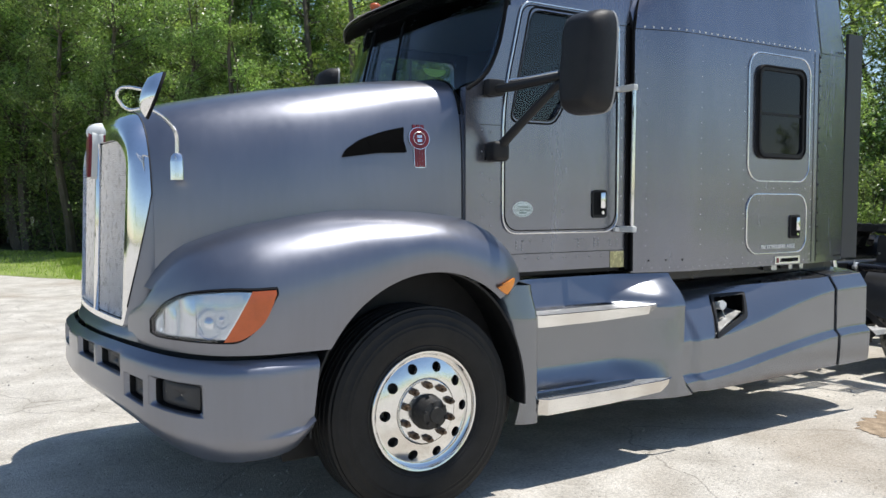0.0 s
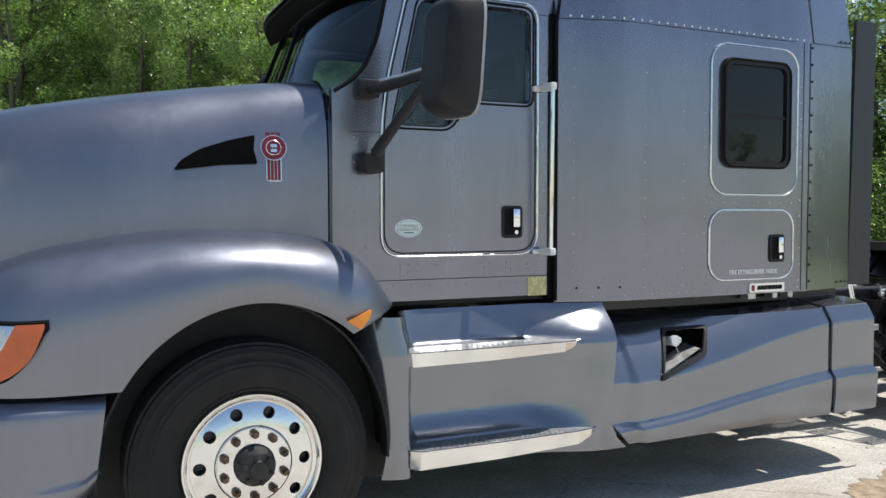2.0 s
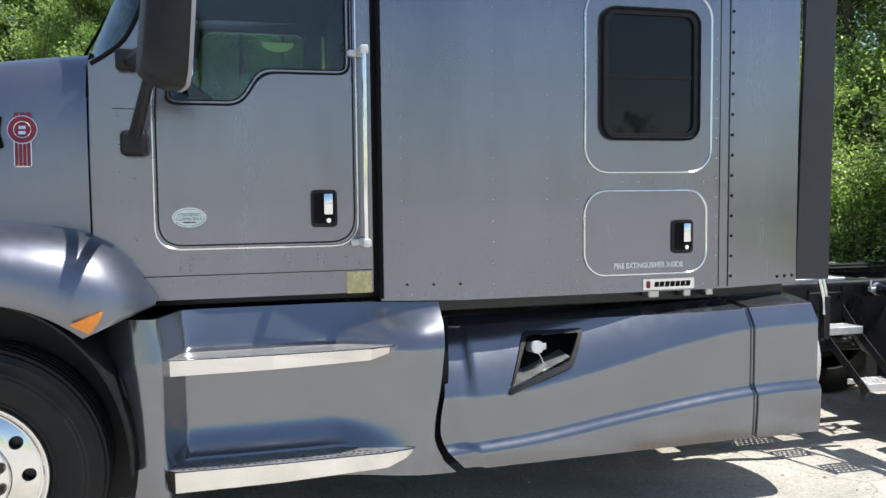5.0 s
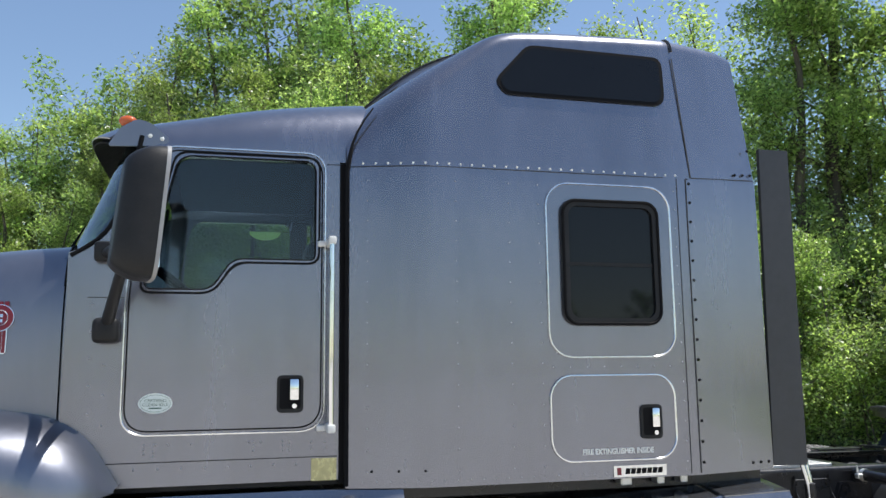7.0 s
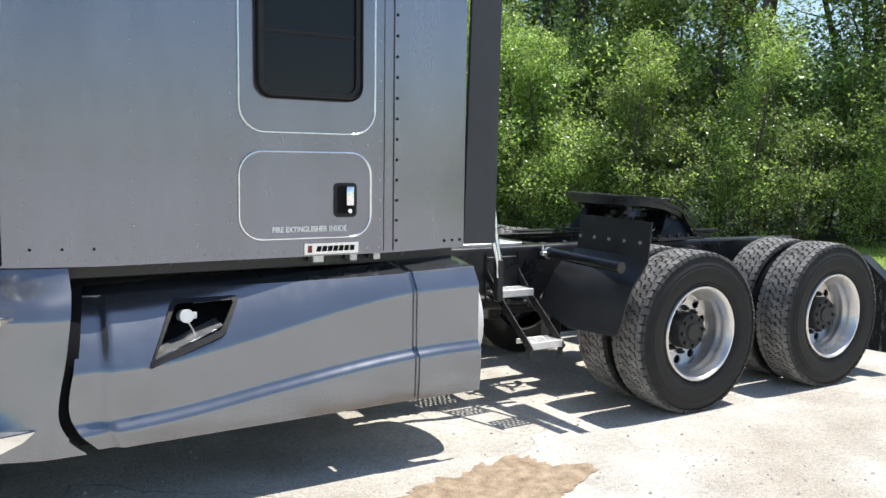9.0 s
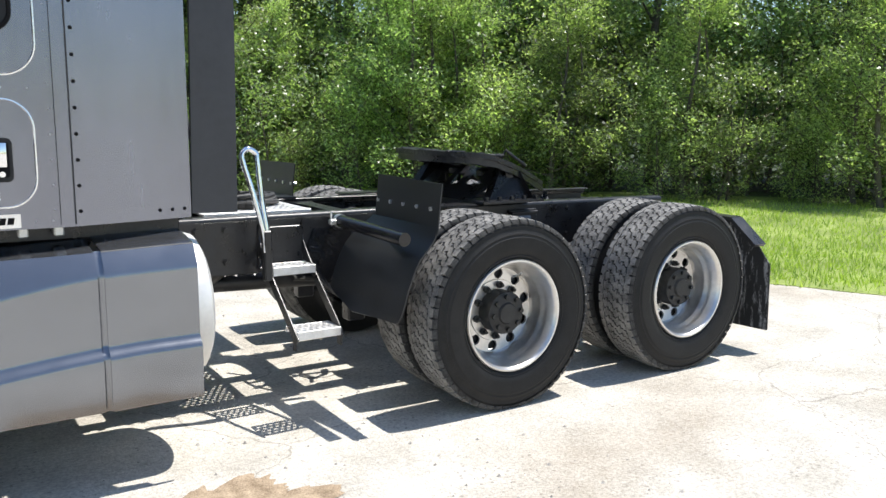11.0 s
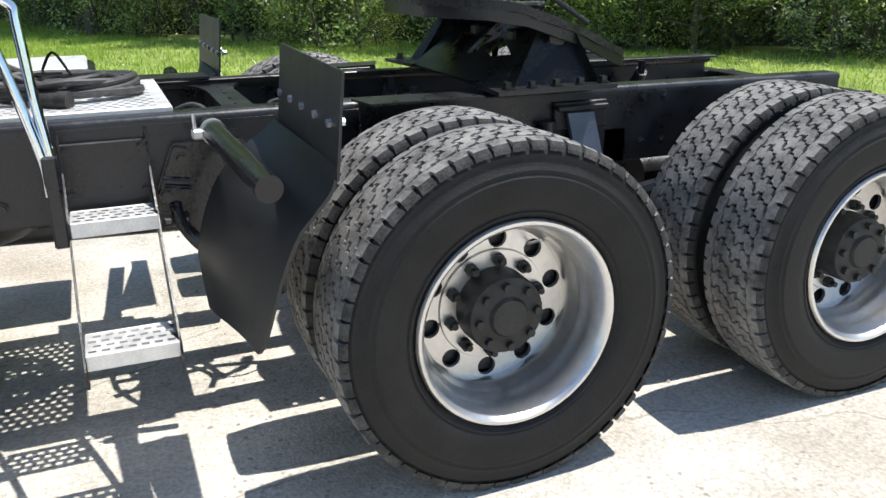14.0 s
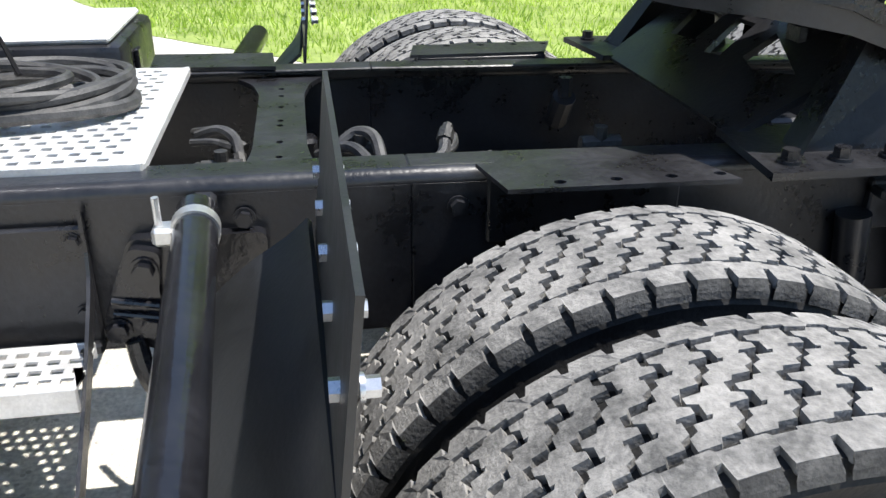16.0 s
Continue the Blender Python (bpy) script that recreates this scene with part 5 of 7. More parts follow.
def paddle_handle(x, z, w, h, surf, parent):
    """Black recessed cup with a chrome paddle and a key lock."""
    cup = part("handle_cup", patch(rrect(x, z, x + w, z + h, 0.022), surf, 0.004, 0.010), PLASTIC, parent, smooth=False)
    y = surf(x, z) - 0.014
    part("recess", patch(rrect(x + 0.012, z + 0.018, x + w - 0.012, z + h - 0.014, 0.012), surf, 0.012, 0.003), TRIM, cup, smooth=False)
    part("paddle", boxes(((x + w * 0.48, y - 0.016, z + h * 0.34), (x + w * 0.82, y - 0.004, z + h * 0.90)), bevel=0.004, seg=2), CHROME, cup, "chrome paddle")
    bm = bmesh.new()
    cyl(bm, (x + w * 0.66, y, z + h * 0.18), (x + w * 0.66, y - 0.010, z + h * 0.18), 0.011, 14)
    part("key_lock", bm, CHROME, cup)
    return cup


paddle_handle(1.370, 1.437, 0.120, 0.170, cab_y, door)
# oval decal
oval = [(0.842 + 0.072 * math.cos(2 * math.pi * k / 40), 1.491 + 0.044 * math.sin(2 * math.pi * k / 40)) for k in range(40)]
dec = part("oval_decal", patch(oval, cab_y, 0.006, 0.002), DECAL, door, "pale oval decal reading certified clean idle", smooth=False)
ring2 = [(0.842 + 0.064 * math.cos(2 * math.pi * k / 40), 1.491 + 0.037 * math.sin(2 * math.pi * k / 40)) for k in range(40)]
part("decal_border", ring_tube(ring2, cab_y, 0.008, 0.0012, 4), GREEN, dec)
text_part("CERTIFIED", 0.0185, (0.842, CAB_Y - 0.0085, 1.497), GREEN, dec, align="CENTER", sx=1.1)
text_part("CLEAN IDLE", 0.0185, (0.842, CAB_Y - 0.0085, 1.479), GREEN, dec, align="CENTER", sx=1.1)
part("print_bar", boxes(((0.816, CAB_Y - 0.0095, 1.467), (0.868, CAB_Y - 0.0075, 1.473)), bevel=0), GREEN, dec, smooth=False)

# grab rail beside the door
bm = bmesh.new()
cyl(bm, (1.606, 0.205, 1.37), (1.606, 0.195, 2.225), 0.0125, 14)
gr = part("grab_rail", bm, CHROME, truck, "bright chrome grab rail")
for z in (1.365, 2.225):
    part("rail_bracket", boxes(((1.588, 0.180, z - 0.018), (1.625, 0.312, z + 0.020)), ((1.55, 0.29, z - 0.016), (1.59, 0.314, z + 0.014)), bevel=0.008, seg=2), WHITEPLASTIC, gr)
part("sticker", patch([(1.530, 1.128), (1.646, 1.128), (1.646, 1.228), (1.530, 1.228)], cab_y, 0.001, 0.002), GOLD, truck, "yellowish reflective sticker", smooth=False)
pts = [(0.80 + 0.05 * i, 1.31) for i in (0, 1, 2, 4, 9, 10, 12)] + [(0.80, 1.29), (0.80, 1.27), (0.84, 1.31), (0.84, 1.28), (0.84, 1.26)]
pts += [(1.27, 1.31), (1.27, 1.29), (1.27, 1.27), (1.40, 1.31), (1.40, 1.29), (1.40, 1.27), (1.43, 1.31), (1.43, 1.29), (1.43, 1.27), (1.53, 1.30), (1.53, 1.27), (1.59, 1.30), (1.59, 1.27)]
pts += [(0.56 + 0.1 * i, 1.205) for i in range(10)] + [(0.95 + 0.085 * i, 2.69) for i in range(8)] + [(1.62, 1.45 + 0.12 * i) for i in range(9)] + [(0.56, 1.45 + 0.12 * i) for i in range(5)] + [(0.62, 1.40 + 0.13 * i) for i in range(5)]
pts += [(0.78 + 0.07 * i, 1.965) for i in range(4)] + [(1.20 + 0.1 * i, 2.105) for i in range(4)]
rivets([p for p in pts if p[1] < 2.6], cab_y, 0.0052, RIVET, truck)
rivets([p for p in pts if p[1] >= 2.6], lambda x, z: CAB_Y + 0.012, 0.006, WHITE, truck)

# hood side: vent and badge
VENT = rounded([(-0.262, 1.757), (-0.235, 1.80), (-0.15, 1.855), (-0.02, 1.90), (0.10, 1.928), (0.092, 1.86), (0.108, 1.793), (-0.06, 1.785)], [0.01, 0.02, 0.03, 0.03, 0.01, 0.01, 0.01, 0.03])
part("hood_vent", patch(VENT, hood_y, 0.002, 0.006), VENTBLACK, truck, "black mesh hood side vent", smooth=False)
ring = [(0.182 + 0.060 * math.cos(2 * math.pi * k / 32), 1.870 + 0.060 * math.sin(2 * math.pi * k / 32)) for k in range(32)]
badge = part("side_badge", patch(ring, hood_y, 0.003, 0.008), SILVER, truck, "red and chrome round emblem with a striped tail", smooth=False)
part("badge_disc", patch([(0.182 + 0.056 * math.cos(2 * math.pi * k / 32), 1.870 + 0.056 * math.sin(2 * math.pi * k / 32)) for k in range(32)], hood_y, 0.010, 0.003), RED, badge, smooth=False)
part("badge_ring", ring_tube([(0.182 + 0.034 * math.cos(2 * math.pi * k / 28), 1.870 + 0.034 * math.sin(2 * math.pi * k / 28)) for k in range(28)], hood_y, 0.013, 0.0018, 5), SILVER, badge)
for dz in (-0.012, 0.010):
    part("badge_mark", patch([(0.168, 1.862 + dz), (0.196, 1.862 + dz), (0.196, 1.876 + dz), (0.168, 1.876 + dz)], hood_y, 0.013, 0.002), SILVER, badge, smooth=False)
part("badge_tail", patch(rrect(0.147, 1.713, 0.217, 1.825, 0.012), hood_y, 0.002, 0.006), SILVER, badge, smooth=False)
for k in range(4):
    part("tail_stripe", patch([(0.151 + 0.0158 * k, 1.718), (0.1645 + 0.0158 * k, 1.718), (0.1645 + 0.0158 * k, 1.818), (0.151 + 0.0158 * k, 1.818)], hood_y, 0.008, 0.002), RED, badge, smooth=False)
for k in range(3):
    part("crown_bar", patch([(0.150 + 0.024 * k, 1.918), (0.166 + 0.024 * k, 1.918), (0.166 + 0.024 * k, 1.942), (0.150 + 0.024 * k, 1.942)], hood_y, 0.003, 0.007), RED, badge, smooth=False)

# headlamp
LAMP_UP = [(-1.200, 1.010), (-1.192, 1.040), (-1.164, 1.086), (-1.102, 1.129), (-0.971, 1.147), (-0.879, 1.146), (-0.782, 1.149)]
LAMP_LO = [(-1.200, 0.966), (-1.192, 0.954), (-1.168, 0.949), (-1.117, 0.944), (-1.041, 0.938), (-0.974, 0.935), (-0.932, 0.939), (-0.893, 0.965), (-0.837, 1.03), (-0.782, 1.136)]


def lamp_patch(grow, off, thick, side=0):
    """The lamp's outline on the fender, standing off along its normal; side: -1 the clear part, 1 the amber corner."""
    x0, x1 = -1.199 - grow, -0.785 + grow

    def fn(u, v):
        x = x0 + (x1 - x0) * u
        for _ in range(2):
            lo, hi = curve(x, LAMP_LO) - grow, curve(x, LAMP_UP) + grow
            z = lo + (hi - lo) * v
            e = amber_edge(z)
            if side < 0:
                x = x0 + (e - 0.004 - x0) * u
            if side > 0:
                x = e + 0.004 + (x1 - e - 0.004) * u
        d = (fender_y(x + 0.004, z) - fender_y(x - 0.004, z)) / 0.008
        n = math.hypot(d, 1)
        return (x + d / n * off, fender_y(x, z) - off / n, z)
    return sheet(fn, span(0, 1, 28), span(0, 1, 8), thick)


def amber_edge(z):
    return -0.978 + (z - 0.95) * 0.50


lamp = part("headlamp", lamp_patch(0.013, 0.002, 0.004), TRIM, truck, "clear headlamp with an amber corner")
part("reflector", lamp_patch(0.002, 0.010, 0.002), LAMPSILVER, lamp)
for x, z, r, sq in ((-1.040, 1.010, 0.066, 1.0), (-0.995, 1.028, 0.040, 1.0)):
    bm = lathe([(r * 1.06, 0.010), (r, -0.006), (r * 0.96, -0.004), (r * 0.80, 0.010), (r * 0.52, 0.016), (r * 0.46, 0.002), (r * 0.40, -0.006), (r * 0.22, -0.012), (0.0, -0.014)], 28)
    d = Vector((-0.75, -0.62, 0)) if x < -1.08 else Vector((-0.45, -0.89, 0))
    q = Vector((0, -1, 0)).rotation_difference(d)
    bmesh.ops.transform(bm, matrix=Matrix.Translation(Vector((x, fender_y(x, z), z)) + d * 0.012) @ q.to_matrix().to_4x4() @ Matrix.Diagonal((0.8 * sq, 1, 1, 1)), verts=bm.verts)
    part("lamp_bowl", bm, LAMPBOWL, lamp)
# smooth upright reflector columns behind the lens
for x, hw in ((-1.165, 0.022), (-1.112, 0.030)):
    part("reflector_column", sheet(lambda u, v: (lambda px, pz: (px - 0.012 * (1 - u * u), fender_y(px, pz) - 0.008 - 0.016 * math.sqrt(max(0, 1 - u * u)), pz))(x + hw * u, curve(x, LAMP_LO) + 0.012 + (curve(x, LAMP_UP) - curve(x, LAMP_LO) - 0.024) * v), span(-1, 1, 12), span(0, 1, 4)), LAMPBOWL, lamp)
for k in range(7):
    z = 1.098 + 0.005 * k
    part("lens_rib", sheet(lambda u, v: (lambda x: (x, fender_y(x, z) - 0.014, z + 0.003 * v))(-1.075 + 0.155 * u), span(0, 1, 6), [0, 1]), LAMPSILVER, lamp)
part("clear_lens", lamp_patch(0.002, 0.034, 0.002, -1), LENS, lamp)
part("amber_lens", lamp_patch(0.002, 0.030, 0.006, 1), AMBER, lamp)
xs = span(-1.207, -0.778, 30)
loop = [(x, curve(x, LAMP_UP) + 0.005) for x in xs] + [(x, curve(x, LAMP_LO) - 0.005) for x in reversed(xs)]
bm = bmesh.new()
pts = []
for x, z in loop:
    d = (fender_y(x + 0.004, z) - fender_y(x - 0.004, z)) / 0.008
    n = math.hypot(d, 1)
    pts.append((x + d / n * 0.020, fender_y(x, z) - 0.020 / n, z))
tube(bm, pts + pts[:1], 0.0075, 6, False)
part("lamp_gasket", bm, TRIM, lamp)

# amber side marker on the fender's tail
part("side_marker", patch(rounded([(0.396, 1.096), (0.520, 1.142), (0.505, 1.100), (0.468, 1.052)], 0.014), fender_y, 0.006, 0.016), MARKER, truck, "amber side marker lamp", smooth=False)

# ---- grille ----
GX = -1.262
def dense(poly, step=0.04):
    """The same closed outline with points at even short steps."""
    out = []
    for i, q in enumerate(poly):
        r = poly[(i + 1) % len(poly)]
        k = max(1, int(math.hypot(r[0] - q[0], r[1] - q[1]) / step))
        out += [(q[0] + (r[0] - q[0]) * j / k, q[1] + (r[1] - q[1]) * j / k) for j in range(k)]
    return out


def grille_x(y, z):
    """The grille bows forward in the middle and leans back a little."""
    return -1.290 + 0.03 * ((y - YC) / 0.57) ** 2 + 0.03 * (z - 0.95) / 0.85


def bowed(bm):
    for v in bm.verts:
        v.co.x += grille_x(v.co.y, v.co.z) - GX
    return bm


GOUT = dense(rounded([(YC - 0.570, 0.945), (YC + 0.570, 0.945), (YC + 0.602, 1.77), (YC + 0.45, 1.872), (YC - 0.45, 1.872), (YC - 0.602, 1.77)], [0.05, 0.05, 0.12, 0.18, 0.18, 0.12], 8))
GIN = dense(rounded([(YC - 0.545, 0.972), (YC + 0.545, 0.972), (YC + 0.575, 1.745), (YC + 0.43, 1.835), (YC - 0.43, 1.835), (YC - 0.575, 1.745)], [0.03, 0.03, 0.07, 0.12, 0.12, 0.07], 8))
grille = part("grille_surround", bowed(plate(GOUT, GX - 0.012, GX + 0.022, [GIN], axis="x")), CHROME, truck, "chrome grille surround", smooth=False)


def shoulder(i, t):
    """From the surround's outer edge round and back to the hood's front edge."""
    y, z = GOUT[i % len(GOUT)]
    hz = max(0.0, (1.0 + (z - 1.0) * 1.05 - 0.98) / (hood_top(-1.150) - 0.98))
    n = hood_n(-1.150)
    dy, dz = abs(y - YC) / hood_half(-1.150), hz
    k = (dy ** n + dz ** n) ** (-1 / n)
    ey, ez = YC + (y - YC) * k * 1.002, 0.98 + (hood_top(-1.150) - 0.98) * hz * k + 0.001
    if z < 1.0:
        ez = z
    a = t * math.pi / 2
    return (grille_x(y, z) - 0.012 + (-1.150 - grille_x(y, z) + 0.012) * (1 - math.cos(a)), y + (ey - y) * math.sin(a), z + (ez - z) * math.sin(a))


def chrome_to(i):
    """The chrome covers the whole shoulder above and narrows to nothing at the foot."""
    q = min(1, max(0, (GOUT[i % len(GOUT)][1] - 0.98) / 0.50))
    return 0.06 + 0.93 * q ** 0.8


ends = range(len(GOUT) + 1)
part("surround_flank", sheet(lambda i, v: shoulder(i, v * chrome_to(i)), ends, span(0, 1, 10)), CHROME, grille, autosmooth=60)
part("hood_nose", sheet(lambda i, v: shoulder(i, chrome_to(i) + (1 - chrome_to(i)) * v), ends, span(0, 1, 8), 0.0, lambda i, v: GOUT[int(i) % len(GOUT)][1] < 0.96), PAINT, truck, autosmooth=60)
bm = bmesh.new()
foot = min(range(len(GOUT)), key=lambda i: GOUT[i][1] + 0.01 * GOUT[i][0])
rim_line = [i for i in range(foot, foot + len(GOUT)) if GOUT[i % len(GOUT)][1] > 1.0]
tube(bm, [(lambda q: (q[0] - 0.001, q[1], q[2]))(shoulder(i, chrome_to(i))) for i in rim_line], 0.0035, 5)
part("surround_seam", bm, SEAM, grille)
part("radiator", bowed(plate(GOUT, GX + 0.035, GX + 0.045, axis="x")), TRIM, truck, smooth=False)


def inside(p, poly):
    c = False
    for i in range(len(poly)):
        (x1, y1), (x2, y2) = poly[i - 1], poly[i]
        if (y1 > p[1]) != (y2 > p[1]) and p[0] < (x2 - x1) * (p[1] - y1) / (y2 - y1) + x1:
            c = not c
    return c


for sgn in (-1, 1):
    bm = bmesh.new()
    pitch, half_wire = 0.0225, 0.0020
    for dirn in (1, -1):
        for k in range(-110, 110):
            c0 = k * pitch
            run = []
            for n in range(0, 110):
                z = 0.96 + n * 0.008
                y = YC + sgn * 0.02 + (c0 + dirn * (z - 0.96) * 1.1)
                if inside((y, z), GIN) and (y - YC) * sgn > 0.022:
                    run.append((y, z))
            if len(run) < 2:
                continue
            run = run[:-1:8] + [run[-1]]
            nrm = Vector((-1.0, dirn * 1.1)).normalized() * half_wire
            rows = [[bm.verts.new((GX + 0.009 + 0.0015 * dirn + e, y + nrm.x * t, z + nrm.y * t)) for t, e in ((1, 0.002), (0, -0.001), (-1, 0.002))] for y, z in run]
            for r0, r1 in zip(rows, rows[1:]):
                for j in range(2):
                    bm.faces.new((r0[j], r0[j + 1], r1[j + 1], r1[j]))
    part("grille_mesh", bowed(bm), MESHWIRE, grille, "bright wire grille mesh", smooth=False)
part("centre_bar", bowed(boxes(((GX - 0.014, YC - 0.014, 0.965), (GX + 0.03, YC + 0.014, 1.84)), bevel=0.006, seg=2)), CHROME, grille)
crest = rounded([(YC - 0.026, 1.655), (YC + 0.026, 1.655), (YC + 0.046, 1.83), (YC + 0.036, 1.905), (YC - 0.036, 1.905), (YC - 0.046, 1.83)], [0.02, 0.02, 0.03, 0.03, 0.03, 0.03])
em = part("nose_emblem", bowed(plate(crest, GX - 0.040, GX - 0.012, axis="x")), WHITE, grille, "dark red nose emblem with a pale border", smooth=False)
part("emblem_face", bowed(plate([(YC + (y - YC) * 0.80, 1.78 + (z - 1.78) * 0.93) for y, z in crest], GX - 0.056, GX - 0.040, axis="x")), RED, em, "dark red face", smooth=False)
bm = bmesh.new()
bmesh.ops.create_uvsphere(bm, u_segments=20, v_segments=12, radius=0.07, matrix=Matrix.Translation((GX + 0.01, YC, 1.895)) @ Matrix.Diagonal((1.0, 0.55, 0.75, 1)))
part("emblem_crest", bm, WHITE, em, "pale rounded crest")

# painted panel between the grille and the bumper
def nose_fn(u, v):
    d = -0.80 + 1.60 * u
    q = v * v * (3 - 2 * v)
    w = abs(d)
    x0 = curve(w, [(0, -1.345), (0.3, -1.33), (0.5, -1.303), (0.6, -1.282), (0.68, -1.262), (0.74, -1.243), (0.80, -1.215)])
    x1 = max(grille_x(YC + d, 0.95) + 0.004, x0 + 0.012)
    z0 = curve(w, [(0, 0.900), (0.4, 0.899), (0.6, 0.895), (0.8, 0.888)])
    return (x0 + (x1 - x0) * q, YC + d, z0 + (0.955 + 0.05 * max(0, (w - 0.6) / 0.2) - z0) * v)


part("nose_panel", sheet(nose_fn, span(0, 1, 24), span(0, 1, 6), 0.01), PAINT, truck)

# ---- hood mirrors ----
def hood_mirror():
    c, d = Vector((-1.225, 0.200, 1.985)), Vector((0.80, -0.12, -0.30)).normalized()
    q = Vector((0, 1, 0)).rotation_difference(d).to_matrix().to_4x4()
    bm = lathe([(0.0, -0.050), (0.058, -0.044), (0.084, -0.024), (0.102, 0.0), (0.104, 0.012), (0.099, 0.018)], 36)
    bmesh.ops.transform(bm, matrix=Matrix.Translation(c) @ q, verts=bm.verts)
    shell = part("mirror_shell", bm, CHROME, truck, "round chrome hood mirror")
    bm = lathe([(0.099, 0.014), (0.0, 0.020)], 36)
    bmesh.ops.transform(bm, matrix=Matrix.Translation(c) @ q, verts=bm.verts)
    part("mirror_face", bm, MIRROR, shell)
    bm = lathe([(0.098, 0.015), (0.105, 0.018), (0.107, 0.010), (0.104, 0.004)], 36)
    bmesh.ops.transform(bm, matrix=Matrix.Translation(c) @ q, verts=bm.verts)
    part("mirror_gasket", bm, TRIM, shell)
    bm = bmesh.new()
    tube(bm, smooth_path([(-1.061, 0.455, 1.75), (-1.063, 0.450, 1.83), (-1.085, 0.43, 1.87), (-1.14, 0.40, 1.915), (-1.206, 0.36, 1.945), (-1.222, 0.24, 1.955)]), 0.0085, 8)
    tube(bm, smooth_path([(-1.235, 0.21, 2.00), (-1.32, 0.30, 2.02), (-1.345, 0.33, 1.985), (-1.30, 0.33, 1.93), (-1.24, 0.24, 1.935)]), 0.007, 8)
    part("mirror_stalk", bm, SILVER, shell)
    bm = lathe([(0.0, 0.062), (0.018, 0.06), (0.030, 0.045), (0.034, 0.02), (0.034, -0.062), (0.0, -0.064)], 20)
    bmesh.ops.transform(bm, matrix=Matrix.Translation((-1.061, 0.455, 1.695)) @ Matrix.Rotation(radians(90), 4, "X"), verts=bm.verts)
    part("stalk_base", bm, CHROME, shell, "chrome bullet base")
    return shell


hood_mirror()

# ---- door mirror ----
MX = 0.79


def mirror_housing(u, v):
    """Tall rounded shell open to the rear."""
    a = u * 2 * math.pi
    n = 2 / 5
    c, s = math.cos(a), math.sin(a)
    y = 0.142 * math.copysign(abs(c) ** n, c)
    z = 0.262 * math.copysign(abs(s) ** n, s)
    k = math.sin(min(1, v * 1.15) * math.pi / 2) ** 0.6 if v < 1 else 1
    return (-0.075 + 0.148 * v + 0.02 * (z / 0.26), (y * (0.55 + 0.45 * k)), z * (0.75 + 0.25 * k))


def door_mirror():
    c = Matrix.Translation((MX, -0.25, 2.24)) @ Matrix.Rotation(radians(12), 4, "Z")
    bm = sheet(mirror_housing, span(0, 1, 48), [0, 0.02, 0.08, 0.16, 0.28, 0.45, 0.65, 0.85, 1.0])
    bmesh.ops.remove_doubles(bm, verts=list(bm.verts), dist=0.0005)
    be = [e for e in bm.edges if e.is_boundary]
    bmesh.ops.holes_fill(bm, edges=be, sides=0)
    bmesh.ops.transform(bm, matrix=c, verts=bm.verts)
    shell = part("door_mirror", bm, PLASTIC, truck, "tall black plastic door mirror", autosmooth=50)
    bm = sheet(lambda u, v: mirror_housing(u, 1.0 + 0.10 * v), span(0, 1, 48), [0, 1], 0.006)
    bmesh.ops.transform(bm, matrix=c @ Matrix.Diagonal((1, 1.01, 1.01, 1)), verts=bm.verts)
    part("mirror_bezel", bm, material("grey_mirror_bezel", (0.30, 0.30, 0.30), 0.5), shell, "pale grey mirror bezel")
    bm = bmesh.new()
    box(bm, (0.058, -0.122, -0.222), (0.076, 0.122, 0.222), 0.0)
    bmesh.ops.transform(bm, matrix=c, verts=bm.verts)
    part("mirror_glass", bm, MIRROR, shell, smooth=False)
    bm = bmesh.new()
    tube(bm, [(0.632, 0.255, 1.83), (0.69, 0.08, 1.985), (0.75, -0.10, 2.14), (0.785, -0.20, 2.17)], [0.028, 0.024, 0.021, 0.018], 12)
    part("lower_arm", bm, PLASTIC, shell)
    bm = bmesh.new()
    tube(bm, [(0.61, 0.295, 2.150), (0.66, 0.16, 2.155), (0.74, -0.08, 2.175), (0.785, -0.20, 2.185)], [0.026, 0.026, 0.021, 0.018], 10)
    part("upper_arm", bm, PLASTIC, shell)
    bm = bmesh.new()
    tube(bm, [(0.655, 0.20, 2.190), (0.70, 0.06, 2.195), (0.755, -0.10, 2.208)], 0.009, 8)
    part("arm_rod", bm, SILVER, shell)
    bm = boxes(((0.575, 0.215, 1.755), (0.685, 0.316, 1.865)), bevel=0.025, seg=3)
    part("lower_arm_base", bm, PLASTIC, shell)
    bm = boxes(((0.565, 0.25, 2.115), (0.675, 0.316, 2.205)), bevel=0.015, seg=2)
    part("upper_arm_base", bm, PLASTIC, shell)
    return shell


dm = door_mirror()
far_mirror = mirror_y(dm)
for ch in list(dm.children):
    mirror_y(ch).parent = far_mirror
far_mirror.location = (-0.09, 0, 0.10)

# ---- visor and wipers ----
def visor_fn(u, v):
    y = CAB_Y + 0.03 + u * 2 * (YC - CAB_Y - 0.03)
    bow = (0.11 + 0.06 * v) * (1 - ((y - YC) / (YC - CAB_Y)) ** 4)
    z = 2.775 - 0.075 * v ** 1.7 + 0.075 * (1 - (2 * u - 1) ** 4)
    return (0.80 - 0.185 * v - bow, y, z)


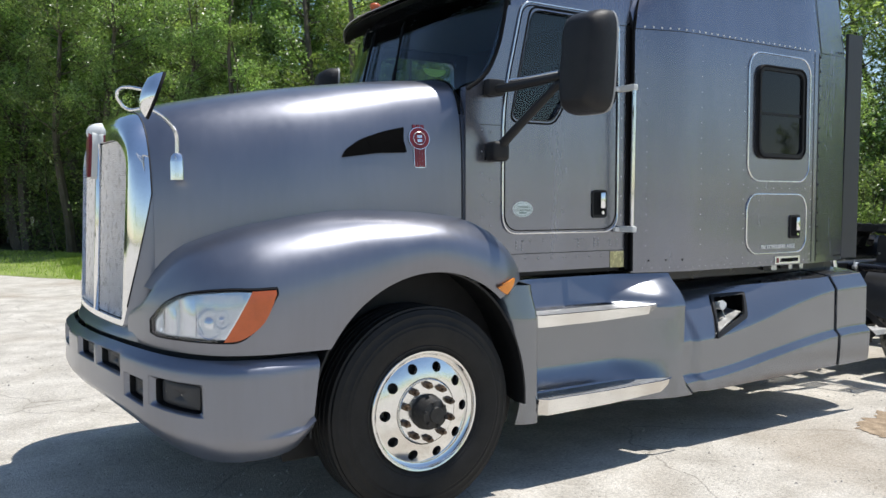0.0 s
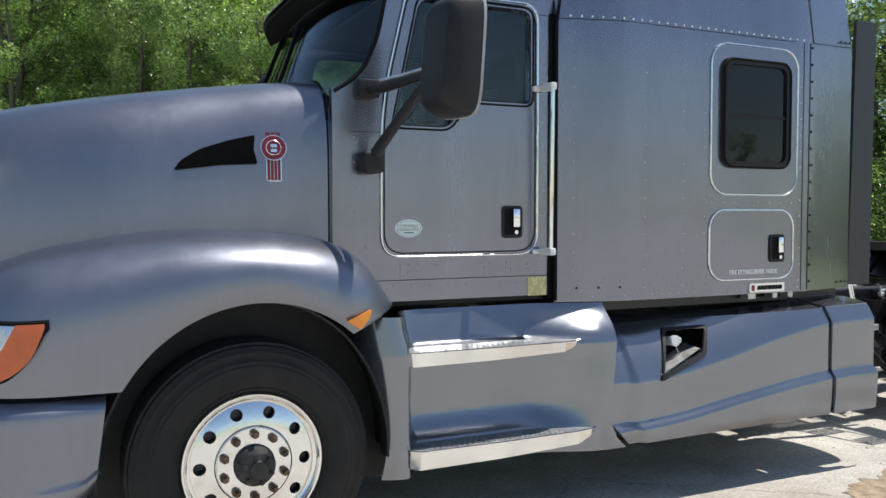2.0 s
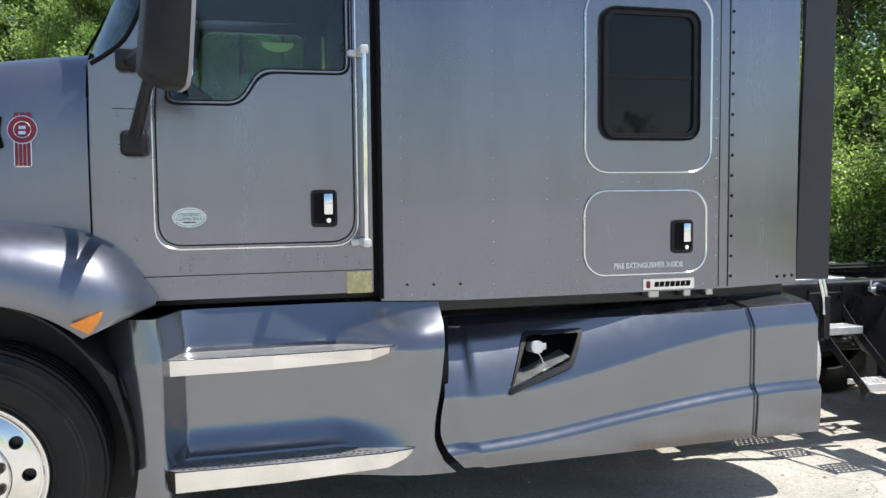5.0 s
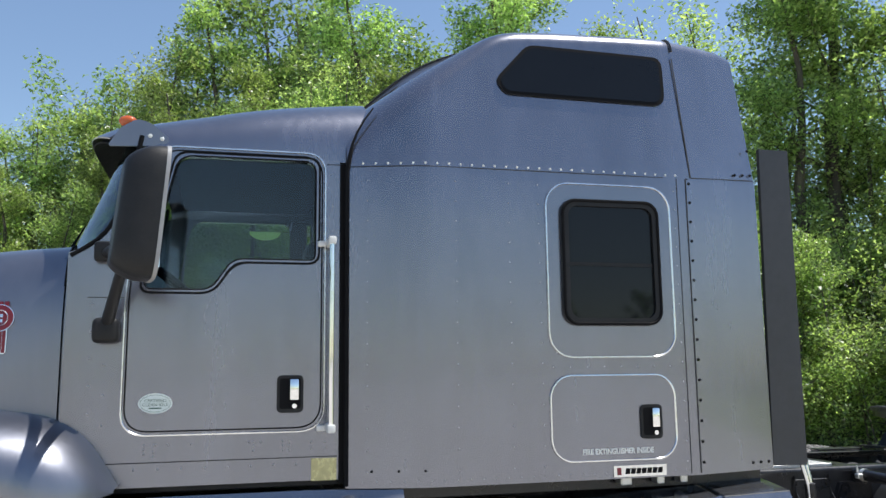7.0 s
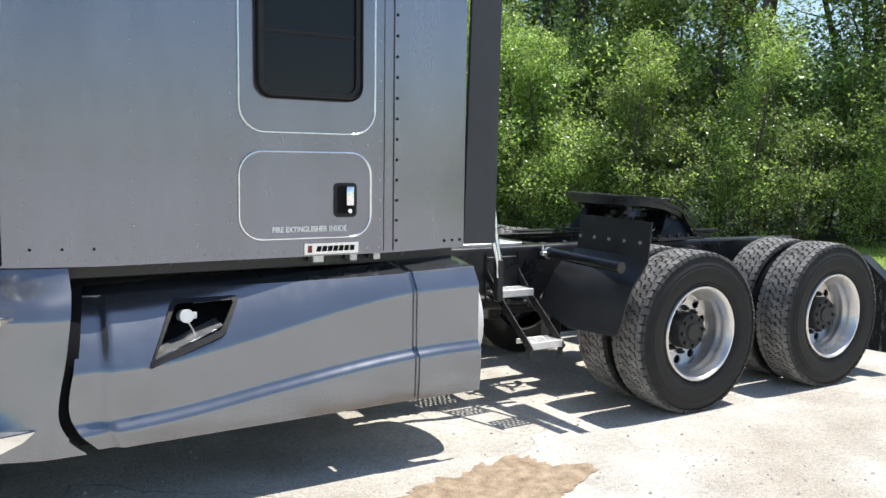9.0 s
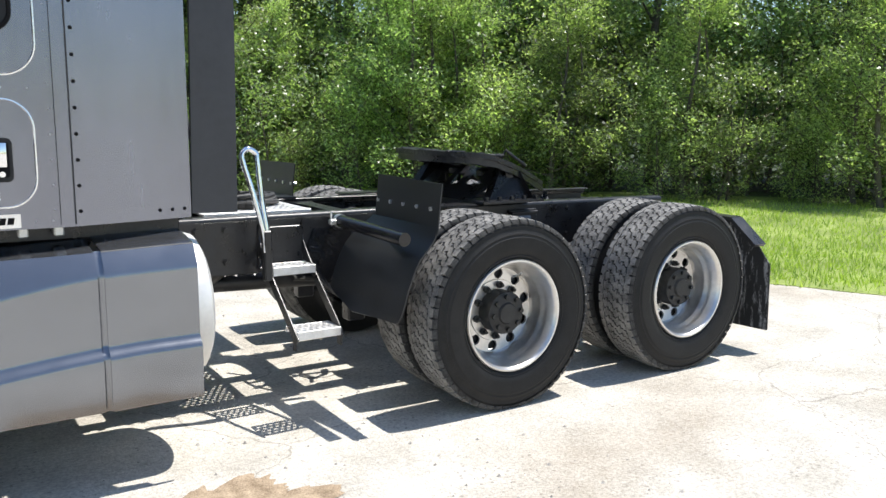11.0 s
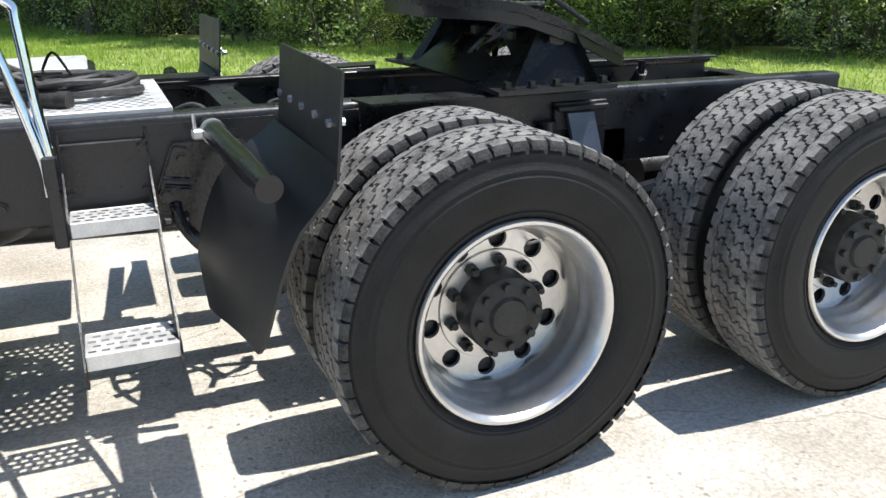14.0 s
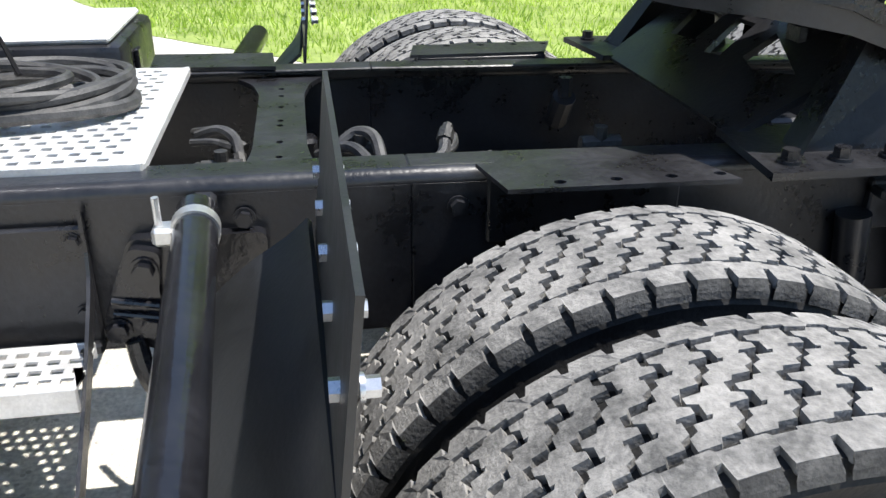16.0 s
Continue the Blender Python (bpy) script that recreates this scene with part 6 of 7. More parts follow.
vs = part("sun_visor", sheet(visor_fn, span(0, 1, 40), span(0, 1, 8), 0.008), PAINT, truck, "grey painted exterior sun visor")
cheek = plate(rounded([(0.590, 2.655), (0.645, 2.745), (0.715, 2.790), (0.775, 2.775), (0.862, 2.70), (0.845, 2.668)], 0.02), 0.318, 0.332)
part("visor_lining", sheet(lambda u, v: (lambda q: (q[0] + 0.012, q[1], q[2] - 0.014 - 0.012 * v))(visor_fn(u, v)), span(0.02, 0.98, 40), span(0, 1, 6), 0.006), TRIM, vs, "black underside of the visor")
part("visor_cheek", cheek, PAINT, vs, smooth=False)
rivets([(0.775, 2.712), (0.828, 2.700)], lambda x, z: 0.317, 0.011, WHITE, vs)
for y in (0.42, 0.85, YC, 1.59, 2.02):
    u = (y - CAB_Y - 0.03) / (2 * (YC - CAB_Y - 0.03))
    p = visor_fn(u, 0.45)
    bm = bmesh.new()
    bmesh.ops.create_uvsphere(bm, u_segments=14, v_segments=8, radius=0.028, matrix=Matrix.Translation((p[0], p[1], p[2] + 0.026)) @ Matrix.Diagonal((1.5, 1, 1, 1)))
    part("marker_lamp", bm, AMBER, vs, "amber roof marker lamp")
for y0 in (0.88, 1.28):
    bm = bmesh.new()
    pa = [windshield_fn((y0 - 0.33) / 1.78, 0.02), windshield_fn((y0 + 0.12 - 0.33) / 1.78, 0.45), windshield_fn((y0 + 0.22 - 0.33) / 1.78, 0.85)]
    tube(bm, [(p[0] - 0.03, p[1], p[2]) for p in pa], 0.008, 6)
    pb = [windshield_fn((y0 + 0.08 - 0.33) / 1.78, 0.12), windshield_fn((y0 + 0.26 - 0.33) / 1.78, 0.92)]
    tube(bm, [(p[0] - 0.014, p[1], p[2]) for p in pb], 0.006, 6)
    part("wiper", bm, TRIM, truck)
bm = bmesh.new()
edge_pts = [windshield_fn(0, v) for v in span(0, 1, 16)]
tube(bm, [(p[0] + 0.002, p[1] - 0.008, p[2]) for p in edge_pts], 0.011, 8)
ws = part("windshield_seal", bm, TRIM, truck)
mirror_y(ws)
# ---- cab interior ----
def seat(y):
    bm = bmesh.new()
    box(bm, (1.05, y - 0.24, 1.55), (1.52, y + 0.24, 1.70), 0.05, 3)
    s = part("driver_seat", bm, INTERIOR, truck, "dark grey cab seat")
    bm = bmesh.new()
    box(bm, (1.47, y - 0.23, 1.65), (1.60, y + 0.23, 2.12), 0.05, 3, Matrix.Translation((1.5, y, 1.65)) @ Matrix.Rotation(radians(8), 4, "Y") @ Matrix.Translation((-1.5, -y, -1.65)))
    part("backrest", bm, INTERIOR, s)
    bm = bmesh.new()
    box(bm, (1.52, y - 0.14, 2.14), (1.61, y + 0.14, 2.28), 0.04, 3)
    part("headrest", bm, INTERIOR, s)
    part("seat_base", boxes(((1.15, y - 0.17, 1.14), (1.45, y + 0.17, 1.56)), bevel=0.02), INTERIOR, s)


seat(0.72)
seat(1.75)
dash = boxes(((0.50, 0.36, 1.62), (0.78, 2.08, 2.02)), bevel=0.06, seg=3)
part("dashboard", dash, INTERIOR, truck, "dark grey dashboard")
bm = bmesh.new()
ctr, ax = Vector((0.93, 0.74, 2.03)), Vector((0.62, 0, 0.78)).normalized()
u1 = ax.orthogonal().normalized()
u2 = ax.cross(u1)
circle = [ctr + 0.235 * (math.cos(2 * math.pi * k / 28) * u1 + math.sin(2 * math.pi * k / 28) * u2) for k in range(29)]
tube(bm, circle, 0.016, 8, False)
tube(bm, [ctr - 0.22 * u1, ctr, ctr + 0.22 * u1], 0.014, 6)
tube(bm, [ctr - 0.22 * u2, ctr, ctr + 0.22 * u2], 0.014, 6)
tube(bm, [ctr, ctr - ax * 0.42], 0.03, 8)
part("steering_wheel", bm, TRIM, truck, "black steering wheel")
part("headliner", boxes(((0.85, 0.36, 2.70), (1.66, 2.08, 2.72))), material("pale_headliner", (0.03, 0.032, 0.035), 0.9), truck, smooth=False)
ringd = [(1.375 + 0.105 * math.cos(2 * math.pi * k / 24), 2.575 + 0.06 * math.sin(2 * math.pi * k / 24)) for k in range(12, 25)]
part("window_sticker", plate(ringd, 2 * YC - CAB_Y - 0.030, 2 * YC - CAB_Y - 0.027), STICKER, truck, "white sticker on the far door window", smooth=False)

# ---- sleeper details ----
W_OUT = rrect(2.663, 1.677, 3.345, 2.546, 0.12, 8)
W_RUB = rrect(2.736, 1.831, 3.273, 2.466, 0.075, 6)
W_GLS = rrect(2.775, 1.868, 3.235, 2.430, 0.05, 6)
hatch_win = part("sleeper_window", patch(W_OUT, sleeper_y, 0.0, 0.004), CABPAINT, truck, "dark tinted sleeper window in a trimmed panel", smooth=False)
part("panel_trim", ring_tube(W_OUT, sleeper_y, 0.005, 0.0055), SILVER, hatch_win)
part("window_frame", patch(W_RUB, sleeper_y, 0.004, 0.020, [W_GLS]), PLASTIC, hatch_win, "black rubber window frame", smooth=False)
part("frame_bead", ring_tube(rrect(2.745, 1.84, 3.264, 2.457, 0.07, 6), sleeper_y, 0.024, 0.008), TRIM, hatch_win)
part("window_pane", patch(W_GLS, sleeper_y, 0.006, 0.003), DARKGLASS, hatch_win, smooth=False)
part("slider_bar", patch([(2.775, 2.128), (3.235, 2.128), (3.235, 2.146), (2.775, 2.146)], sleeper_y, 0.010, 0.004), PLASTIC, hatch_win, smooth=False)
H_OUT = rrect(2.66, 1.178, 3.324, 1.588, 0.11, 8)
hatch = part("luggage_hatch", patch(H_OUT, sleeper_y, 0.0, 0.004), CABPAINT, truck, "grey luggage hatch lettered fire extinguisher inside", smooth=False)
part("hatch_trim", ring_tube(H_OUT, sleeper_y, 0.005, 0.0055), SILVER, hatch)
paddle_handle(3.128, 1.276, 0.116, 0.166, sleeper_y, hatch)
ys = sleeper_y(3.0, 1.2) - 0.0055
text_part("FIRE EXTINGUISHER INSIDE", 0.036, (2.815, ys - 0.001, 1.210), WHITE, hatch, sx=0.86, bold=0.0012)
name_plate = part("name_plate", patch([(2.974, 1.098), (3.257, 1.098), (3.257, 1.152), (2.974, 1.152)], sleeper_y, 0.001, 0.006), SILVER, truck, "bright name plate with dark marks", smooth=False)
for k in range(7):
    x = 3.035 + 0.029 * k
    part("plate_mark", patch([(x, 1.112), (x + 0.022, 1.112), (x + 0.027, 1.138), (x + 0.005, 1.138)], sleeper_y, 0.008, 0.002), TRIM, name_plate, smooth=False)
part("plate_mark", patch([(2.992, 1.108), (3.012, 1.108), (3.012, 1.142), (2.992, 1.142)], sleeper_y, 0.008, 0.002), RED, name_plate, smooth=False)
# upper side window
U_OUT = rounded([(2.43, 3.085), (2.615, 3.292), (3.385, 3.285), (3.378, 3.002), (2.475, 3.006)], [0.06, 0.05, 0.06, 0.07, 0.05])
U_IN = rounded([(2.452, 3.085), (2.625, 3.275), (3.365, 3.268), (3.36, 3.02), (2.485, 3.023)], [0.05, 0.04, 0.05, 0.06, 0.04])


def upper_y(x, z):
    zt, r = sl_top(x), 0.10
    ys = sleeper_y(x, min(z, zt - r))
    if z > zt - r:
        s = min(1, (z - (zt - r)) / r)
        ys += r * 1.1 * (1 - math.sqrt(max(0, 1 - s * s)))
    return ys


uw = part("upper_window", patch(U_OUT, upper_y, 0.002, 0.008), TRIM, truck, "dark upper sleeper window")
part("upper_pane", patch(U_IN, upper_y, 0.009, 0.003), DARKGLASS, uw, smooth=False)
# seams
def strip(pts, surf, w, mat, name="panel_seam", off=0.001):
    for (x0, z0), (x1, z1) in zip(pts, pts[1:]):
        d = Vector((x1 - x0, z1 - z0)).normalized()
        n = Vector((-d.y, d.x)) * w / 2
        part(name, patch([(x0 - n.x, z0 - n.y), (x1 - n.x, z1 - n.y), (x1 + n.x, z1 + n.y), (x0 + n.x, z0 + n.y)], surf, off, 0.002), mat, truck, smooth=False)


strip([(1.69, 2.602), (2.05, 2.602), (3.47, 2.602)], sleeper_y, 0.004, SEAM)
strip([(3.455, 1.10), (3.455, 2.60)], sleeper_y, 0.005, SEAM)
strip([(3.49, 2.61), (3.93, 2.635)], sleeper_y, 0.004, SEAM)
strip([(3.49, 2.61), (3.452, 3.29)], upper_y, 0.007, SEAM)
strip([(3.40, 1.10), (3.40, 2.60)], sleeper_y, 0.002, SEAM)
bm = bmesh.new()
tube(bm, [(3.458, sleeper_fn(3.458, v)[1] - 0.002, sleeper_fn(3.458, v)[2] + 0.002) for v in span(2.0, 4.0, 16)], 0.006, 5)
part("roof_seam", bm, SEAM, truck)
bm = bmesh.new()
tube(bm, [(lambda q: (q[0], q[1], q[2] + 0.004))(sleeper_fn(x, 3.0 + 0.22 * math.sin(math.pi * (x - 1.76) / 1.5))) for x in span(1.76, 2.34, 12)], 0.008, 6)
part("roof_fairing_seam", bm, SEAM, truck)


def cap_fn(x, v):
    """The raised middle of the roof fairing: a low side wall and a crowned top."""
    q = sleeper_fn(x, 3.02)
    rise = 0.065 * math.sin(math.pi * min(1, max(0, (x - 1.745) / 0.62))) ** 0.8
    if v <= 1:
        return (q[0], q[1] + 0.10 * v, q[2] - 0.02 + (rise + 0.02) * v)
    y0 = q[1] + 0.10
    return (q[0], y0 + (2 * YC - 2 * y0) * (v - 1), q[2] + rise + 0.05 * math.sin(math.pi * (v - 1)) * rise / 0.065)


cap = sheet(cap_fn, span(1.745, 2.365, 20), [0, 0.5, 1] + [1 + k / 16 for k in range(1, 17)])
part("roof_fairing_cap", cap, PAINT, truck, "grey raised cap over the sloping sleeper roof", autosmooth=40)
bm = bmesh.new()
tube(bm, [cap_fn(x, 1.0) for x in span(1.745, 2.365, 20)], 0.009, 6)
part("roof_fairing_edge", bm, SEAM, truck)
bm = bmesh.new()
tube(bm, [(1.685, sl_side(1.69) - 0.004, z) for z in (1.10, 2.0, 2.58)] + [(1.69 + 0.13 * t * t, sl_side(1.69) - 0.01 + 0.05 * t * t, 2.58 + 0.34 * t) for t in (0.2, 0.4, 0.6, 0.8, 1.0)], [0.011, 0.011, 0.011, 0.009, 0.007, 0.006, 0.005, 0.004], 6)
part("sleeper_edge_seal", bm, TRIM, truck)
pts = [(1.76 + 0.0585 * i, 2.617) for i in range(29)]
rivets(pts, sleeper_y, 0.0065, WHITE, truck, 0.0)
pts = [(x, 1.16 + 0.098 * i) for x in (1.78, 2.20, 2.47, 2.625, 3.38) for i in range(15)]
pts += [(1.76 + 0.062 * i, 1.118) for i in range(27)] + [(2.68 + 0.09 * i, 1.63) for i in range(8)] + [(2.70 + 0.09 * i, 1.70) for i in range(7)] + [(2.72 + 0.09 * i, 1.56) for i in range(7)]
rivets(pts, sleeper_y, 0.0040, RIVET, truck)
pts = [(3.475, 1.15 + 0.102 * i) for i in range(15)] + [(3.80, 2.655), (3.855, 2.658), (3.91, 2.662), (3.80, 1.13), (3.855, 1.13), (3.91, 1.13), (3.90, 2.80)]
rivets(pts, lambda x, z: sleeper_y(x, min(z, 2.6)), 0.009, TRIM, truck)
pts = [(1.80 + 0.06 * i, 1.165) for i in (0, 2, 4)]
rivets(pts, sleeper_y, 0.007, TRIM, truck)
for x0, x1 in ((3.05, 3.11), (3.25, 3.29), (3.38, 3.42)):
    part("sill_bracket", boxes(((x0, 0.255, 1.045), (x1, 0.33, 1.09)), bevel=0.006), BRUSHED, truck)
bm = boxes(((1.70, 0.34, 1.02), (3.9, 0.50, 1.09)))
part("sleeper_sill", bm, BLACK, truck, smooth=False)

# tank opening and filler
TO = rounded([(2.222, 0.652), (2.362, 0.918), (2.658, 0.926), (2.560, 0.768)], [0.02, 0.025, 0.025, 0.03])
TI = rounded([(2.250, 0.688), (2.376, 0.902), (2.630, 0.909), (2.545, 0.786)], [0.015, 0.02, 0.02, 0.02])
fr = part("filler_frame", patch(TO, tank_y, 0.002, 0.014, [TI]), PLASTIC, truck, "black filler opening frame", smooth=False)
part("filler_pocket", sheet(lambda u, v: (lambda x, z: (x, tank_y(x, z) + (0.013 if min(u, 1 - u, v, 1 - v) < 0.001 else 0.15), z))(2.19 + 0.50 * u, 0.64 + 0.31 * v), [0, 0.03, 0.5, 0.97, 1], [0, 0.03, 0.5, 0.97, 1]), TRIM, fr, smooth=False)
part("pocket_floor", sheet(lambda u, v: (2.240 + 0.33 * u, tank_y(2.4, 0.69 + 0.11 * u) + 0.004 + 0.13 * v, 0.683 + 0.112 * u + 0.012 * v), [0, 1], [0, 1], 0.006), BRUSHED, fr, smooth=False)
bm = bmesh.new()
cyl(bm, (2.415, 0.27, 0.847 - 0.012), (2.415, 0.19, 0.847), 0.026, 20)
cyl(bm, (2.415, 0.19, 0.847), (2.415, 0.168, 0.847 + 0.003), 0.031, 14)
box(bm, (2.415 + 0.025, 0.172, 0.847 - 0.012), (2.415 + 0.045, 0.184, 0.847 + 0.018), 0.003)
part("fuel_cap", bm, WHITEPLASTIC, fr, "pale fuel cap")
bm = bmesh.new()
tube(bm, smooth_path([(2.415 + 0.01, 0.18, 0.847 - 0.03), (2.415 + 0.03, 0.18, 0.847 - 0.07), (2.415 + 0.03, 0.17, 0.847 - 0.10)]), 0.004, 5)
part("cap_chain", bm, BRUSHED, fr)

# ---- chassis details ----
HOSE = material("black_rubber_hose", (0.03, 0.03, 0.032), 0.55, 0.0, 0.4, 30, 0.2, 200, color2=(0.07, 0.068, 0.065))
GREYSTEEL = material("galvanised_bolt", (0.55, 0.57, 0.60), 0.3, 0.9, 0.15, 60)


def bolt(p, d, r, h, parent, mat=None):
    """A hexagon head on a washer."""
    p, d = Vector(p), Vector(d)
    bm = bmesh.new()
    cyl(bm, p, p + d * h * 0.25, r * 1.35, 12)
    cyl(bm, p + d * h * 0.25, p + d * h, r, 6)
    return part("bolt", bm, mat or BLACK, parent)


# perforated deck plate
holes = []
for i in range(16):
    for j in range(19):
        x, y = 4.185 + 0.036 * i + (0.018 if j % 2 else 0), 0.885 + 0.036 * j
        if x < 4.725:
            holes.append([(x - 0.0095, y - 0.008), (x + 0.0095, y - 0.008), (x + 0.0095, y + 0.008), (x - 0.0095, y + 0.008)])
deck = part("deck_plate", plate([(4.16, 0.862), (4.756, 0.862), (4.756, 1.578), (4.16, 1.578)], 1.018, 1.028, holes, axis="z"), PLATE, truck, "perforated bright aluminium deck plate", smooth=False)
part("deck_edge", boxes(((4.16, 0.852, 1.012), (4.757, 0.868, 1.032)), ((4.744, 0.862, 1.008), (4.760, 1.578, 1.0285)), bevel=0.003), PLATE, deck, smooth=False)

# coiled air hoses on the deck
hose = thing("air_hose", "coiled black rubber air and electric hoses on the deck plate", "hose")


def coil(cx, cy, cz, rx, ry, turns, r, name, seed, tail=None):
    g = random.Random(seed)
    pts = []
    for k in range(int(turns * 14) + 1):
        a = 2 * math.pi * k / 14 + seed
        w = 1 + 0.10 * math.sin(a * 0.43 + seed)
        pts.append((cx + rx * w * math.cos(a) + 0.02 * math.sin(a * 0.31), cy + ry * w * math.sin(a), cz + 0.007 * k / 14 + 0.008 * math.sin(a * 1.7)))
    if tail:
        pts = tail + pts
    part(name, tube(bmesh.new(), smooth_path(pts, 3), r, 8), HOSE, hose)


coil(4.47, 1.22, 1.046, 0.205, 0.155, 3.2, 0.014, "hose_loop", 0.6, [(4.17, 1.30, 1.62), (4.18, 1.28, 1.40), (4.22, 1.25, 1.18), (4.28, 1.20, 1.07)])
coil(4.51, 1.26, 1.068, 0.165, 0.18, 2.6, 0.013, "hose_loop", 2.1, [(4.17, 1.40, 1.55), (4.19, 1.42, 1.30), (4.26, 1.44, 1.12)])
coil(4.42, 1.18, 1.088, 0.18, 0.13, 1.5, 0.011, "cable_loop", 4.4, [(4.17, 1.22, 1.70), (4.20, 1.16, 1.40), (4.27, 1.10, 1.16)])
bm = bmesh.new()
tube(bm, [(4.36, 1.04, 1.05), (4.44, 0.99, 1.05)], [0.02, 0.026], 12)
tube(bm, [(4.44, 0.99, 1.05), (4.47, 0.975, 1.05)], 0.03, 12)
part("hose_coupling", bm, HUB, hose, "dark metal hose coupling")
bm = bmesh.new()
tube(bm, smooth_path([(4.38, 1.34, 1.09), (4.43, 1.28, 1.17), (4.48, 1.22, 1.10)]), 0.005, 5)
part("cable_tie", bm, TRIM, hose)

# box beyond the far rail
bx = part("battery_box", boxes(((3.98, 1.80, 0.62), (4.56, 2.32, 1.04)), bevel=0.02, seg=2), BLACK, truck, "black battery box with a pale lid")
part("box_lid", boxes(((4.00, 1.82, 1.04), (4.53, 2.30, 1.062)), bevel=0.008), PLATE, bx)
part("box_latch", boxes(((4.56, 1.95, 0.86), (4.575, 2.0, 1.0)), ((4.20, 1.785, 0.9), (4.26, 1.80, 1.02))), BLACK, bx, smooth=False)

# access steps and looped grab handle
ladder = thing("access_step", "", "")
ladder.parent = truck
tagged(ladder, "black access ladder with two aluminium treads")
for x in (4.425, 4.665):
    part("stringer", sheet(lambda u, v: (x + 0.004 * v, 0.80 - 0.50 * curve(u, [(0, 0), (0.25, 0.05), (1, 1.0)]) - 0.03 * v, 0.95 - 0.52 * u + 0.035 * v), span(0, 1, 14), [0, 1], 0.006), BLACK, ladder, smooth=False)
    part("ladder_foot", boxes(((x - 0.003, 0.30, 0.40), (x + 0.005, 0.34, 0.49)), bevel=0), BLACK, ladder, smooth=False)
part("ladder_bracket", boxes(((4.42, 0.772, 0.74), (4.668, 0.786, 0.955)), ((4.42, 0.755, 0.725), (4.668, 0.786, 0.745)), bevel=0.004), BLACK, ladder, smooth=False)
for x in (4.44, 4.648):
    for z in (0.93, 0.80):
        bolt((x, 0.772, z), (0, -1, 0), 0.012, 0.014, ladder)


def tread_step(y0, y1, z):
    hs = []
    for i in range(7):
        for j in range(4):
            cx, cy = 4.447 + 0.033 * i + (0.012 if j % 2 else 0), y0 + 0.022 + j * (y1 - y0 - 0.04) / 3.2
            hs.append([(cx - 0.010, cy - 0.007), (cx + 0.010, cy - 0.007), (cx + 0.010, cy + 0.007), (cx - 0.010, cy + 0.007)])
    t = part("ladder_tread", plate([(4.43, y0), (4.664, y0), (4.664, y1), (4.43, y1)], z - 0.005, z, hs, axis="z"), PLATE, ladder, "perforated aluminium tread", smooth=False)
    part("tread_lip", boxes(((4.43, y0 - 0.006, z - 0.042), (4.664, y0 + 0.003, z + 0.002)), bevel=0.002), PLATE, t, smooth=False)
    part("tread_back", boxes(((4.43, y1 - 0.003, z - 0.03), (4.664, y1 + 0.004, z + 0.001)), bevel=0.002), PLATE, t, smooth=False)


tread_step(0.60, 0.73, 0.765)
tread_step(0.30, 0.445, 0.495)
bm = bmesh.new()
loop = smooth_path([(4.395, 0.60, 0.85), (4.390, 0.605, 0.95), (4.345, 0.625, 1.15), (4.305, 0.64, 1.30), (4.302, 0.645, 1.345), (4.335, 0.65, 1.368), (4.375, 0.65, 1.345), (4.380, 0.645, 1.30), (4.392, 0.63, 1.12), (4.410, 0.61, 0.95), (4.412, 0.605, 0.85)], 5)
tube(bm, loop, 0.0145, 12)
part("grab_handle", bm, CHROME, ladder, "bright chrome looped grab handle")
part("handle_socket", boxes(((4.385, 0.585, 0.70), (4.425, 0.64, 0.96)), bevel=0.006), BLACK, ladder)


# ---- flap bars, flaps and brackets ----
FLAP_OUTER = [(0.55, 4.832), (0.61, 4.852), (0.73, 4.891), (0.84, 4.944), (0.88, 4.98), (0.94, 5.03), (1.0, 5.045)]
FLAP_INNER = [(0.52, 4.765), (0.66, 4.782), (0.775, 4.815), (0.86, 4.862), (0.93, 4.935), (0.97, 4.995), (1.0, 5.03)]


def flap_fn(u, t):
    """A rubber sheet that hangs below the bar and bends back up to the upright plate."""
    z = 0.545 + 0.455 * t
    inner_y = 0.635 - 0.30 * max(0, (0.63 - z) / 0.085) ** 1.5
    y = 0.0 + 0.03 * max(0, (0.585 - z) / 0.04) ** 2 + inner_y * u
    x = curve(z, FLAP_OUTER) * (1 - u) + curve(z, FLAP_INNER) * u
    return (x + 0.006 * math.sin(u * 5 + t * 4) * (1 - t), y, z)


def flap_plate(u, t):
    """The upright plate that the flap is bolted to."""
    return (5.040 + 0.025 * t, -0.010 * (1 - u) + 0.632 * u, 0.965 + 0.25 * t + 0.010 * u * t)


fp = part("flap_plate", sheet(flap_plate, span(0, 1, 8), span(0, 1, 16), 0.007), FLAP, truck, "black upright flap plate", autosmooth=45)
mirror_y(fp)
flap = part("drive_mud_flap", sheet(flap_fn, span(0, 1, 14), span(0, 1, 30), 0.009), FLAP, truck, "black rubber mud flap bolted to a bar", autosmooth=45)
mirror_y(flap)
for k in range(5):
    y = 0.065 + 0.135 * k
    for far in (False, True):
        yy = 2 * YC - y if far else y
        bolt((5.052, yy, 1.088), (-1, 0, 0), 0.011, 0.016, flap, GREYSTEEL)
        bolt((5.062, yy, 1.088), (1, 0, 0), 0.010, 0.018, flap, GREYSTEEL)
bm = bmesh.new()
tube(bm, [(4.850, 0.755, 0.975), (4.888, 0.050, 0.948)], 0.034, 24)
ft = part("flap_bar", bm, GLOSSBLACK, truck, "black tubular flap bar")
mirror_y(ft)
bm = bmesh.new()
tube(bm, [(4.8527, 0.705, 0.973), (4.854, 0.680, 0.972)], 0.038, 24)
cl = part("bar_clamp", bm, BRUSHED, ft, "pale clamp ring")
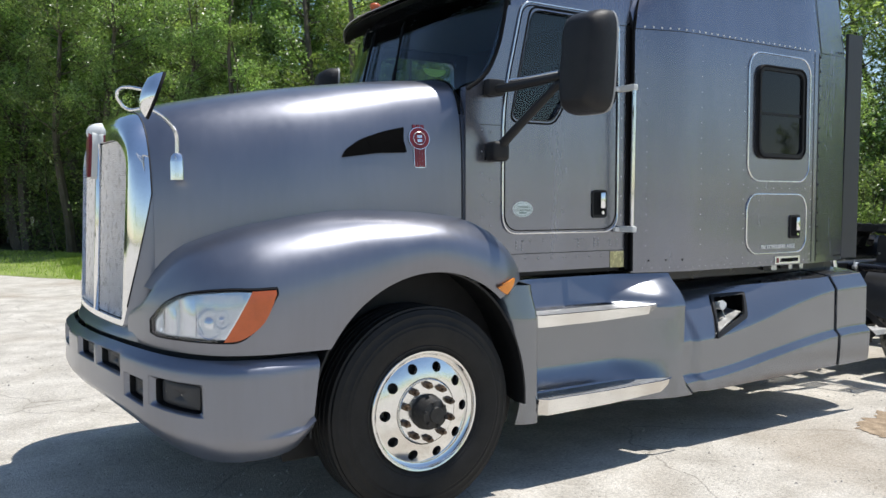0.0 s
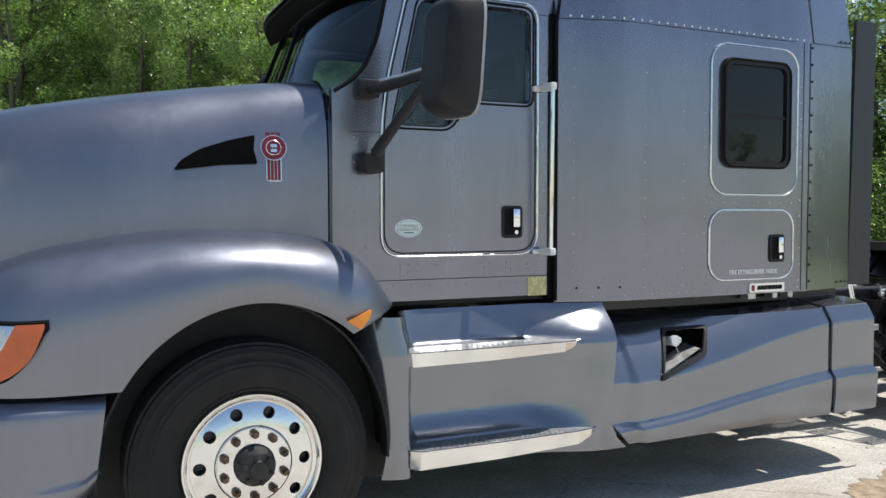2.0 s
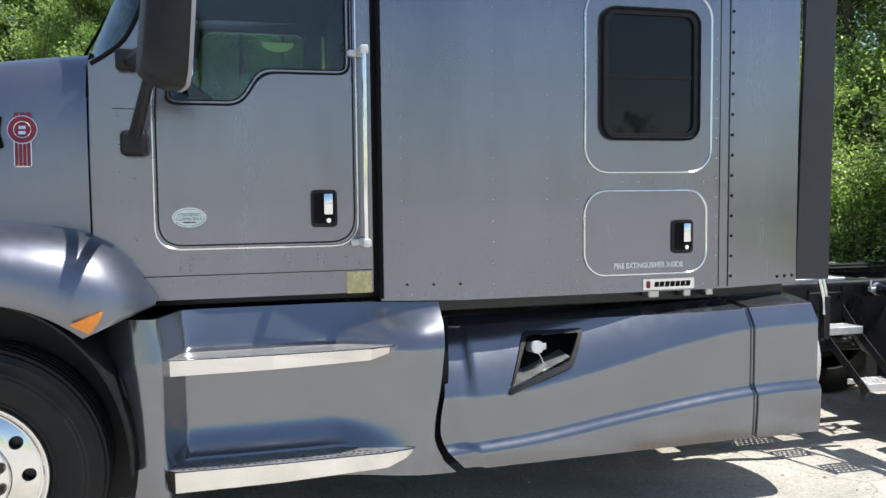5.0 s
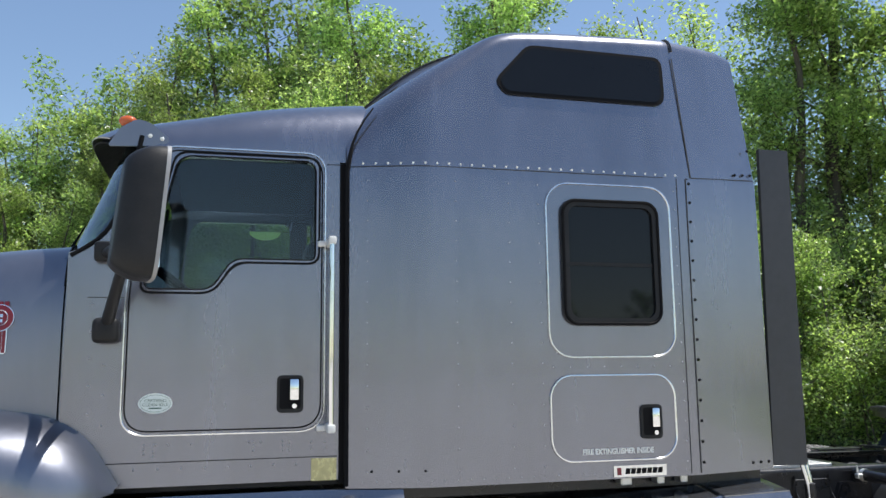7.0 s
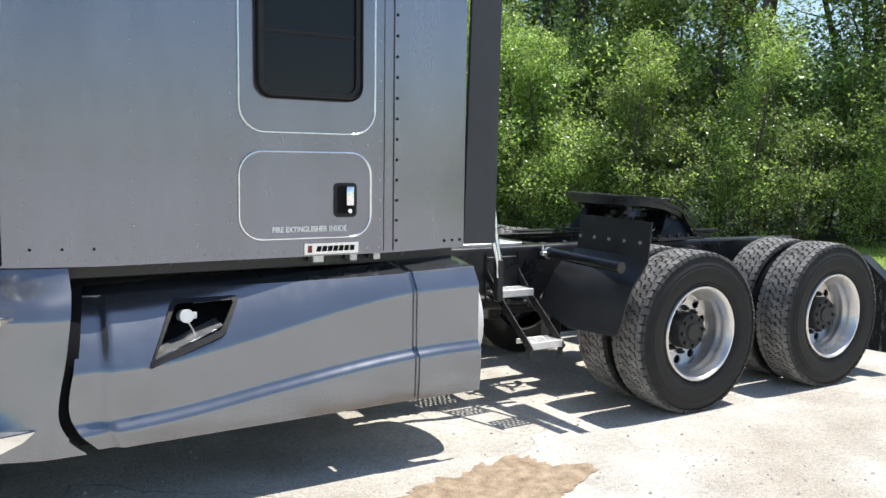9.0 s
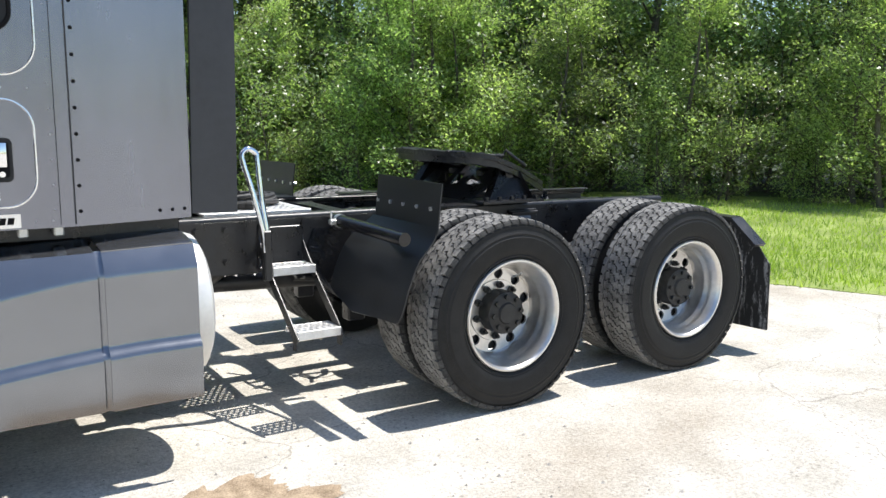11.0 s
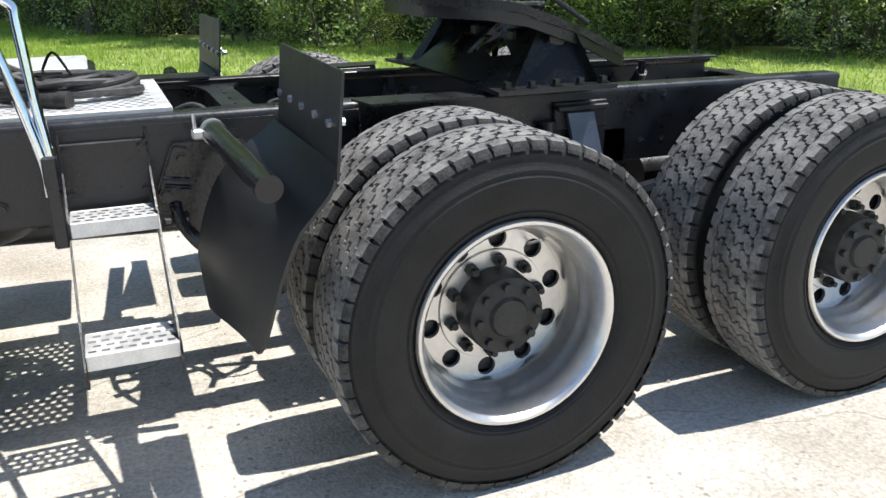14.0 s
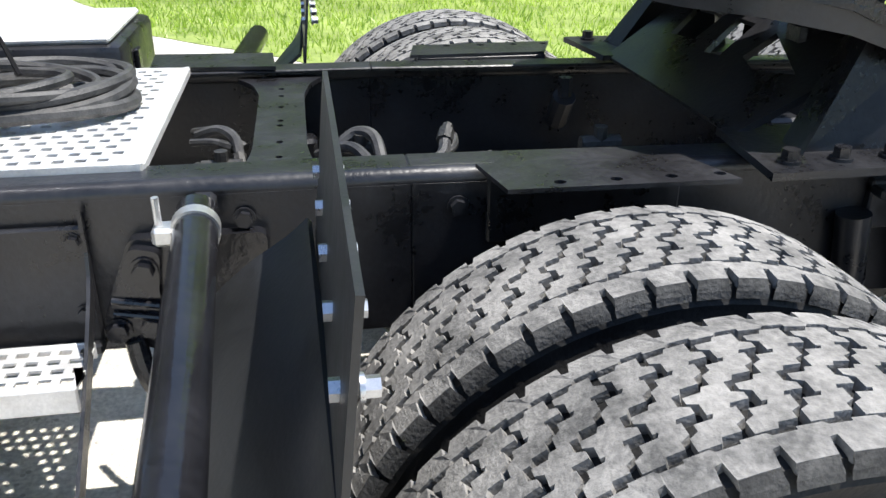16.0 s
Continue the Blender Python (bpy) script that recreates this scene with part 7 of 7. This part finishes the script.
mirror_y(cl)
bm = boxes(((4.790, 0.67, 0.955), (4.825, 0.71, 0.985)), bevel=0.006)
cyl(bm, (4.80, 0.69, 0.96), (4.80, 0.69, 1.03), 0.006, 8)
part("clamp_bolt", bm, BRUSHED, ft)
cast = plate(rounded([(4.675, 0.785), (4.735, 0.932), (4.955, 0.932), (4.955, 0.80), (4.86, 0.70), (4.80, 0.60), (4.755, 0.62), (4.765, 0.72), (4.705, 0.745)], 0.015), 0.762, 0.788)
bk = part("bar_bracket", cast, GLOSSBLACK, truck, "gloss black cast bracket bolted to the rail", smooth=False)
mirror_y(bk)
web = plate(rounded([(4.682, 0.785), (4.738, 0.926), (4.785, 0.915), (4.775, 0.84), (4.79, 0.77), (4.71, 0.752)], 0.014), 0.742, 0.762)
part("bracket_boss", web, GLOSSBLACK, bk, smooth=False)
for zz in (0.835, 0.812):
    bm = bmesh.new()
    tube(bm, [(4.70, 0.74, zz), (4.775, 0.735, zz - 0.012)], 0.006, 8)
    part("brake_line", bm, GLOSSBLACK, bk)
bm = bmesh.new()
tube(bm, smooth_path([(4.725, 0.745, 0.755), (4.735, 0.735, 0.70), (4.755, 0.73, 0.655), (4.80, 0.72, 0.60), (4.86, 0.71, 0.56)]), 0.018, 10)
part("bracket_rib", bm, GLOSSBLACK, bk)
for x, z in ((4.757, 0.886), (4.703, 0.780), (4.757, 0.785)):
    bolt((x, 0.742, z), (0, -1, 0), 0.017, 0.020, bk, GLOSSBLACK)
part("cross_bar_gusset", boxes(((4.84, 0.70, 0.92), (4.88, 0.79, 1.0)), bevel=0.008), BLACK, bk)

# rear flaps and their hangers
rear = rounded([(0.62, 0.85), (0.27, 0.85), (0.07, 0.70), (-0.02, 0.593), (-0.03, 0.155), (0.60, 0.135)], 0.012)
rf = part("rear_mud_flap", plate(rear, 7.60, 7.61, axis="x"), SCUFFED, truck, "scuffed black rear mud flap", smooth=False)
mirror_y(rf)
hang = [(0.80, 0.875), (0.25, 0.873), (0.05, 0.715)]
bm = bmesh.new()
for (y0, z0), (y1, z1) in zip(hang, hang[1:]):
    d = Vector((0, y1 - y0, z1 - z0)).normalized()
    n = Vector((0, -d.z, d.y)) * 0.012
    cs = [Vector((x, y, z)) + n * q for y, z in ((y0, z0), (y1, z1)) for x, q in ((7.52, 1), (7.63, 1), (7.63, -1), (7.52, -1))]
    vs = [bm.verts.new(c) for c in cs]
    for f in ((0, 1, 5, 4), (1, 2, 6, 5), (2, 3, 7, 6), (3, 0, 4, 7), (0, 3, 2, 1), (4, 5, 6, 7)):
        bm.faces.new([vs[i] for i in f])
hg = part("rear_flap_hanger", bm, BLACK, truck, smooth=False)
mirror_y(hg)

# rail hardware
for y, far in ((0.785, False), (2 * YC - 0.785, True)):
    s = -1 if not far else 1
    for x in (3.9, 4.1, 4.25, 4.92, 5.08, 5.28, 5.36, 6.45, 6.55, 7.1, 7.25):
        for z in (0.95, 0.78):
            bolt((x, y, z), (0, s, 0), 0.014, 0.016, truck)
for far in (False, True):
    fl = (lambda y: 2 * YC - y) if far else (lambda y: y)
    hs = [[(x + 0.011 * math.cos(t), fl(0.680) + 0.009 * math.sin(t)) for t in [q * math.pi / 4 for q in range(8)]] for x in (5.426, 5.521, 5.615, 5.70)]
    part("rail_angle", plate([(5.335, fl(0.658)), (5.725, fl(0.650)), (5.675, fl(0.786)), (5.31, fl(0.788))], 1.016, 1.024, hs, axis="z"), BLACK, truck, smooth=False)
    part("rail_angle", boxes(((5.33, min(fl(0.772), fl(0.788)), 0.88), (5.68, max(fl(0.772), fl(0.788)), 1.018))), BLACK, truck, smooth=False)
part("rail_cap_plate", plate([(4.665, 1.575), (4.655, 1.735), (4.955, 1.715), (4.965, 1.555)], 1.019, 1.028, axis="z"), BLACK, truck, smooth=False)
# waisted crossmember plate
w = [(4.86, 0.80), (4.915, 0.88), (4.928, 1.0), (4.928, 1.40), (4.91, 1.50), (4.86, 1.58), (5.085, 1.58), (5.045, 1.50), (5.03, 1.40), (5.03, 1.0), (5.045, 0.88), (5.085, 0.80)]
hs = [[(4.978 + 0.007 * math.cos(t), y + 0.008 * math.sin(t)) for t in [q * math.pi / 4 for q in range(8)]] for y in (0.95, 1.04, 1.15, 1.185, 1.29, 1.385, 1.45)]
xm = part("waisted_crossmember", plate(rounded(w, 0.03), 0.985, 0.997, hs, axis="z"), BLACK, truck, "black waisted crossmember plate", smooth=False)
part("crossmember_web", boxes(((4.94, 0.80, 0.76), (5.015, 1.58, 0.985)), bevel=0.006), BLACK, xm, smooth=False)
# air lines between the rails
for pts, r in (([(5.05, 1.15, 0.93), (5.12, 1.10, 0.96), (5.16, 1.0, 0.93), (5.13, 0.92, 0.90)], 0.012), ([(5.15, 0.98, 0.88), (5.24, 1.02, 0.93), (5.32, 1.08, 0.955), (5.33, 1.12, 0.97)], 0.010),
               ([(4.80, 1.20, 0.90), (4.83, 1.05, 0.94), (4.86, 0.96, 0.92), (4.87, 0.90, 0.86)], 0.011), ([(4.78, 1.35, 0.93), (4.84, 1.28, 0.95), (4.90, 1.22, 0.93)], 0.010),
               ([(4.12, 0.86, 0.70), (4.16, 0.80, 0.60), (4.18, 0.84, 0.50), (4.15, 0.90, 0.45)], 0.013), ([(4.7, 1.0, 0.62), (5.0, 1.1, 0.58), (5.3, 1.05, 0.64), (5.5, 1.1, 0.6)], 0.016)):
    part("air_line", tube(bmesh.new(), smooth_path(pts), r, 8), HOSE, truck)
for pts, r in (([(4.80, 1.24, 0.955), (4.85, 1.21, 0.975), (4.885, 1.17, 0.965), (4.895, 1.12, 0.93)], 0.011), ([(4.79, 1.21, 0.95), (4.84, 1.19, 0.955), (4.87, 1.17, 0.95)], 0.008),
               ([(4.84, 1.02, 0.90), (4.87, 1.0, 0.945), (4.90, 1.02, 0.955), (4.92, 1.05, 0.93)], 0.013), ([(5.09, 1.14, 0.95), (5.13, 1.15, 0.975), (5.165, 1.12, 0.975), (5.175, 1.06, 0.945), (5.175, 1.0, 0.90)], 0.013),
               ([(5.17, 0.98, 0.93), (5.22, 1.0, 0.95), (5.29, 1.03, 0.955), (5.31, 1.09, 0.98)], 0.013), ([(5.14, 1.05, 0.95), (5.19, 0.99, 0.955), (5.27, 0.97, 0.96), (5.36, 1.0, 0.965)], 0.005)):
    line = part("air_line", tube(bmesh.new(), smooth_path(pts), r, 8), HOSE, truck)
    bm = bmesh.new()
    p, q = Vector(pts[-1]), Vector(pts[-2])
    d = (p - q).normalized()
    cyl(bm, p - d * 0.02, p + d * 0.012, r * 1.35, 8)
    cyl(bm, p + d * 0.012, p + d * 0.03, r * 0.9, 8)
    part("line_fitting", bm, HUB, line)
for c in ((5.47, 1.02, 0.90), (5.14, 1.14, 0.94), (4.86, 1.10, 0.93), (5.60, 0.98, 0.985)):
    bm = bmesh.new()
    cyl(bm, (c[0] - 0.04, c[1], c[2]), (c[0] + 0.04, c[1], c[2]), 0.016, 10)
    cyl(bm, c, (c[0], c[1], c[2] + 0.035), 0.014, 8)
    part("air_fitting", bm, HUB, truck)
for x in (5.69, 6.95):
    bm = bmesh.new()
    cyl(bm, (x, 1.56, 0.86), (x, 1.50, 0.94), 0.03, 10)
    cyl(bm, (x, 1.50, 0.94), (x, 1.50, 0.99), 0.018, 6)
    part("stud_nut", bm, BLACK, truck)

# ---- fifth wheel ----
FW = thing("fifth_wheel", "", "")
FW.parent = truck
tagged(FW, "greasy black fifth wheel coupling")
half = [(5.62, 0.0), (5.635, -0.20), (5.69, -0.34), (5.79, -0.44), (5.92, -0.49), (6.05, -0.49), (6.18, -0.44), (6.42, -0.33), (6.46, -0.25), (6.38, -0.18), (6.18, -0.13), (6.05, -0.06), (6.0, 0.0)]
outl = [(x, YC + y) for x, y in half] + [(x, YC - y) for x, y in reversed(half[1:-1])]
bm = plate(outl, 0.0, 0.030, axis="z")
bmesh.ops.subdivide_edges(bm, edges=[e for e in bm.edges if e.calc_length() > 0.07], cuts=2)
bmesh.ops.triangulate(bm, faces=list(bm.faces))


def fw_z(x):
    return curve(x, [(5.6, 1.300), (5.86, 1.285), (6.02, 1.235), (6.15, 1.195), (6.46, 1.075)])


for v in bm.verts:
    v.co.z += fw_z(v.co.x) + 0.005 * noise.noise(v.co * 14)
GREASE = material("greasy_black_steel", (0.012, 0.012, 0.012), 0.42, 0.0, 0.6, 12, 0.7, 45, rough_var=0.25)
top = part("coupling_plate", bm, GREASE, FW, "greasy black coupling plate", autosmooth=25)
rim = [(x, y) for x, y in half[:8]]
for s in (1, -1):
    part("plate_skirt", sheet(lambda i, v: (rim[int(i)][0] + 0.012, YC + s * rim[int(i)][1] * 0.97, fw_z(rim[int(i)][0]) - 0.040 * v), range(8), [0, 1], 0.012), BLACK, top)
bm = bmesh.new()
g = random.Random(8)
for _ in range(90):
    a = g.uniform(0, 2 * math.pi)
    q = g.uniform(0.75, 1.0)
    x, y = 5.90 + 0.24 * q * math.cos(a), YC + 0.44 * q * math.sin(a)
    bmesh.ops.create_icosphere(bm, subdivisions=1, radius=g.uniform(0.005, 0.020), matrix=Matrix.Translation((x, y, fw_z(x) + 0.030)) @ Matrix.Diagonal((1.8, 1.4, 0.55, 1)))
tagged(part("grease", bm, GREASE, FW), kind="stuff")


def quad_plate(a, b, c, d, thick):
    """A four-cornered plate between given corners."""
    bm = bmesh.new()
    bm.faces.new([bm.verts.new(p) for p in (a, b, c, d)])
    bmesh.ops.solidify(bm, geom=list(bm.faces), thickness=thick)
    return bm


for far in (False, True):
    fl = (lambda y: 2 * YC - y) if far else (lambda y: y)
    sd = 1 if far else -1
    part("saddle", quad_plate((5.88, fl(0.735), 1.03), (6.19, fl(0.735), 1.03), (6.13, fl(0.80), 1.20), (6.00, fl(0.80), 1.235), 0.014), BLACK, FW, smooth=False)
    part("saddle_rib", quad_plate((5.865, fl(0.715), 1.03), (5.875, fl(0.80), 1.03), (6.00, fl(0.84), 1.24), (5.995, fl(0.775), 1.235), 0.012), BLACK, FW, smooth=False)
    part("saddle_rib", quad_plate((6.20, fl(0.700), 1.03), (6.19, fl(0.80), 1.03), (6.125, fl(0.84), 1.20), (6.130, fl(0.765), 1.205), 0.012), BLACK, FW, smooth=False)
    part("saddle_foot", plate([(5.772, fl(0.642)), (6.235, fl(0.642)), (6.235, fl(0.90)), (5.80, fl(0.90))], 1.019, 1.033, axis="z"), BLACK, FW, smooth=False)
    for x in (5.827, 5.922, 6.017, 6.112, 6.205):
        bolt((x, fl(0.690), 1.033), (0, 0, 1), 0.015, 0.024, FW)
    bm = bmesh.new()
    cyl(bm, (6.07, fl(0.785), 1.185), (6.07, fl(0.86), 1.185), 0.032, 16)
    part("pivot_pin", bm, BLACK, FW)
    part("horn_stay", quad_plate((6.20, fl(0.86), 1.035), (6.23, fl(0.86), 1.035), (6.235, fl(0.86), 1.16), (6.205, fl(0.86), 1.17), 0.014), BLACK, FW, smooth=False)
cuts = [[(0.93, 0.17), (1.045, 0.14), (1.12, 0.16), (1.125, 0.245)], [(1.19, 0.14), (1.25, 0.13), (1.30, 0.25), (1.22, 0.25)], [(1.34, 0.15), (1.45, 0.14), (1.50, 0.24), (1.36, 0.25)]]
bm = plate([(0.87, 0.0), (1.57, 0.0), (1.62, 0.33), (0.82, 0.33)], 0.0, 0.014, cuts, axis="x")
bmesh.ops.transform(bm, matrix=Matrix.Translation((5.82, 0, 1.028)) @ Matrix.Rotation(radians(57), 4, "Y"), verts=bm.verts)
part("leaning_plate", bm, BLACK, FW, smooth=False)
bm = bmesh.new()
tube(bm, [(6.0, 0.80, 1.255), (6.015, 0.765, 1.335), (6.17, 0.755, 1.235)], 0.010, 8)
tube(bm, [(5.86, 0.80, 1.30), (6.005, 0.77, 1.30)], 0.012, 8)
part("release_lever", bm, GREASE, FW)
for q in (-0.20, 0.13):
    part("lock_jaw", boxes(((6.02, YC + q, 1.15), (6.22, YC + q + 0.07, 1.20)), bevel=0.01), GREASE, FW)

# ---- suspension and underbody ----
for x in (5.525, 6.86):
    for far in (False, True):
        y = 2 * YC - 0.86 if far else 0.86
        bm = lathe([(0.0, -0.09), (0.10, -0.09), (0.125, -0.06), (0.115, -0.02), (0.13, 0.02), (0.125, 0.06), (0.10, 0.09), (0.0, 0.09)], 20)
        bmesh.ops.transform(bm, matrix=Matrix.Translation((x + 0.36, y + 0.05, 0.60)) @ Matrix.Rotation(radians(90), 4, "X"), verts=bm.verts)
        part("air_spring", bm, RUBBER, truck, "black rubber air spring")
        part("spring_beam", boxes(((x - 0.55, y - 0.035, 0.40), (x + 0.50, y + 0.055, 0.50)), bevel=0.015), BLACK, truck)
        part("spring_hanger", boxes(((x - 0.58, y - 0.07, 0.38), (x - 0.47, y + 0.02, 0.85)), bevel=0.01), BLACK, truck)
        bm = bmesh.new()
        ys = y - 0.10 if not far else y + 0.10
        tube(bm, [(x + 0.50, ys, 0.90), (x + 0.56, ys, 0.42)], 0.032, 12)
        part("shock_absorber", bm, BLACK, truck)
        bm = bmesh.new()
        cyl(bm, (x - 0.30, y + 0.12, 0.60), (x - 0.12, y + 0.12, 0.60), 0.09, 18)
        cyl(bm, (x - 0.12, y + 0.12, 0.60), (x + 0.02, y + 0.12, 0.56), 0.075, 18)
        part("brake_chamber", bm, BLACK, truck)
STRUTB = material("blue_grey_bracket", (0.10, 0.12, 0.16), 0.35, 0.2, 0.2, 12)
part("torque_bracket", sheet(lambda u, v: (6.10 + 0.11 * v + 0.07 * u, 0.765 - 0.04 * u, 0.92 - 0.34 * u), span(0, 1, 5), [0, 1], 0.02), STRUTB, truck, "blue-grey torque rod bracket", smooth=False)
part("bracket_frame", boxes(((6.06, 0.77, 0.86), (6.28, 0.79, 0.96)), ((6.06, 0.74, 0.93), (6.27, 0.79, 0.95))), BLACK, truck, smooth=False)
bm = bmesh.new()
tube(bm, smooth_path([(6.22, 0.72, 0.57), (6.32, 0.66, 0.62), (6.42, 0.60, 0.66)]), 0.03, 8)
part("torque_rod", bm, BLACK, truck)
bm = bmesh.new()
cyl(bm, (3.98, 0.80, 0.52), (3.98, 1.62, 0.52), 0.125, 28)
part("air_tank", bm, BLACK, truck, "black cylindrical air tank")
bm = bmesh.new()
bmesh.ops.create_uvsphere(bm, u_segments=24, v_segments=14, radius=0.17, matrix=Matrix.Translation((4.05, 1.20, 0.70)) @ Matrix.Diagonal((2.0, 1.2, 0.9, 1)))
part("gearbox_housing", bm, BLACK, truck)
bm = bmesh.new()
cyl(bm, (1.9, YC, 0.68), (5.5, YC, 0.55), 0.055, 16)
part("drive_shaft", bm, BLACK, truck)
part("rear_tail_bar", boxes(((7.56, 0.80, 0.73), (7.60, 1.64, 0.90)), bevel=0.01), BLACK, truck, smooth=False)
for x, z in ((3.98, 1.06), (4.05, 1.05)):
    bm = bmesh.new()
    tube(bm, [(x, 0.86, 1.02), (x - 0.02, 0.80, 1.12), (x - 0.02, 0.78, 1.16)], 0.018, 8)
    part("cab_mount_strut", bm, BRUSHED, truck)
